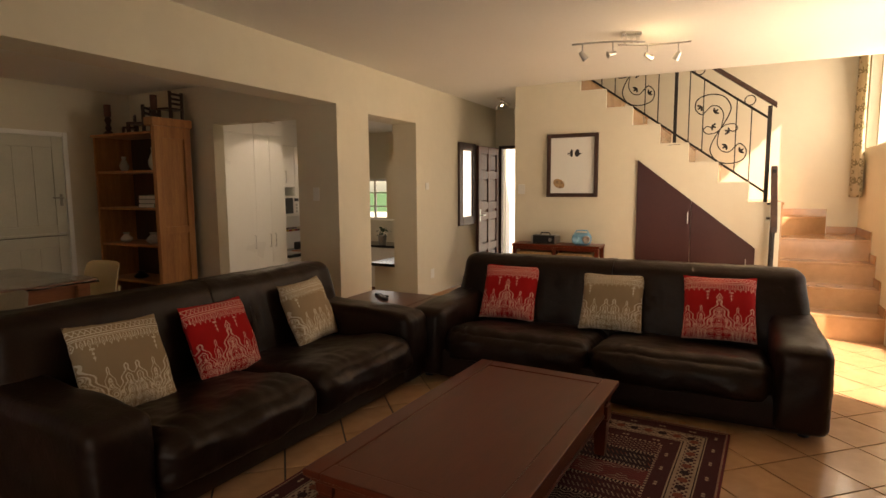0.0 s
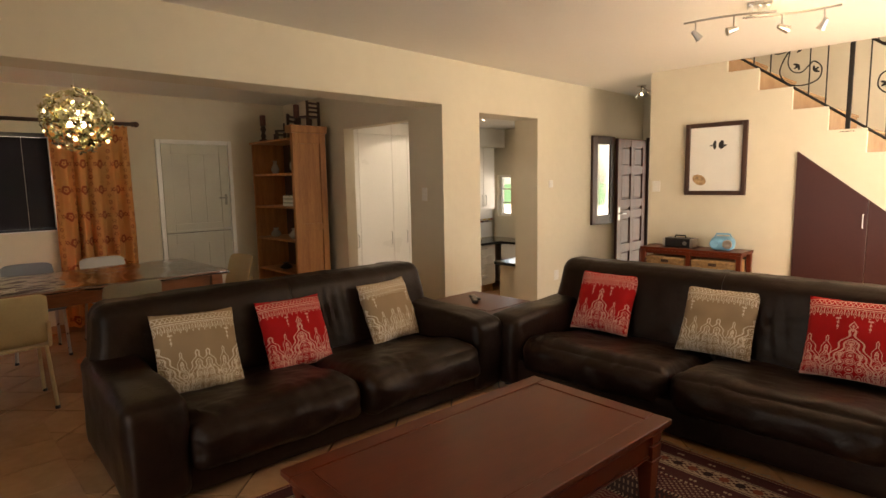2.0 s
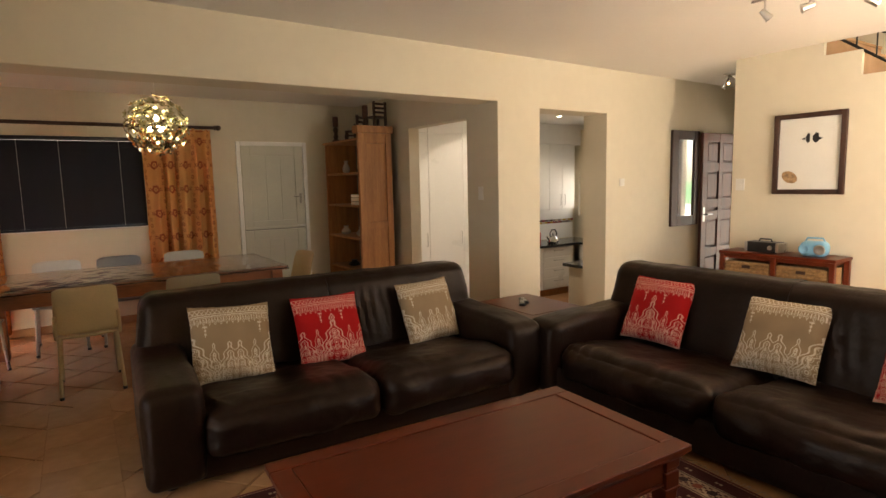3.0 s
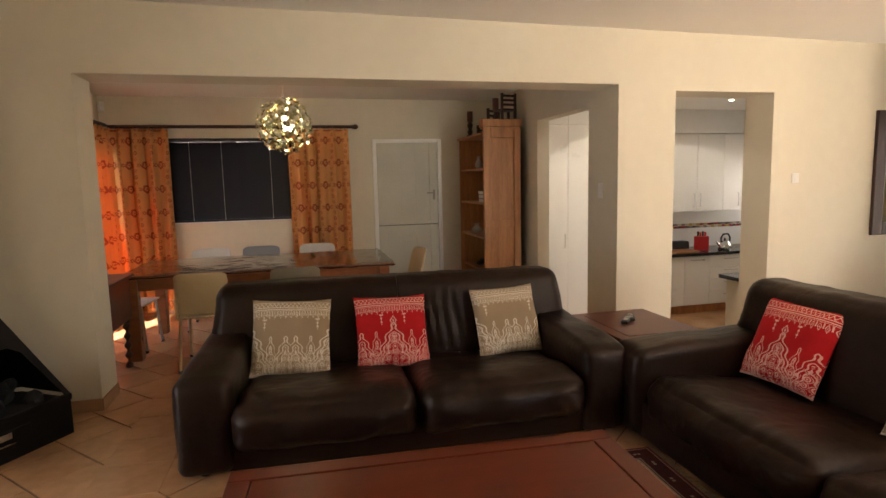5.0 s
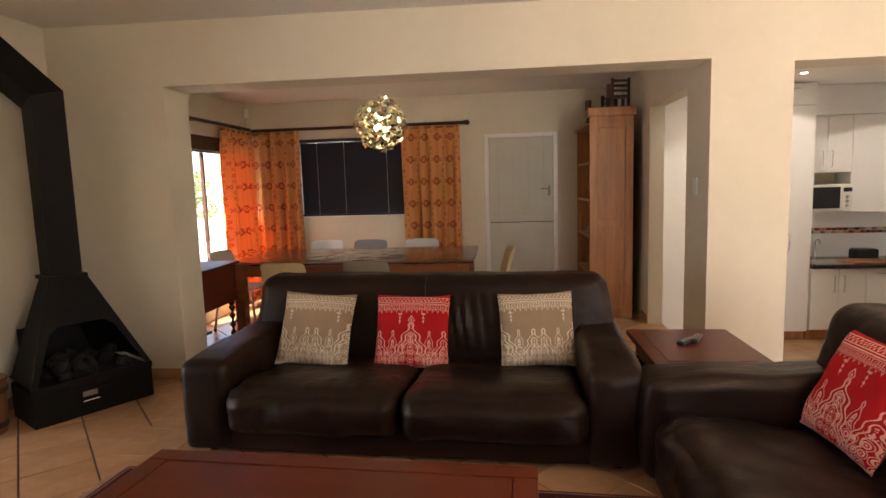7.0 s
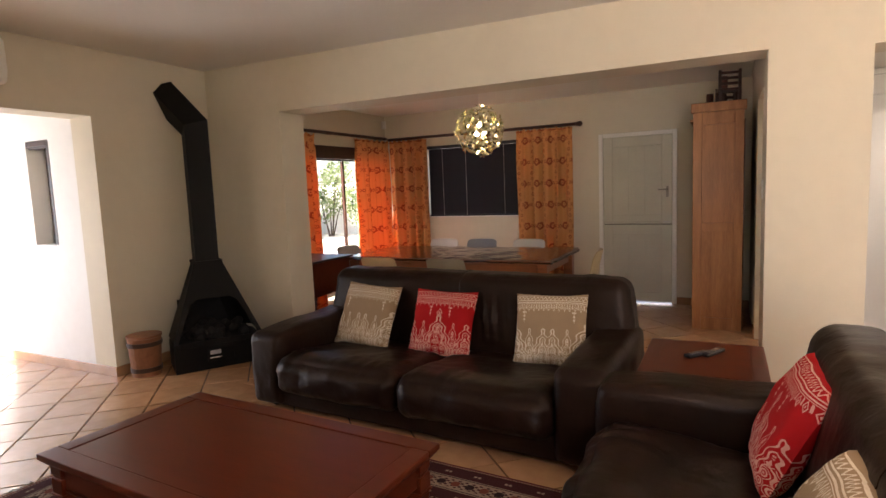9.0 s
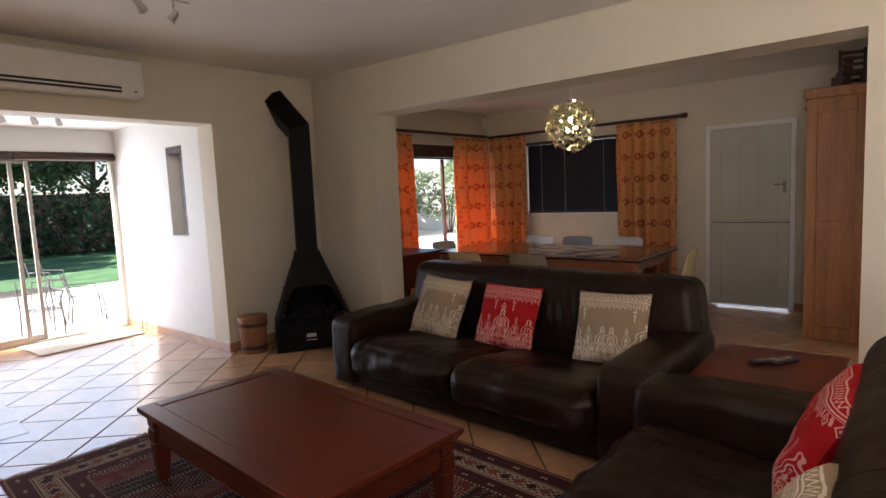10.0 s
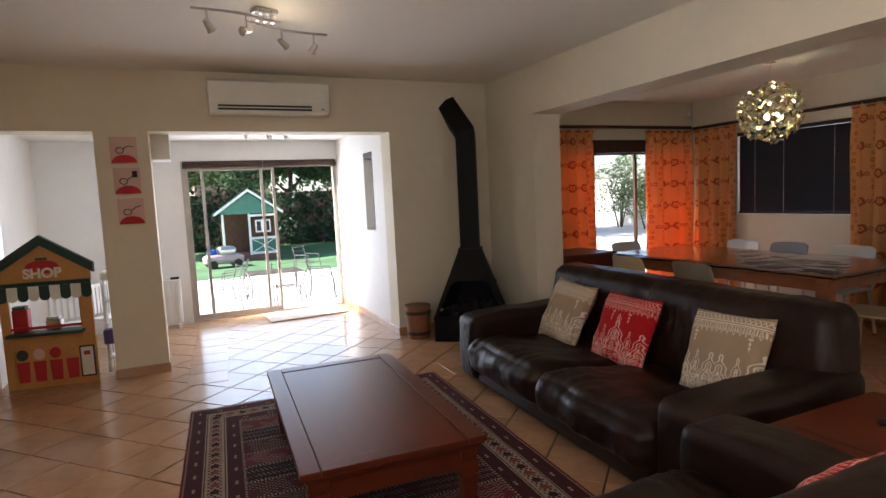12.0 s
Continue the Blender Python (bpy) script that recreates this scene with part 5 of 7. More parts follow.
# splashback mosaic
sp_ = thing("mosaic_border", "band of red, yellow and brown mosaic tiles on the splashback", "tiles")
cols = [mat("mosaic_" + n, c, 0.25, var=0.1, scale=30, bump=0.0) for n, c in (("red", (0.30, 0.03, 0.03)), ("cream", (0.6, 0.5, 0.36)), ("brown", (0.10, 0.05, 0.035)), ("yellow", (0.5, 0.33, 0.06)), ("grey", (0.25, 0.22, 0.2)))]
part("backing", box(-3.0995, -3.096, 6.84, 9.15, 0.47, 1.01), GLOSSW, sp_, "white tiled splashback")
shared = []
for c in cols:
    o = part("tile", box(-3.0955, -3.090, 0.002, 0.062, 0.001, 0.034, 0.001, 1), c, sp_)
    o.location = (0, 6.85 + len(shared) * 0.064, 0.745)
    shared.append(o)
for k in range(72):
    if k < 5:
        continue
    o = new("tile", shared[(k * 7 + k // 3) % 5].data)
    o.parent, o.location = sp_, (0, 6.85 + (k % 36) * 0.064, 0.745 + 0.036 * (k // 36))

mw = thing("microwave", "white microwave oven with dark glass door on a shelf", "microwave")
part("shelf", box(-3.09, -2.72, 6.84, 7.37, 1.015, 1.04, 0.003), GLOSSW, mw)
part("case", box(-3.05, -2.69, 6.88, 7.36, 1.0405, 1.34, 0.012), PLAST, mw)
part("door_glass", box(-2.6895, -2.682, 6.9, 7.22, 1.07, 1.31, 0.004), BLACKP, mw, "dark glass door")
part("control_panel", box(-2.6895, -2.684, 7.24, 7.35, 1.07, 1.31, 0.003), PLAST, mw)
part("display", box(-2.6835, -2.681, 7.25, 7.34, 1.255, 1.3), BLACKP, mw)
for k in range(3):
    part("dial", lathe([(0.018, 0), (0.016, 0.012), (0.003, 0.013)], 12), STEEL, mw).matrix_local = pose(-2.6835, 7.295, 1.1 + 0.05 * k, 0, 90, 0)

kb = thing("knife_block", "bright red knife block with handles on the worktop", "knife block", pose(-2.72, 7.87, 0.46))
REDPL = mat("red_plastic", (0.45, 0.012, 0.015), 0.35, var=0.06, scale=8, bump=0.0)
part("block", box(-0.05, 0.05, -0.09, 0.09, 0, 0.2, 0.008), REDPL, kb)
for k in range(4):
    part("knife_handle", box(-0.012, 0.012, -0.07 + 0.04 * k, -0.05 + 0.04 * k, 0.2005, 0.27 - 0.01 * (k % 2), 0.004), REDPL if k % 2 else BLACKP, kb)
br = thing("chopping_board", "pale wooden chopping board lying on the worktop", "board", pose(-2.66, 7.48, 0.46))
part("board", box(-0.13, 0.13, -0.22, 0.22, 0, 0.022, 0.006), PINE, br)
part("juice_groove", box(-0.11, 0.11, -0.2, 0.2, 0.0222, 0.0235, 0.0), OAK, br)
tn = thing("toaster", "small black toaster behind the chopping board", "toaster", pose(-2.86, 7.6, 0.46))
part("case", box(-0.08, 0.08, -0.13, 0.13, 0, 0.13, 0.03, 4), BLACKP, tn, smooth=True)
part("lever", box(-0.015, 0.015, 0.1305, 0.15, 0.06, 0.075, 0.003), STEEL, tn)
kt = thing("kettle", "shiny steel kettle with black arched handle", "kettle", pose(-2.62, 8.18, 0.46))
part("body", lathe([(0.085, 0), (0.095, 0.02), (0.09, 0.07), (0.06, 0.12), (0.03, 0.135), (0.004, 0.14)], 22), CHROME, kt, smooth=True)
part("spout", tube([(0.0, -0.075, 0.06), (0, -0.12, 0.1), (0, -0.14, 0.13)], [0.02, 0.016, 0.012], 10), CHROME, kt, smooth=True)
part("handle", tube([(0, 0.075, 0.09), (0, 0.085, 0.17), (0, 0.05, 0.225), (0, -0.03, 0.225), (0, -0.065, 0.17), (0, -0.06, 0.115)], 0.012, 8), BLACKP, kt, "black handle", smooth=True)
part("knob", lathe([(0.008, 0.14), (0.014, 0.15), (0.01, 0.165), (0.002, 0.168)], 12), BLACKP, kt)
tp = thing("tap", "chrome swan-neck kitchen tap", "tap", pose(-2.93, 7.1, 0.46))
part("spout", tube([(0, 0, 0), (0, 0, 0.2), (0.03, 0, 0.235), (0.09, 0, 0.235), (0.12, 0, 0.2)], 0.011, 8), CHROME, tp, smooth=True)
part("base", lathe([(0.025, 0), (0.022, 0.03), (0.012, 0.035)], 14), CHROME, tp)
sk = thing("sink", "stainless steel sink set in the worktop", "sink")
part("rim", box(-2.88, -2.5, 6.9, 7.3, 0.4605, 0.464, 0.001), STEEL, sk)
part("bowl", box(-2.84, -2.54, 6.94, 7.26, 0.4645, 0.467, 0.001), STEEL, sk)
window("window_3", "y", 9.3, -3.0, -1.7, 0.86, 1.62, GLOSSW, bars=(1.11, 1.36), mull=(-2.55, -2.15))
pl = thing("potted_plant", "small potted herb in a steel pot on the worktop", "plant", pose(-2.05, 8.75, 0.46))
part("pot", lathe([(0.06, 0), (0.08, 0.16), (0.07, 0.16), (0.055, 0.02)], 16), STEEL, pl)
LEAF = mat("herb_leaf", (0.05, 0.09, 0.03), 0.6, var=0.3, scale=20, bump=0.0)
for k in range(40):
    own = bmesh.new()
    bmesh.ops.create_circle(own, cap_ends=True, radius=0.022, segments=6)
    own.transform(Matrix.Translation((random.gauss(0, 0.045), random.gauss(0, 0.045), random.uniform(0.17, 0.3))) @ Euler((random.uniform(-1, 1), random.uniform(-1, 1), random.uniform(0, 6))).to_matrix().to_4x4())
    part("leaf", own, LEAF, pl)
# breakfast counter behind the arch, with a stool
bc = thing("breakfast_bar", "cream breakfast bar with black granite top in the kitchen", "counter")
part("top", box(-0.87, -0.335, 6.62, 7.3, 0.43, 0.47, 0.004), GRANITE, bc)
part("panel", box(-0.82, -0.335, 6.68, 7.25, KZ, 0.4295, 0.003), CREAM, bc)
sto = thing("bar_chair", "dark metal bar chair with rounded back at the bar", "chair", pose(-0.62, 7.6, KZ, 0, 0, 190))
part("seat", puff(-0.19, 0.19, -0.19, 0.19, 0.44, 0.49, 0.02, 0.01, 8), BLACKP, sto, smooth=True)
part("back_frame", tube([(-0.17, 0.17, 0.44), (-0.19, 0.2, 0.75), (-0.12, 0.22, 0.92), (0.12, 0.22, 0.92), (0.19, 0.2, 0.75), (0.17, 0.17, 0.44)], 0.014, 8), BLACKP, sto, smooth=True)
part("back_pad", puff(-0.15, 0.15, 0.195, 0.23, 0.62, 0.88, 0.015, 0, 8), BLACKP, sto, smooth=True)
for x in (-0.17, 0.17):
    for y in (-0.17, 0.17):
        part("leg", tube([(x, y, 0.44), (x * 1.15, y * 1.15, 0)], 0.012, 8), BLACKP, sto)
slab("hanging_cupboard_end", [(-0.56, -0.335, 6.6, 6.9, 1.06, 2.1)], CREAM)
for x, y in ((-1.9, 6.4), (-1.9, 7.6), (-1.3, 5.7)):
    dl = thing("downlight", "round recessed white ceiling downlight", "downlight", pose(x, y, 2.45), "downlights")
    part("ring", lathe([(0.05, -0.004), (0.045, -0.008), (0.032, -0.006), (0.032, -0.002)], 18), PLAST, dl)
    part("lens", lathe([(0.031, -0.004), (0.002, -0.005)], 18), BULB, dl)
    lamp("downlight_lamp", "SPOT", pose(x, y, 2.43), 4.0, (1.0, 0.92, 0.8), radius=0.04).data.spot_size = radians(130)
for x, a in ((-1.12, 8), (-0.72, -6)):
    kc = thing("kitchen_chair", "white painted wooden kitchen chair with slatted back", "chair", pose(x, 8.42, KZ, 0, 0, a), "kitchen chairs")
    part("seat", box(-0.2, 0.2, -0.2, 0.2, 0.43, 0.455, 0.008), GLOSSW, kc)
    for sx in (-0.18, 0.18):
        part("front_leg", box(sx - 0.018, sx + 0.018, 0.16, 0.195, 0, 0.4295, 0.003), GLOSSW, kc)
        part("rear_post", box(sx - 0.018, sx + 0.018, -0.22, -0.185, 0, 0.97, 0.003), GLOSSW, kc)
    for q in range(4):
        part("back_slat", box(-0.13 + 0.075 * q, -0.095 + 0.075 * q, -0.212, -0.194, 0.56, 0.86, 0.002), GLOSSW, kc)
    for z in (0.53, 0.8605):
        part("back_rail", box(-0.1615, 0.1615, -0.215, -0.19, z, z + (0.0295 if z < 0.6 else 0.1), 0.004), GLOSSW, kc)
slab("kitchen_step", [(-0.62, -0.33, 5.41, 6.40, -0.4, -0.2), (-1.7, -0.5, 5.04, 5.3, -0.4, -0.2)], TILE)

# ---- stairs ----
steps = thing("staircase", "terracotta tiled staircase turning up behind the wall", "stairs")
tagged(steps, kind="structure")
YB = 8.45


def step(poly, z, riser=True):
    part("riser", prism(poly, 0.0, z - 0.028, "z"), TILE, steps)
    part("tread", prism([(x, y) for x, y in poly], z - 0.0275, z, "z", bev=0.004), TILE, steps)


XL, XR = 3.87, 4.7
LOW = [0.235, 0.45, 0.665, 0.885, 1.09]
for k, y in enumerate((6.80, 7.08, 7.36)):
    step([(XL, y), (XR, y), (XR, y + 0.2795), (XL, y + 0.2795)], LOW[k])
step([(XL, 7.64), (XR, 7.64), (XR, YB), (4.40, YB), (XL, 7.9)], LOW[3])
step([(XL, 7.905), (4.395, YB), (XL, YB)], LOW[4])
for k, (x, z) in enumerate(NOSE):
    a, b = x, x + RUN - 0.001
    if k == 0:
        b = XL - 0.001
    if a < HALL + 0.13:
        a = HALL + 0.13
    if b > a:
        own = box(a, b, YS + 0.0455, YB, max(0.0, z - 0.9), z - 0.028)
        part("riser", own, TILE, steps)
        part("tread", box(a, b + 0.012, YS + 0.046, YB, z - 0.0275, z - 0.001, 0.004), TILE, steps)
for b in ((4.40, 4.7, LOW[3]), (XL, 4.395, LOW[4])):
    part("skirting", box(b[0], b[1], YB - 0.012, YB - 0.001, b[2], b[2] + 0.085, 0.002), TILE, steps)

# under-stair cupboard
uc = thing("under_stair_cupboard", "maroon painted under-stair cupboard doors with slanted top", "cupboard")
sl = lambda x: 1.752 - (x - 2.43) * (1.752 - 0.80) / (3.634 - 2.43)
for a, b in ((2.43, 3.00), (3.004, 3.634)):
    d = part("door", prism([(a, 0.02), (b, 0.02), (b, sl(b)), (a, sl(a))], YS - 0.022, YS - 0.003, "y", bev=0.003), MAROON, uc)
    hx = 2.972 if a < 2.5 else 3.55
    hz = 1.11 if a < 2.5 else 0.62
    part("handle", tube([(hx, YS - 0.022, hz - 0.06), (hx, YS - 0.045, hz - 0.06), (hx, YS - 0.045, hz + 0.06), (hx, YS - 0.022, hz + 0.06)], 0.005, 8), STEEL, d, "steel bar handle")

# railing
RY, SL = YS + 0.03, RISE / RUN
ra = thing("stair_railing", "black wrought iron stair railing with scrolls and wooden handrail", "railing")
zb = lambda x: 1.385 + (3.70 - x) * SL
zt = lambda x: 2.145 + (3.70 - x) * SL
part("newel_post", box(3.685, 3.725, RY - 0.02, RY + 0.02, 1.26, 2.27, 0.003), IRON, ra)
part("post", box(2.785, 2.82, RY - 0.0175, RY + 0.0175, 1.905, zt(2.82) + 0.08, 0.003), IRON, ra)
part("post_foot", box(2.74, 2.865, RY - 0.03, RY + 0.03, 1.9015, 1.915, 0.003), IRON, ra)
part("bottom_bar", tube([(3.69, RY, zb(3.69)), (1.3, RY, zb(1.3))], 0.013, 6), IRON, ra)
part("top_bar", tube([(3.69, RY, zt(3.69)), (1.3, RY, zt(1.3))], 0.013, 6), IRON, ra)
bm = prism([(3.765, 2.245), (3.765, 2.30), (1.3, 2.30 + 2.465 * SL), (1.3, 2.245 + 2.465 * SL)], RY - 0.035, RY + 0.035, "y", bev=0.008)
part("handrail", bm, DARKW, ra, "dark wooden handrail")
for x in (3.54, 3.40, 3.08, 2.94, 2.62, 2.48, 2.15, 2.0):
    part("baluster", tube([(x, RY, zb(x)), (x, RY, zt(x))], 0.0065, 6), IRON, ra)
for x in (3.52, 3.03, 2.60, 2.1):
    z = zt(x) + 0.065
    part("ring", tube([(x + 0.05 * math.cos(a * math.pi / 8), RY, z + 0.05 * math.sin(a * math.pi / 8)) for a in range(16)], 0.006, 6, close=True), IRON, ra)


def flowing(points, n=8):
    """A smooth line through a few points of the railing's plane."""
    p = [Vector((x, RY, z)) for x, z in points]
    p = [p[0] * 2 - p[1], *p, p[-1] * 2 - p[-2]]
    out = []
    for a, b, c, d in zip(p, p[1:], p[2:], p[3:]):
        for k in range(n):
            t = k / n
            out.append(0.5 * (2 * b + (c - a) * t + (2 * a - 5 * b + 4 * c - d) * t * t + (3 * b - a - 3 * c + d) * t ** 3))
    return out + [p[-2]]


# one half of the figure about its middle; the other half is its point mirror
SWEEP = [(0, 0), (0.07, 0.13), (0.09, 0.23), (0.03, 0.33), (-0.07, 0.365), (-0.17, 0.355), (-0.24, 0.31), (-0.25, 0.22), (-0.19, 0.16), (-0.14, 0.20)]
INNER = [(0.01, 0.02), (0.024, 0.15), (-0.02, 0.23), (-0.09, 0.245), (-0.14, 0.20)]
CURL = [(0, 0), (-0.05, -0.04), (-0.13, -0.046), (-0.164, 0.0), (-0.13, 0.03), (-0.09, 0.02)]
for ox in (0.0, -0.93):
    cx, cz = 3.253 + ox, 2.06 - ox * SL
    for k in (1, -1):
        for name, pts, r in (("sweep", SWEEP, 0.0068), ("inner_curl", INNER, 0.006), ("side_curl", CURL, 0.006)):
            part(name, tube(flowing([(cx + k * x, cz + k * z) for x, z in pts]), r, 6), IRON, ra, smooth=True)
        for lx, lz, tw in ((-0.19, 0.245, 2.5), (-0.066, 0.175, 5.6), (-0.086, 0.034, 0.4)):
            bm = bmesh.new()
            for q in range(3):
                own = bmesh.new()
                bmesh.ops.create_uvsphere(own, u_segments=8, v_segments=5, radius=1)
                own.transform(pose(cx + k * lx, RY, cz + k * lz) @ Matrix.Rotation(tw + (q - 1) * 0.95 + (0 if k > 0 else math.pi), 4, "Y") @ Matrix.Translation((0.024, 0, 0)) @ Matrix.Diagonal((0.026, 0.006, 0.011, 1)))
                join(bm, own)
            part("iron_leaf", bm, IRON, ra, smooth=True)
# lower railing along the bottom flight
RX = 3.77
for y, z0, z1 in ((7.15, 0.62, 1.62), (6.98, 0.2, 1.28), (6.84, 0.0, 1.05)):
    part("lower_post", box(RX - 0.015, RX + 0.015, y - 0.015, y + 0.015, 0.0, z1, 0.003), IRON, ra)
part("lower_handrail", prism([(7.19, 1.60), (7.19, 1.66), (6.76, 1.06), (6.76, 1.0)], RX - 0.03, RX + 0.03, "x", bev=0.006), DARKW, ra, "dark wooden handrail")
part("lower_bar", tube([(RX, 7.17, 0.9), (RX, 6.84, 0.35)], 0.01, 6), IRON, ra)
part("lower_scroll", tube([(RX, 7.0 + 0.12 * math.cos(a * 0.4) * (1 - a / 30), 0.8 + 0.25 * math.sin(a * 0.4) * (1 - a / 30)) for a in range(26)], 0.008, 6), IRON, ra)
for z in (1.27, 1.12):
    part("wall_fixing", tube([(3.72, YS - 0.03, z), (3.79, YS - 0.03, z)], 0.012, 8), IRON, ra)

# stair window and its curtain
part("side_skirting", box(4.688, 4.699, 7.64, 8.438, LOW[3], LOW[3] + 0.085, 0.002), TILE, steps)
for k, y in enumerate((6.80, 7.08, 7.36)):
    part("side_skirting", box(4.688, 4.699, y, y + 0.279, LOW[k], LOW[k] + 0.085, 0.002), TILE, steps)
window("window_4", "x", 4.82, 6.75, 8.28, 1.86, 3.3, GLOSSW, mull=(7.3,))
curtain("curtain", (4.645, 8.10), (4.60, 8.40), 1.32, 3.2, 4, FLORAL, "cream curtain with olive flower print at the stair window", 0.03, 9)
window("window_5", "x", 5.1, 4.6, 6.45, 0.4, 2.35, DARKW, mull=())
# the next one is an added window, out of view, around the playroom fill
window("unseen_window", "x", 4.9, -0.8, -0.33, 0.9, 2.1, GLOSSW)
window("window_7", "x", 1.0, -0.99, -0.64, 1.13, 2.06, DARKW)

# ---- hall ----
fd = thing("door_2", "", "")
tagged(fd, "dark brown panelled front door standing wide open", "door", kind="structure")
for b in ((0.06, 0.11), (0.85, 0.90)):
    part("door_frame", box(b[0], b[1], 8.93, 9.02, 0, 2.1, 0.005), DARKW, fd)
part("door_frame", box(0.1105, 0.8495, 8.93, 9.02, 2.05, 2.1, 0.005), DARKW, fd)
LX = 0.035
leaf = part("leaf", box(LX, LX + 0.012, 8.11, 8.92, 0.02, 2.06, 0.003), DOORW, fd)
for b in ((8.11, 8.215, 0.02, 2.06), (8.815, 8.92, 0.02, 2.06), (8.475, 8.555, 0.02, 2.06)):
    part("stile", box(LX + 0.0125, LX + 0.04, *b, 0.003), DOORW, leaf)
for z in (0.02, 0.50, 0.97, 1.12, 1.58, 1.95):
    for a, b in ((8.2155, 8.4745), (8.5555, 8.8145)):
        part("rail", box(LX + 0.0125, LX + 0.038, a, b, z, z + 0.11, 0.003), DOORW, leaf)
for za, zb_ in ((0.15, 0.48), (0.63, 0.95), (1.25, 1.56), (1.71, 1.93)):
    for a, b in ((8.235, 8.455), (8.575, 8.795)):
        part("raised_panel", box(LX + 0.0125, LX + 0.028, a, b, za, zb_, 0.010, 1), DOORW, leaf)
part("handle", tube([(LX + 0.04, 8.16, 1.04), (LX + 0.085, 8.16, 1.04), (LX + 0.085, 8.27, 1.04)], 0.009, 8), STEEL, leaf, "steel lever handle")
part("lock_plate", box(LX + 0.0405, LX + 0.044, 8.135, 8.18, 0.95, 1.13, 0.001), STEEL, leaf)

MIRR = mat("mirror_silver", (0.9, 0.9, 0.9), 0.02, metal=1.0, var=0.0, bump=0.0)
mi = thing("mirror", "tall mirror in a wide dark wood frame", "mirror")
part("glass", box(0.012, 0.018, 7.66, 7.99, 1.04, 1.97), MIRR, mi)
for b in ((7.54, 7.66, 0.92, 2.08), (7.99, 8.09, 0.92, 2.08)):
    part("frame_side", box(0.002, 0.035, *b, 0.006), DARKW, mi)
for b in ((0.92, 1.04), (1.97, 2.08)):
    part("frame_rail", box(0.002, 0.034, 7.6605, 7.9895, *b, 0.006), DARKW, mi)

hs = thing("ceiling_spotlight", "small chrome hall spotlight cluster with a lit bulb", "ceiling light", pose(0.52, 7.85, ceil_z(7.85)))
part("canopy", lathe([(0.06, -0.02), (0.06, -0.003), (0.02, -0.001)], 18), CHROME, hs)
for k, d in enumerate(((0.3, -0.6, -0.6), (-0.5, 0.2, -0.7), (0.6, 0.4, -0.5))):
    r = Vector(d).normalized()
    part("arm", tube([(0, 0, -0.02), r * 0.08 + Vector((0, 0, -0.02))], 0.006, 6), CHROME, hs)
    bm = lathe([(0.012, -0.02), (0.022, 0.0), (0.03, 0.045), (0.024, 0.045)], 14)
    bm.transform(Matrix.Translation(r * 0.1 + Vector((0, 0, -0.03))) @ r.to_track_quat("Z", "Y").to_matrix().to_4x4())
    part("spot_head", bm, CHROME, hs, smooth=True)
    bm = lathe([(0.005, 0.03), (0.023, 0.04), (0.004, 0.05)], 14)
    bm.transform(Matrix.Translation(r * 0.1 + Vector((0, 0, -0.03))) @ r.to_track_quat("Z", "Y").to_matrix().to_4x4())
    part("bulb", bm, BULB if k == 0 else DEADBULB, hs)

# art
ar = thing("framed_picture", "white picture of fish and shell in a dark frame", "picture")
PAPER = mat("white_art_paper", (0.72, 0.70, 0.64), 0.7, var=0.02, scale=3, bump=0.0)
SHELL = mat("shell_print", (0.45, 0.28, 0.14), 0.7, var=0.3, scale=30, bump=0.0)
x0, x1, z0, z1 = 1.378, 1.99, 1.335, 2.082
for b in ((x0, x0 + 0.045, z0, z1), (x1 - 0.045, x1, z0, z1), (x0 + 0.0455, x1 - 0.0455, z0, z0 + 0.045), (x0 + 0.0455, x1 - 0.0455, z1 - 0.045, z1)):
    part("frame_rail", box(b[0], b[1], YS - 0.04, YS - 0.002, b[2], b[3], 0.006), DARKW, ar)
part("paper", box(x0 + 0.045, x1 - 0.045, YS - 0.014, YS - 0.01, z0 + 0.045, z1 - 0.045), PAPER, ar)
fx, fz = 1.70, 1.85
for a, b in ((-0.045, -0.012), (0.012, 0.062)):
    pts = [(fx + a, fz - 0.02), (fx + (a + b) / 2, fz - 0.045), (fx + b, fz - 0.03), (fx + b, fz + 0.04), (fx + (a + b) / 2, fz + 0.05), (fx + a, fz + 0.015)]
    part("fish_stripe", prism(pts, YS - 0.0165, YS - 0.0145, "y"), INK, ar, "black printed stripe")
part("fish_nose", prism([(fx - 0.05, fz - 0.012), (fx - 0.05, fz + 0.01), (fx - 0.085, fz - 0.006)], YS - 0.0165, YS - 0.0145, "y"), INK, ar)
part("fish_tail", prism([(fx + 0.063, fz + 0.008), (fx + 0.063, fz - 0.02), (fx + 0.10, fz - 0.006)], YS - 0.0165, YS - 0.0145, "y"), INK, ar)
own = bmesh.new()
bmesh.ops.create_uvsphere(own, u_segments=20, v_segments=10, radius=1)
own.transform(pose(1.525, YS - 0.0145, 1.495, 0, 28, 0) @ Matrix.Diagonal((0.075, 0.004, 0.052, 1)))
part("shell", own, SHELL, ar, "brown printed shell", smooth=True)

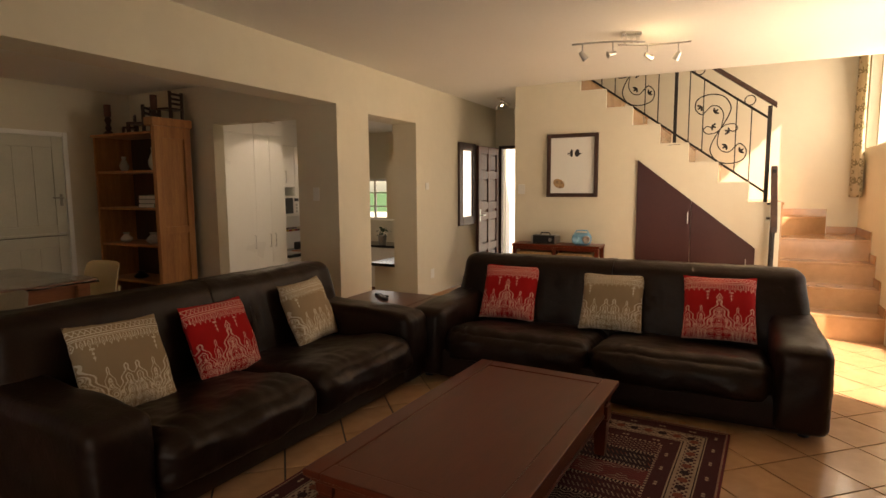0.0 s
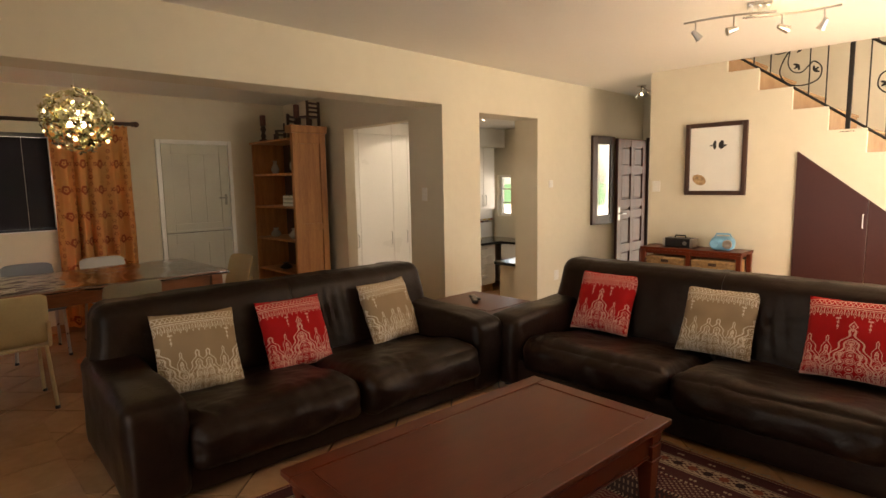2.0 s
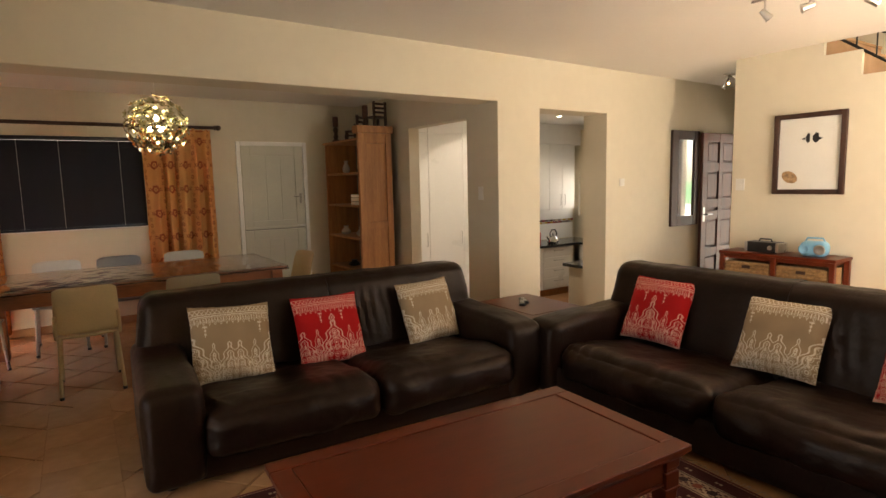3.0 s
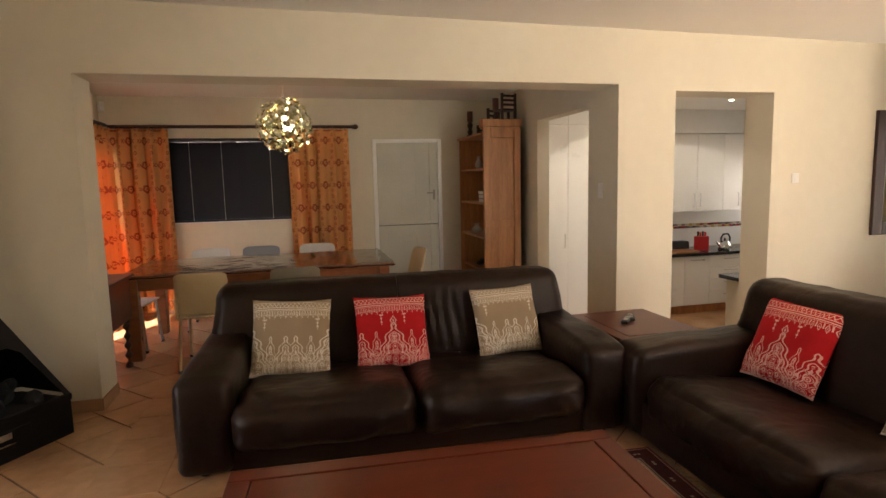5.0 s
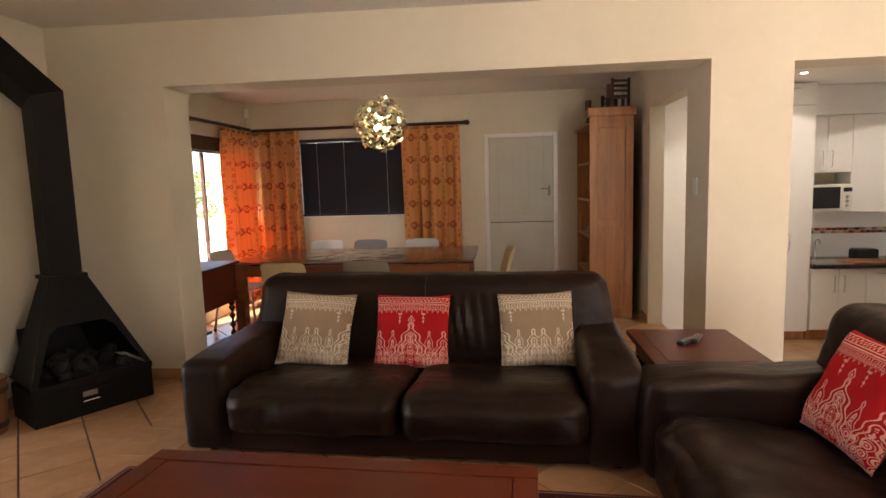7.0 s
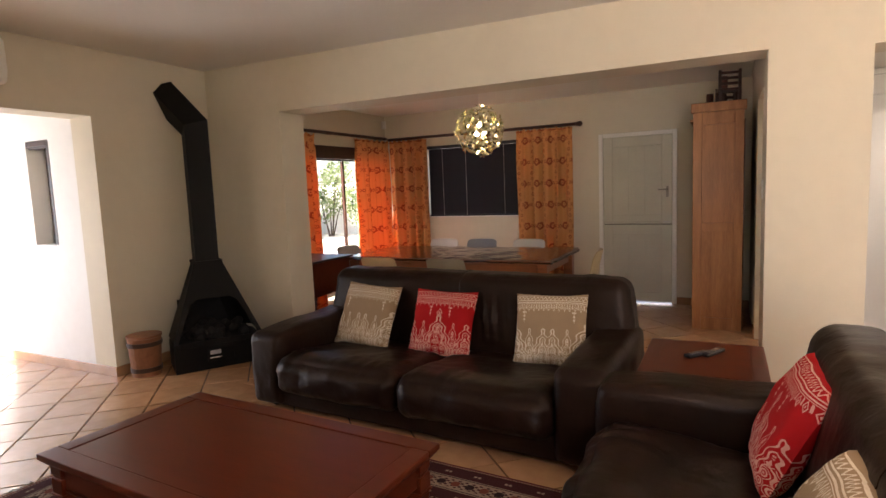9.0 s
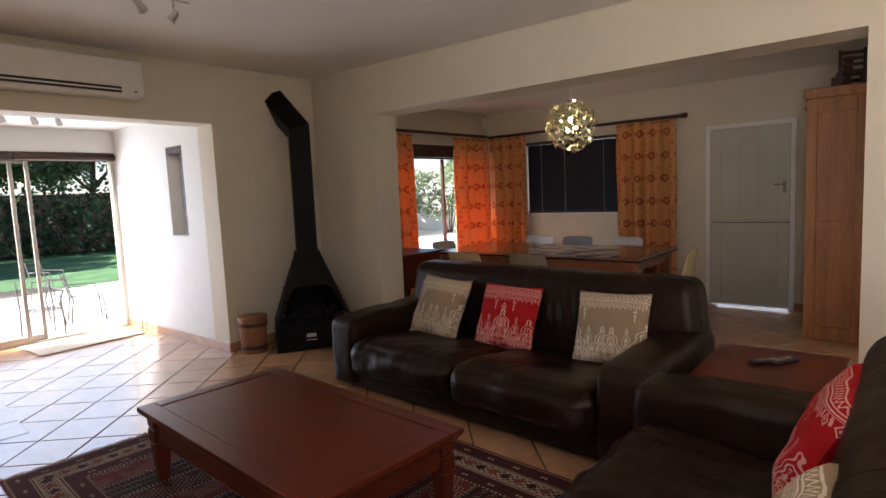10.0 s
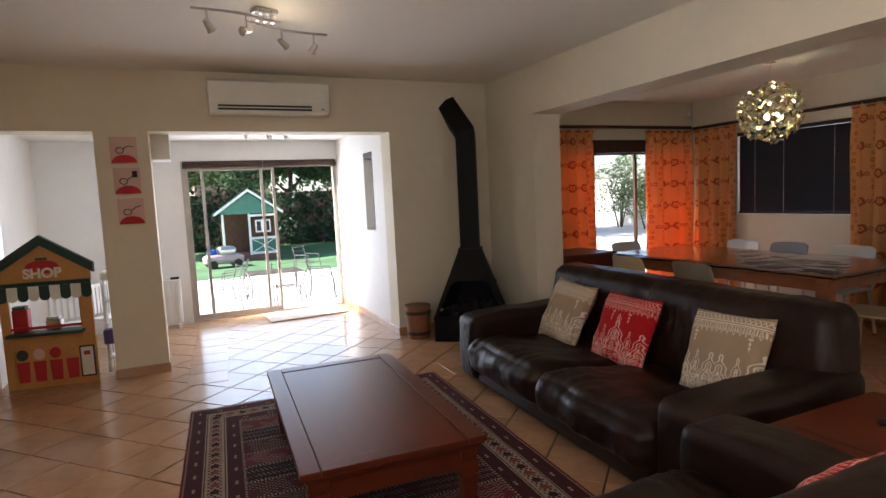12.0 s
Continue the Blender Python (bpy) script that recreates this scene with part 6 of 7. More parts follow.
# console with baskets, radio and boombox
co = thing("console_table", "dark red console table with woven basket drawers", "console table")
part("top", box(1.05, 2.09, 6.855, 7.195, 0.755, 0.785, 0.005), MAHOG, co)
for x in (1.08, 1.57, 2.06):
    for y in (6.88, 7.17):
        part("leg", box(x - 0.022, x + 0.022, y - 0.022, y + 0.022, 0, 0.7545, 0.003), MAHOG, co)
part("rail", box(1.1025, 2.0375, 6.87, 7.18, 0.715, 0.7545, 0.003), MAHOG, co)
part("lower_shelf", box(1.1025, 2.0375, 6.87, 7.18, 0.12, 0.14, 0.003), MAHOG, co)
WICK = mat("woven_wicker", (0.36, 0.21, 0.09), 0.75, var=0.25, scale=40, bump=0.8, bump_scale=110)
for a, b in ((1.115, 1.535), (1.605, 2.025)):
    for z in (0.15, 0.43):
        k = thing("basket", "woven wicker basket drawer in the console table", "basket", None, "baskets")
        part("body", box(a, b, 6.872, 7.17, z, z + 0.26, 0.012), WICK, k)
        for r in range(7):
            part("weave_band", tube([(a - 0.002, 6.868, z + 0.03 + 0.035 * r), (b + 0.002, 6.868, z + 0.03 + 0.035 * r)], 0.012, 6, flat=0.5), WICK, k)
        part("pull_slot", box((a + b) / 2 - 0.04, (a + b) / 2 + 0.04, 6.855, 6.862, z + 0.2, z + 0.23, 0.003), DARKW, k)
rd = thing("radio", "flat black radio with silver ends and carry handle", "radio", pose(1.42, 7.02, 0.785))
part("case", box(-0.15, 0.15, -0.08, 0.08, 0, 0.10, 0.012), BLACKP, rd)
for x in (-0.16, 0.13):
    part("side_trim", box(x, x + 0.03, -0.085, 0.085, 0.004, 0.098, 0.008), STEEL, rd)
part("carry_handle", tube([(-0.06, 0, 0.10), (-0.05, 0, 0.125), (0.05, 0, 0.125), (0.06, 0, 0.10)], 0.008, 6), BLACKP, rd)
part("dial", lathe([(0.022, 0), (0.02, 0.01), (0.002, 0.011)], 14), STEEL, rd).matrix_local = pose(0.08, -0.081, 0.05, 90, 0, 0)
BLUE = mat("light_blue_plastic", (0.16, 0.36, 0.50), 0.35, var=0.05, scale=6, bump=0.0)
bo = thing("boombox", "small rounded light blue boombox with speaker", "boombox", pose(1.86, 7.0, 0.785, 0, 0, 8))
part("case", puff(-0.11, 0.11, -0.085, 0.085, 0, 0.14, 0.055, 0.0, 10), BLUE, bo, smooth=True)
for x in (-0.06, 0.06):
    part("speaker", lathe([(0.042, 0), (0.046, 0.008), (0.036, 0.012), (0.01, 0.004)], 18), BLUE if x < 0 else STEEL, bo, "round speaker").matrix_local = pose(x, -0.083, 0.07, 90, 0, 0)
part("carry_handle", tube([(-0.08, 0.01, 0.125), (-0.06, 0.01, 0.165), (0.06, 0.01, 0.165), (0.08, 0.01, 0.125)], 0.009, 8), BLUE, bo, smooth=True)

# ---- patio room ----
ALU = mat("bronze_aluminium", (0.45, 0.41, 0.35), 0.4, metal=0.3, var=0.05, scale=10, bump=0.0)
sd = thing("sliding_door", "", "")
tagged(sd, "glazed aluminium sliding patio door, standing partly open", "door", kind="structure")
part("track", box(1.2, 3.22, -2.42, -2.32, -0.01, 0.018, 0.003), ALU, sd)
part("head_frame", box(1.2, 3.22, -2.42, -2.32, 2.05, 2.1, 0.003), ALU, sd)
for x in (1.2, 3.18):
    part("jamb", box(x, x + 0.04, -2.42, -2.32, 0.0185, 2.0495, 0.003), ALU, sd)
for a, b, y in ((2.21, 3.18, -2.35), (2.05, 2.99, -2.39)):
    lf = part("door_leaf", box(a, a + 0.038, y - 0.018, y + 0.018, 0.0185, 2.0495, 0.003), ALU, sd)
    part("stile", box(b - 0.038, b, y - 0.018, y + 0.018, 0.0185, 2.0495, 0.003), ALU, lf)
    for z in (0.0185, 1.98):
        part("rail", box(a + 0.0385, b - 0.0385, y - 0.016, y + 0.016, z, z + 0.065, 0.003), ALU, lf)
    part("pane", box(a + 0.038, b - 0.038, y - 0.003, y + 0.003, 0.08, 1.98), GLASS, lf).visible_shadow = False
for a, b in ((2.215, 3.2), (1.21, 2.205)):
    rb = thing("bamboo_blind", "dark rolled up slatted blind above the patio door", "blind", None, "patio blinds")
    part("head_rail", box(a, b, -2.297, -2.262, 2.07, 2.10, 0.003), DARKW, rb)
    part("roll", tube([(a, -2.26, 2.04), (b, -2.26, 2.04)], 0.036, 14), DARKW, rb, smooth=True)
    for k in range(3):
        part("hanging_slat", box(a, b, -2.293, -2.286, 2.045 - 0.022 * k, 2.063 - 0.022 * k, 0.002), DARKW, rb)
MATC = mat("doormat_cloth", (0.42, 0.34, 0.25), 0.95, var=0.12, scale=20, bump=0.5, bump_scale=160)
mt = part("doormat", box(1.32, 2.35, -2.27, -1.62, 0.004, 0.016, 0.004), MATC)
mt.matrix_world = Matrix.Translation((1.83, -1.95, 0)) @ Matrix.Rotation(radians(3), 4, "Z") @ Matrix.Translation((-1.83, 1.95, 0))
tagged(mt, "thin beige doormat at the patio door", "doormat")
for x in (2.05, 2.25, 2.5):
    ps = thing("ceiling_spotlight", "small white ceiling spotlight in the patio room", "ceiling light", pose(x, -1.3, 2.36), "patio spotlights")
    part("base", lathe([(0.03, -0.012), (0.03, 0), (0.005, 0)], 12), PLAST, ps)
    bm = lathe([(0.014, 0), (0.026, 0.02), (0.03, 0.07), (0.022, 0.07)], 12)
    bm.transform(pose(0, 0, -0.02, 160, 25, 0))
    part("spot_head", bm, PLAST, ps, smooth=True)
he = thing("panel_heater", "small white panel heater on feet by the wall", "heater")
part("panel", box(3.34, 3.58, -2.12, -2.04, 0.06, 0.62, 0.012), GLOSSW, he)
for k in range(4):
    part("fin", box(3.36 + 0.055 * k, 3.395 + 0.055 * k, -2.0395, -2.032, 0.1, 0.58, 0.004), GLOSSW, he)
for x in (3.37, 3.53):
    part("foot", box(x, x + 0.03, -2.17, -1.99, 0.0, 0.0595, 0.004), PLAST, he)
part("control_box", box(3.35, 3.45, -2.11, -2.05, 0.6205, 0.65, 0.005), BLACKP, he)
cas = thing("casement", "open dark framed casement leaf in the small window", "window", None)
part("sash_frame", box(1.10, 1.13, -0.70, -0.66, 1.15, 2.05, 0.003), DARKW, cas)
part("sash_head", box(1.06, 1.17, -0.98, -0.65, 1.99, 2.055, 0.004), DARKW, cas)
part("sash_edge", box(1.165, 1.187, -0.675, -0.641, 1.135, 2.055, 0.003), DARKW, cas)
part("sash_top", box(1.165, 1.187, -0.985, -0.6755, 2.01, 2.055, 0.003), DARKW, cas)
part("stay_handle", tube([(1.13, -0.68, 1.55), (1.16, -0.68, 1.55), (1.165, -0.7, 1.48)], 0.006, 6), STEEL, cas)

# ---- play shop ----
WOODT = mat("play_shop_orange", (0.50, 0.24, 0.06), 0.55, var=0.08, scale=5, bump=0.05, bump_scale=40)
GREEND = mat("play_shop_green", (0.015, 0.05, 0.035), 0.55, var=0.1, scale=6, bump=0.0)
SHOPW = mat("play_shop_white", (0.72, 0.69, 0.62), 0.6, var=0.04, scale=6, bump=0.0)
sh = thing("play_shop", "wooden toy shop front with green roof and striped awning", "toy shop", pose(4.375, -0.10, 0, 0, 0, -9))
# local x along the front, +y towards the room
part("left_post", box(0.28, 0.35, -0.012, 0.012, 0.0, 0.92, 0.003), WOODT, sh)
part("right_post", box(-0.35, -0.25, -0.012, 0.012, 0.0, 0.92, 0.003), WOODT, sh)
part("front_panel", box(-0.2495, 0.2795, -0.01, 0.01, 0.0, 0.46, 0.003), WOODT, sh)
part("gable", prism([(-0.36, 0.92), (0.36, 0.92), (0.36, 1.0), (0.0, 1.24), (-0.36, 1.0)], -0.01, 0.01, "y"), WOODT, sh)
for s in (-1, 1):
    part("roof_board", prism([(0, 1.33), (0, 1.245), (s * 0.39, 0.985), (s * 0.39, 1.07)], -0.02, 0.16 * 0.2, "y"), GREEND, sh, "dark green roof board")
part("awning_rail", box(-0.36, 0.36, 0.0105, 0.03, 0.895, 0.93, 0.003), GREEND, sh)
for k in range(9):
    a = -0.36 + k * 0.08
    pts = [(a, 0.893), (a + 0.079, 0.893)] + [(a + 0.0395 + 0.0395 * math.cos(q * math.pi / 6), 0.80 - 0.035 * math.sin(q * math.pi / 6)) for q in range(7)]
    part("awning_scallop", prism(pts, 0.012 + 0.002 * (k % 2), 0.02 + 0.002 * (k % 2), "y"), GREEND if k % 2 == 0 else SHOPW, sh)
part("counter", box(-0.28, 0.30, -0.1, 0.09, 0.47, 0.495, 0.004), GREEND, sh)
part("counter_lip", box(-0.26, 0.28, 0.0105, 0.018, 0.52, 0.545, 0.002), REDPL, sh, "red shelf edge")
for k in range(4):
    x = 0.22 - 0.125 * k
    part("painted_pot", prism([(x - 0.04, 0.06), (x + 0.04, 0.06), (x + 0.05, 0.24), (x - 0.05, 0.24)], 0.0105, 0.014, "y"), REDP, sh, "painted red flower pot")
    own = bmesh.new()
    bmesh.ops.create_uvsphere(own, u_segments=12, v_segments=6, radius=1)
    own.transform(pose(x, 0.0115, 0.30) @ Matrix.Diagonal((0.045, 0.003, 0.05, 1)))
    part("painted_plant", own, (GREEND, CANV, REDP, WOODT)[k], sh, "painted plant")
bd = part("menu_board", box(-0.335, -0.215, 0.0125, 0.018, 0.06, 0.34, 0.002), INK, sh, "black framed menu board")
part("menu_paper", box(-0.322, -0.228, 0.0185, 0.02, 0.075, 0.325), SHOPW, bd)
part("menu_mark", box(-0.30, -0.25, 0.0205, 0.0215, 0.255, 0.29), REDP, bd)
own = bmesh.new()
bmesh.ops.create_uvsphere(own, u_segments=20, v_segments=8, radius=1)
own.transform(pose(0.0, 0.012, 1.055) @ Matrix.Diagonal((0.13, 0.004, 0.06, 1)))
sg = part("shop_sign", own, REDP, sh, "red oval sign", smooth=True)
part("sign_bar", box(-0.045, 0.045, 0.012, 0.017, 1.115, 1.135, 0.002), GREEND, sg)
tx = bpy.data.curves.new("shop_word", "FONT")
tx.body, tx.size, tx.align_x, tx.extrude, tx.offset = "SHOP", 0.115, "CENTER", 0.003, 0.004
tmp = bpy.data.objects.new("shop_word", tx)
word = bpy.data.meshes.new_from_object(tmp)
bpy.data.objects.remove(tmp)
wo = new("shop_word", word)
word.materials.append(SHOPW)
wo.parent, wo.matrix_local = sh, pose(0.0, 0.02, 0.965, 90, 0, 180)
for k in range(2):
    tr = thing("toy_crate", "red toy till with green leaf shapes behind the counter", "toy", sh.matrix_world @ pose(0.22, -0.06, 0.495)) if k == 0 else thing("toy_basket", "grey toy basket on the play shop counter", "toy", sh.matrix_world @ pose(-0.03, -0.05, 0.495))
    part("body", box(-0.06, 0.06, -0.04, 0.04, 0, 0.2 if k == 0 else 0.09, 0.01), REDPL if k == 0 else STEEL, tr)
    part("top_trim", box(-0.05, 0.05, -0.03, 0.045, 0.2005 if k == 0 else 0.0905, 0.23 if k == 0 else 0.12, 0.008), LEAF if k == 0 else STEEL, tr)
KIDC = thing("toy_shelf", "tall white toy rack with purple bin beside the shop", "toy rack", pose(3.93, -0.42, 0))
for x in (-0.05, 0.05):
    part("upright", box(x - 0.01, x + 0.01, -0.1, 0.1, 0, 0.86, 0.004), GLOSSW, KIDC)
for z in (0.12, 0.4, 0.66):
    part("shelf", box(-0.0395, 0.0395, -0.1, 0.1, z, z + 0.015, 0.002), GLOSSW, KIDC)
part("bin", box(-0.065, 0.065, 0.1005, 0.2, 0.28, 0.42, 0.015), mat("purple_plastic", (0.09, 0.05, 0.16), 0.4, bump=0.0), KIDC, "purple bin")
part("top_box", box(-0.06, 0.06, -0.09, 0.09, 0.8605, 0.95, 0.02), PLAST, KIDC)

# white chairs behind the play shop
for k, (x, y) in enumerate(((4.35, -1.0), (4.0, -1.25))):
    wc = thing("slatted_chair", "small white slatted wooden chair in the playroom", "chair", pose(x, y, 0, 0, 0, 20 + 40 * k), "playroom chairs")
    part("seat", box(-0.16, 0.16, -0.16, 0.16, 0.36, 0.385, 0.006), GLOSSW, wc)
    for sx in (-0.14, 0.14):
        part("front_leg", box(sx - 0.015, sx + 0.015, 0.125, 0.155, 0, 0.3595, 0.003), GLOSSW, wc)
        part("rear_post", box(sx - 0.015, sx + 0.015, -0.175, -0.145, 0, 0.74, 0.003), GLOSSW, wc)
    for q in range(4):
        part("back_slat", box(-0.1 + 0.055 * q, -0.065 + 0.055 * q, -0.168, -0.152, 0.42, 0.70, 0.002), GLOSSW, wc)
    part("top_rail", box(-0.1245, 0.1245, -0.17, -0.15, 0.7005, 0.74, 0.004), GLOSSW, wc)

# ---- garden ----
GRASS = mat("lawn_grass", (0.06, 0.15, 0.05), 0.9, var=0.3, scale=1.5, bump=0.5, bump_scale=60)
PAVE = mat("pale_paving", (0.74, 0.70, 0.64), 0.8, var=0.1, scale=2, bump=0.2, bump_scale=30)
FOL = mat("hedge_leaf", (0.11, 0.18, 0.09), 0.55, var=0.5, scale=3, bump=0.0)
FOL2 = mat("light_tree_leaf", (0.24, 0.31, 0.13), 0.55, var=0.4, scale=3, bump=0.0)
for m in (FOL, FOL2):  # thin leaves let light through
    ln, ll = m.node_tree.nodes, m.node_tree.links.new
    tr, mx = ln.new("ShaderNodeBsdfTranslucent"), ln.new("ShaderNodeMixShader")
    ll(ln["Principled BSDF"].inputs["Base Color"].links[0].from_socket, tr.inputs[0])
    ll(ln["Principled BSDF"].outputs[0], mx.inputs[1]), ll(tr.outputs[0], mx.inputs[2])
    mx.inputs[0].default_value = 0.55
    ll(mx.outputs[0], ln["Material Output"].inputs[0])
BARK = mat("tree_bark", (0.10, 0.07, 0.05), 0.9, var=0.3, scale=8, bump=0.6, bump_scale=30)
BRICKF = mat("far_brick_render", (0.40, 0.22, 0.17), 0.85, var=0.12, scale=2, bump=0.1, bump_scale=20)
slab("ground", [(-200, 200, -200, 200, -0.75, -0.65)], GRASS)
slab("lawn", [(-6, 40, -60, -7.9, -0.6, -0.13)], GRASS)
slab("paving", [(-40, -6.005, -60, -7.9, -0.6, -0.12), (-20, 25, -7.895, -2.46, -0.6, -0.12), (-20, -3.36, -2.455, 30, -0.6, -0.1), (5.22, 25, -2.455, 30, -0.6, -0.1), (-3.35, 5.2, 9.41, 30, -0.6, -0.05)], PAVE)


def leaves(name, boxes, n, size, material, label, category):
    """A mass of separate leaves filling ellipsoids (cx, cy, cz, rx, ry, rz)."""
    rng = np.random.default_rng(len(name) + n)
    verts, faces = [], []
    for cx, cy, cz, rx, ry, rz in boxes:
        d = rng.normal(size=(n, 3))
        d /= np.linalg.norm(d, axis=1)[:, None]
        r = rng.uniform(0.35, 1.05, n) ** 0.5
        lump = 1 + 0.25 * np.sin(d[:, 0] * 5 + cx) * np.cos(d[:, 2] * 6 + cy)
        p = d * (r * lump)[:, None] * (rx, ry, rz) + (cx, cy, cz)
        u, w = rng.normal(size=(n, 3)), rng.normal(size=(n, 3))
        u /= np.linalg.norm(u, axis=1)[:, None]
        w -= (w * u).sum(1)[:, None] * u
        w /= np.linalg.norm(w, axis=1)[:, None]
        s = size * rng.uniform(0.6, 1.3, n)[:, None]
        k = len(verts)
        quad = np.stack([p - u * s, p + w * s * 0.5, p + u * s, p - w * s * 0.5], 1).reshape(-1, 3)
        verts += quad.tolist()
        faces += [[k + 4 * i, k + 4 * i + 1, k + 4 * i + 2, k + 4 * i + 3] for i in range(n)]
    me = bpy.data.meshes.new(name)
    me.from_pydata(verts, [], faces)
    me.materials.append(material)
    return new(name, me)


def tree(x, y, h, spread, material, label, n=900):
    t = thing("tree", label, "tree", None, "garden trees")
    part("trunk", tube([(x, y, -0.3), (x + 0.1, y, h * 0.3), (x - 0.05, y + 0.1, h * 0.6), (x, y, h * 0.85)], [0.04 * h * 0.6, 0.03 * h * 0.6, 0.02 * h * 0.6, 0.03], 10), BARK, t, smooth=True)
    blobs = []
    for k in range(8):
        a = k * 2.4
        e = Vector((x + spread * 0.6 * math.cos(a), y + spread * 0.6 * math.sin(a), h * (0.5 + 0.06 * k)))
        part("limb", tube([(x, y, h * (0.3 + 0.05 * k)), (x + (e.x - x) * 0.5, y + (e.y - y) * 0.5, e.z * 0.9), e], [0.08, 0.05, 0.02], 6), BARK, t)
        blobs.append((e.x, e.y, e.z, spread * 0.5, spread * 0.5, h * 0.16))
    c = leaves("crown", blobs, int(n * 1.8), 0.12, material, "", "")
    c.parent = t
    return t


tree(-1.2, -19.8, 6.0, 3.0, FOL, "dense dark green garden tree behind the lawn", 1200)
tree(-4.5, -19.6, 6.5, 3.2, FOL, "dense dark green garden tree behind the lawn", 1200)
tree(3.9, -16, 5.5, 2.6, FOL2, "light green garden tree beside the play house", 1000)
tree(-8.0, -13, 6.0, 3.0, FOL2, "light green garden tree on the sunny lawn", 1000)


def shrub(x, y, h, label):
    """A loose bush of several thin stems with leaves down to the ground."""
    t = thing("shrub", label, "shrub", None, "garden shrubs")
    blobs = []
    for k in range(6):
        a = k * 1.9
        e = Vector((x + 0.55 * math.cos(a), y + 0.55 * math.sin(a), h * (0.35 + 0.11 * k)))
        part("stem", tube([(x + 0.08 * math.cos(a), y + 0.08 * math.sin(a), -0.11), (x + 0.3 * math.cos(a), y + 0.3 * math.sin(a), e.z * 0.6), e], [0.03, 0.02, 0.01], 6), BARK, t)
        blobs.append((e.x, e.y, e.z, 0.6, 0.6, h * 0.2))
    leaves("foliage", blobs, 420, 0.06, FOL2, "", "").parent = t


for x, y, h in ((-12.9, -8.6, 2.6), (-12.6, -10.4, 2.2), (-13.1, -12.4, 2.8), (-12.8, -6.6, 2.0)):
    shrub(x, y, h, "pale green loose shrub before the added bright wall")
# added wall; its white stands in for the glare outside the dining window
slab("added_bright_wall", [(-14.2, -14.0, -18.59, 12, -0.6, 1.9)], WHITE)
hd = leaves("hedge", [(x, -17.5 + 0.6 * math.sin(x), 0.9, 1.4, 0.8, 1.6) for x in range(-12, 12, 1)], 700, 0.11, FOL, "", "")
tagged(hd, "dark green clipped garden hedge", "hedge", kind="stuff")
wl = slab("garden_wall", [(-20, 20, -18.8, -18.6, -0.6, 2.0)], BRICKF)
hb = thing("house", "tall pinkish brick neighbouring house beyond the hedge", "house", pose(0.3, -33, 0))
part("wall", box(-2.2, 2.2, -4, 0, -0.6, 7.0), BRICKF, hb)
part("roof", prism([(-2.6, 7.0), (2.6, 7.0), (0, 9.0)], -4.4, 0.4, "y"), mat("roof_tile", (0.25, 0.12, 0.09), 0.8, bump=0.2), hb)
wi = part("window", box(-0.6, 0.6, 0.001, 0.03, 3.6, 5.0), BLACKP, hb)
part("sill", box(-0.7, 0.7, 0.0, 0.08, 3.5, 3.595), PLAST, wi)

# play house
WOODB = mat("weathered_brown_board", (0.16, 0.085, 0.05), 0.8, var=0.2, scale=6, bump=0.3, bump_scale=30)
GREENR = mat("green_roof_paint", (0.06, 0.20, 0.14), 0.6, var=0.1, scale=4, bump=0.1, bump_scale=30)
PAINTW = mat("white_outdoor_paint", (0.75, 0.75, 0.72), 0.6, var=0.05, scale=4, bump=0.05)
ph = thing("play_house", "small garden play house with green gable and white braces", "play house", pose(1.47, -12.0, -0.13) @ Matrix.Diagonal((0.8, 1, 1, 1)))
part("deck", box(-1.0, 1.0, -1.4, 0.05, 0.0, 0.16, 0.01), WOODB, ph)
part("back_wall", box(-0.95, 0.95, -1.4, -1.35, 0.1605, 1.4), WOODB, ph)
for x in (-0.95, 0.0, 0.93):
    part("post", box(x - 0.04, x + 0.04, -0.06, 0.02, 0.1605, 1.4, 0.006), PAINTW, ph)
part("side_wall", box(-0.97, -0.93, -1.3495, -0.07, 0.1605, 1.4), WOODB, ph)
part("gable", prism([(-1.08, 1.4), (1.08, 1.4), (0, 2.02)], -0.02, 0.03, "y"), GREENR, ph, "green gable")
for s in (-1, 1):
    part("roof", prism([(0, 2.10), (0, 2.04), (s * 1.2, 1.36), (s * 1.2, 1.42)], -1.5, 0.12, "y"), GREENR, ph)
    part("barge_board", prism([(0, 2.13), (0, 2.05), (s * 1.22, 1.36), (s * 1.22, 1.44)], 0.125, 0.15, "y"), PAINTW, ph)
part("front_wall", box(-0.909, -0.041, -0.05, -0.02, 0.1605, 0.62), GREENR, ph)
for z in (0.62, 0.17, 1.3):
    part("rail", box(-0.909, -0.041, -0.018, 0.02, z, z + 0.07, 0.005), PAINTW, ph)
for s in (-1, 1):
    part("brace", prism([(-0.475 - s * 0.42, 0.245), (-0.475 - s * 0.36, 0.245), (-0.475 + s * 0.42, 0.615), (-0.475 + s * 0.36, 0.615)], -0.017, 0.015, "y"), PAINTW, ph)
win = part("window", box(-0.75, -0.2, -0.02, 0.02, 0.82, 1.2, 0.004), PAINTW, ph)
part("window_pane", box(-0.7, -0.25, 0.0205, 0.028, 0.87, 1.15), BLACKP, win)
part("curtain", box(-0.5, -0.4, 0.0285, 0.034, 0.87, 1.15), PAINTW, win)
tc_ = thing("ride_on_car", "faded pink and grey toy ride-on car on grass", "toy car", pose(2.35, -10.6, -0.13, 0, 0, 100))
PINKP = mat("faded_pink_plastic", (0.45, 0.33, 0.33), 0.5, bump=0.0)
part("body", puff(-0.25, 0.25, -0.5, 0.5, 0.1, 0.34, 0.08, 0.03, 8), PINKP, tc_, smooth=True)
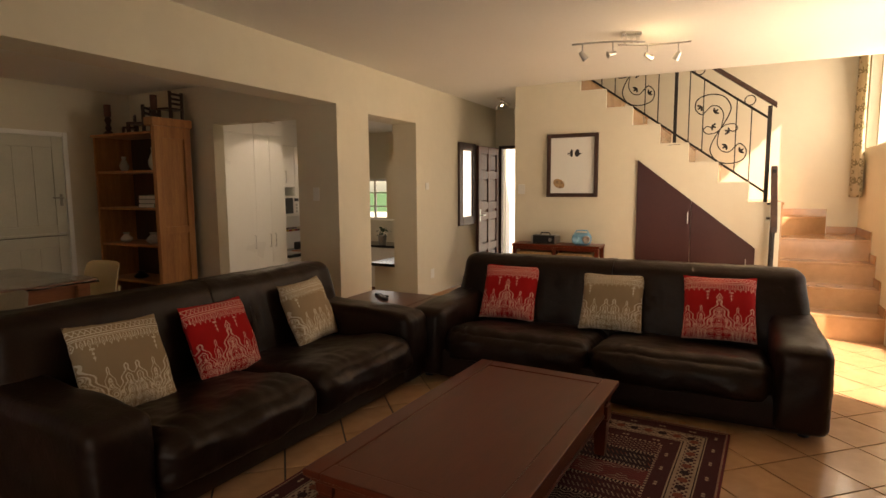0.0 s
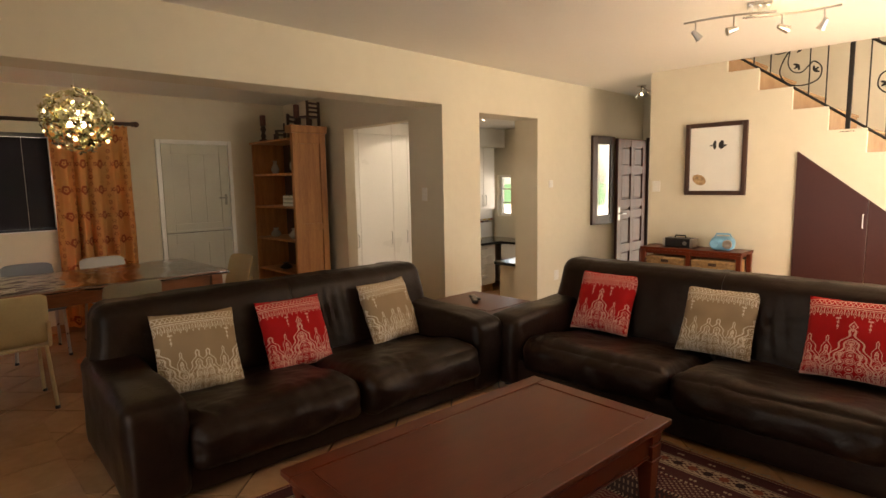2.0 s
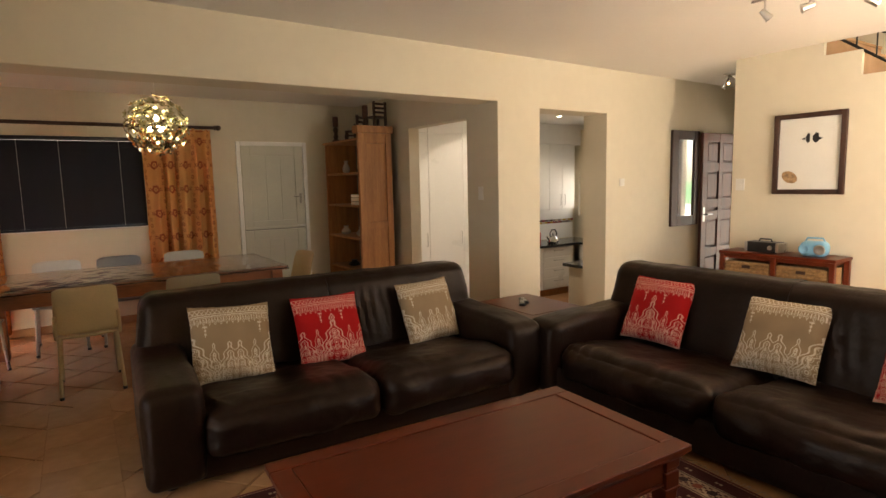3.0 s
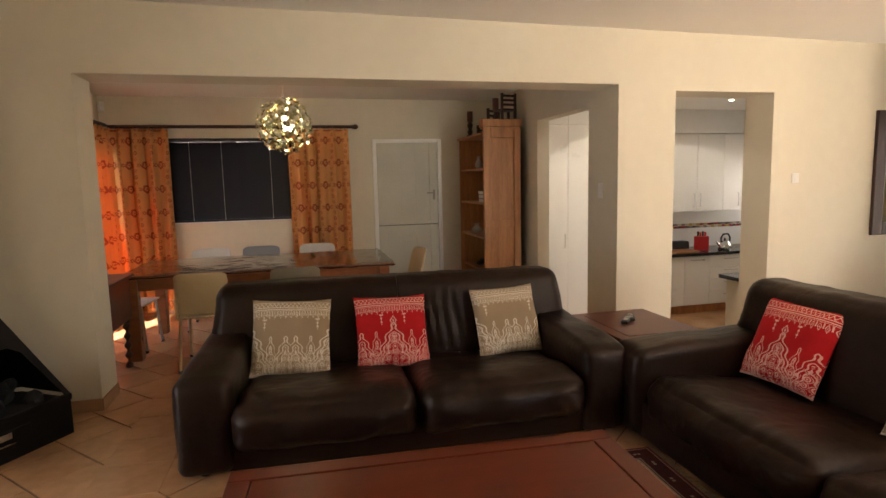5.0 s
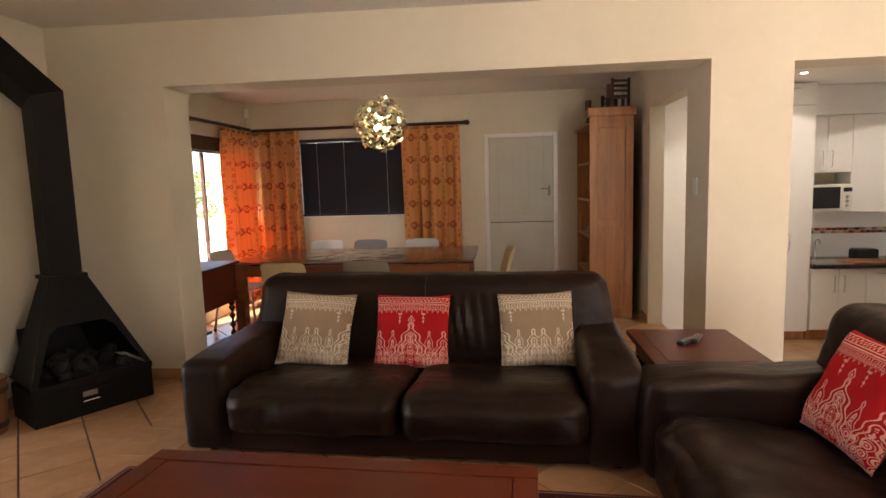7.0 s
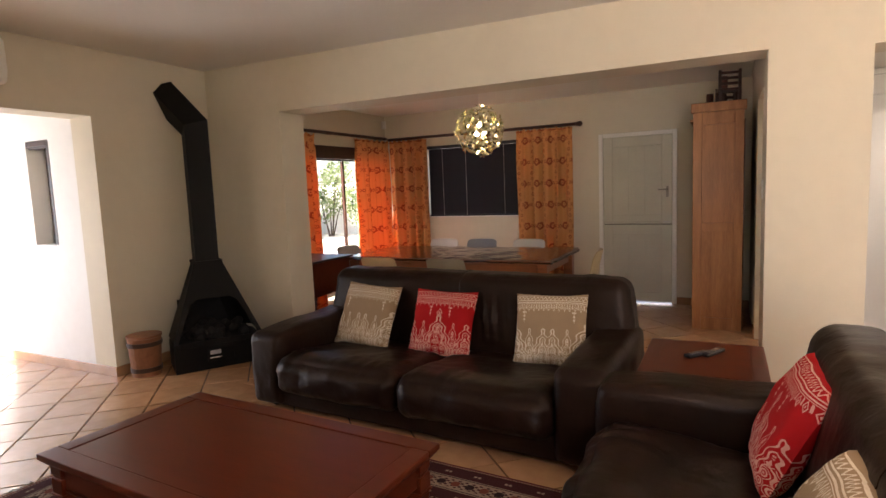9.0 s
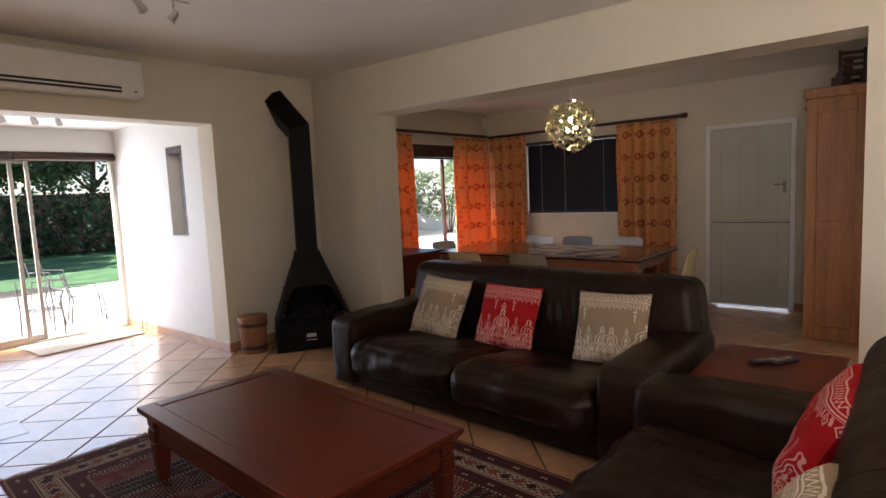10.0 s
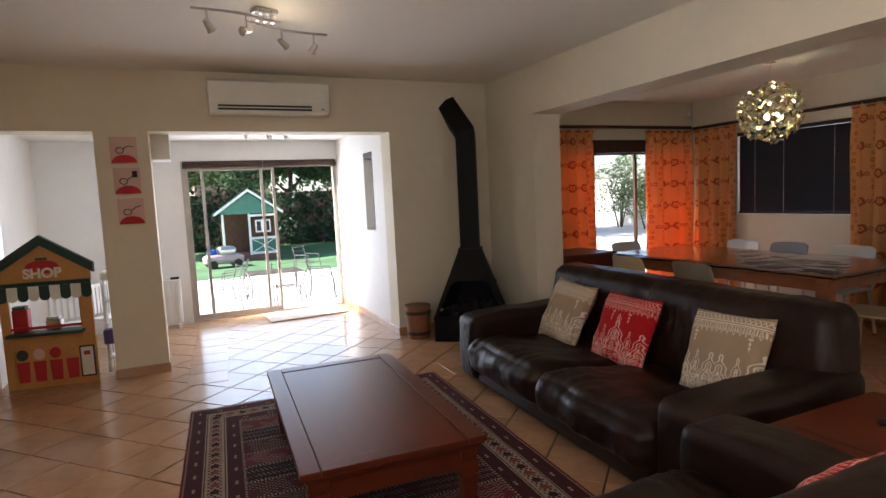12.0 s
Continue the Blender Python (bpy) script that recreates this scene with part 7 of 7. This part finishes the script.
part("cabin", puff(-0.2, 0.2, -0.15, 0.32, 0.33, 0.55, 0.08, 0.02, 8), STEEL, tc_, smooth=True)
part("seat", puff(-0.12, 0.12, -0.4, -0.18, 0.3, 0.5, 0.05, 0.0, 6), mat("blue_plastic", (0.03, 0.08, 0.4), 0.4, bump=0.0), tc_, "blue seat", smooth=True)
for x in (-0.25, 0.25):
    for y in (-0.32, 0.32):
        part("wheel", lathe([(0.02, -0.04), (0.11, -0.04), (0.11, 0.04), (0.02, 0.04)], 14), BLACKP, tc_).matrix_local = pose(x, y, 0.11, 0, 90, 0)


GREYW = mat("weathered_grey_metal", (0.12, 0.11, 0.10), 0.6, metal=0.3, var=0.1, scale=20, bump=0.0)


def wire_chair(m):
    m = m @ Matrix.Diagonal((0.9, 0.9, 0.8, 1))
    c = thing("patio_chair", "pale wire garden chair on the sunny patio", "chair", m, "patio chairs")
    for k in range(6):
        part("seat_wire", tube([(-0.2, -0.2 + 0.08 * k, 0.42), (0.2, -0.2 + 0.08 * k, 0.42)], 0.006, 5), GREYW, c)
    for sx in (-0.2, 0.2):
        part("side_frame", tube([(sx, 0.22, 0.0), (sx, 0.2, 0.42), (sx, -0.2, 0.42), (sx, -0.3, 0.86)], 0.012, 6), GREYW, c)
        part("rear_leg", tube([(sx, -0.2, 0.42), (sx, -0.25, 0.0)], 0.012, 6), GREYW, c)
        part("armrest", tube([(sx, 0.18, 0.42), (sx, 0.16, 0.62), (sx, -0.24, 0.64)], 0.010, 6), GREYW, c)
    for k in range(4):
        part("back_wire", tube([(-0.2, -0.225 - 0.025 * k, 0.5 + 0.11 * k), (0.2, -0.225 - 0.025 * k, 0.5 + 0.11 * k)], 0.006, 5), GREYW, c)
    return c


wire_chair(pose(2.75, -3.75, -0.12, 0, 0, -80))
wire_chair(pose(2.55, -4.6, -0.12, 0, 0, -100))
wire_chair(pose(1.15, -3.9, -0.12, 0, 0, 80))
wire_chair(pose(1.85, -3.3, -0.12, 0, 0, 0))
wire_chair(pose(0.85, -6.6, -0.12, 0, 0, 40))
pt = thing("patio_table", "low wire garden table on the sunny patio", "table", pose(1.9, -4.15, -0.12))
for k in range(8):
    part("top_wire", tube([(-0.45, -0.35 + 0.1 * k, 0.48), (0.45, -0.35 + 0.1 * k, 0.48)], 0.006, 5), GREYW, pt)
for x in (-0.45, 0.45):
    part("edge_bar", tube([(x, -0.37, 0.48), (x, 0.37, 0.48)], 0.012, 6), GREYW, pt)
    for y in (-0.33, 0.33):
        part("leg", tube([(x, y, 0.0), (x * 0.9, y * 0.9, 0.3), (x, y, 0.48)], 0.012, 6), GREYW, pt)

# front entrance: brick wall and gate post outside the open door
bw = thing("brick_wall", "", "")
tagged(bw, "light brown facebrick entrance wall outside the door", "wall", kind="structure")
part("mortar_core", box(-1.0, -0.30, 10.215, 10.4, -0.05, 2.6), PAVE, bw)
BRICK = mat("facebrick", (0.36, 0.22, 0.15), 0.85, var=0.2, scale=9, bump=0.4, bump_scale=60, rand=0.2)
bbm = part("brick", box(0, 0.215, -0.012, 0.01, 0, 0.07, 0.003, 1), BRICK, bw)
bbm.location = (-0.9, 10.215, -0.05)
for r in range(31):
    for k in range(6):
        x = -0.9 + 0.225 * k - (0.1125 if r % 2 else 0)
        if (r or k) and -1.0 <= x <= -0.5:
            o = new("brick", bbm.data)
            o.parent, o.location = bw, (x, 10.215, -0.05 + 0.082 * r)
slab("entrance_wall_white", [(-3.0, 3.5, 14.0, 14.2, -0.05, 2.9)], WHITE)
ew = thing("window_8", "", "")
tagged(ew, kind="structure")
for b in ((-0.95, -0.89), (-0.62, -0.56), (-0.29, -0.23)):
    part("window_frame", box(b[0], b[1], 13.95, 13.998, 1.55, 2.4, 0.004), GLOSSW, ew)
for z in (1.55, 1.96, 2.34):
    part("glazing_bar", box(-0.8895, -0.2905, 13.96, 13.996, z, z + 0.06, 0.004), GLOSSW, ew)
part("pane", box(-0.889, -0.291, 13.99, 13.997, 1.611, 2.339), BLACKP, ew)
gp = thing("gate", "white security gate in the entrance passage", "gate", pose(0.75, 12.3, -0.05))
for x in (-0.2, 0.2):
    part("gate_post", box(x - 0.02, x + 0.02, -0.02, 0.02, 0, 2.1, 0.003), PAINTW, gp)
for k in range(5):
    part("bar", tube([(-0.15 + 0.075 * k, 0, 0.05), (-0.15 + 0.075 * k, 0, 2.05)], 0.008, 6), PAINTW, gp)
for z in (0.05, 1.1, 2.05):
    part("cross_rail", box(-0.1795, 0.1795, -0.012, 0.012, z - 0.015, z + 0.015, 0.002), PAINTW, gp)

# ---- skirting ----


def skirt(boxes):
    bm = bmesh.new()
    for b in boxes:
        box(*b, 0.0, 0.085, 0.003, 1, bm)
    return tagged(part("baseboard", bm, TILE), kind="structure")


skirt([(0.0, 0.012, 0.02, 0.93), (0.0, 0.012, 4.878, 5.41), (0.0, 0.012, 6.40, 8.9), (-0.33, 0.012, 0.93, 0.942), (-0.5, 0.0, 4.866, 4.878)])
skirt([(0.012, 1.184, 0.0, 0.012), (3.463, 3.89, 0.0, 0.012), (1.184, 1.196, -2.3, 0.012), (3.451, 3.463, -0.28, 0.012), (3.89, 3.902, -0.28, 0.012)])
skirt([(HALL, 2.43, YS - 0.012, YS), (3.634, 3.85, YS - 0.012, YS)])
skirt([(-3.1, -3.088, 0.13, 3.235), (-3.1, -3.088, 4.135, 4.9), (-3.088, -2.995, 4.888, 4.9), (-1.95, -1.7, 4.888, 4.9), (1.196, 1.2, -2.3, -2.29)])

# ---- floor tiles, laid on the diagonal ----
PITCH, ANG, GAP = 0.343, radians(43.0), 0.009
UA, VA = Vector((math.cos(ANG), math.sin(ANG))), Vector((-math.sin(ANG), math.cos(ANG)))
OU, OV = 0.018, 0.280
AREAS = [(-0.33, 5.0, -0.28, 9.0), (-3.1, -0.33, 0.13, 5.04), (1.0, 4.8, -2.45, -0.28)]


def cut(poly, x0, x1, y0, y1):
    for axis, lim, sign in ((0, x0, 1), (0, x1, -1), (1, y0, 1), (1, y1, -1)):
        out = []
        for a, b in zip(poly, poly[1:] + poly[:1]):
            ina, inb = (a[axis] - lim) * sign >= 0, (b[axis] - lim) * sign >= 0
            if ina:
                out.append(a)
            if ina != inb:
                t = (lim - a[axis]) / (b[axis] - a[axis])
                out.append((a[0] + t * (b[0] - a[0]), a[1] + t * (b[1] - a[1])))
        poly = out
        if len(poly) < 3:
            return []
    return poly


floor_ob = bpy.data.objects["floor"]
whole = None
rest = bmesh.new()
h = (PITCH - GAP) / 2
for i in range(-30, 50):
    for j in range(-40, 40):
        c = UA * (OU + (i + 0.5) * PITCH) + VA * (OV + (j + 0.5) * PITCH)
        if not (-3.4 < c.x < 5.3 and -2.8 < c.y < 9.3):
            continue
        corners = [tuple(c + UA * (h * a) + VA * (h * b)) for a, b in ((-1, -1), (1, -1), (1, 1), (-1, 1))]
        for x0, x1, y0, y1 in AREAS:
            poly = cut(corners, x0, x1, y0, y1)
            if not poly:
                continue
            if len(poly) == 4 and poly == corners and c.y < 3.6 and c.x > 0.1:
                if whole is None:
                    whole = part("tile", box(-h, h, -h, h, -0.012, 0.0, 0.0022, 1), TILE, floor_ob)
                    ob = whole
                else:
                    ob = new("tile", whole.data)
                    ob.parent = floor_ob
                ob.matrix_local = Matrix.Translation((c.x, c.y, random.uniform(-0.0008, 0.0008))) @ Matrix.Rotation(ANG + random.choice((0, 1, 2, 3)) * math.pi / 2, 4, "Z")
            else:
                prism(poly, -0.012, 0.0, "z", rest)
tagged(part("cut_tiles", rest, TILE, floor_ob), kind="stuff")
# straight row of tiles through the patio opening
for k in range(9):
    ob = part("border_tile", box(-0.168, 0.168, -0.168, 0.168, -0.004, 0.003, 0.002, 1), TILE, floor_ob)
    ob.matrix_local = pose(3.15 - 0.0215 * k, 0.44 - 0.342 * k, 0, 0, 0, -3.6)
# straight row of tiles in the dining arch
for k in range(5):
    ob = part("border_tile", box(-0.17, 0.17, -0.183, 0.183, -0.004, 0.003, 0.002, 1), TILE, floor_ob)
    ob.matrix_local = pose(-0.28 + 0.345 * k, 1.40 - 0.004 * k, 0, 0, 0, -1)
rest = bmesh.new()
for i in range(9):
    for j in range(14):
        box(-3.1 + 0.31 * i, -2.795 + 0.31 * i, 5.04 + 0.31 * j, 5.345 + 0.31 * j, -0.412, -0.40, 0, 1, rest)
tagged(part("kitchen_tiles", rest, TILE, bpy.data.objects["floor_kitchen"]), kind="stuff")
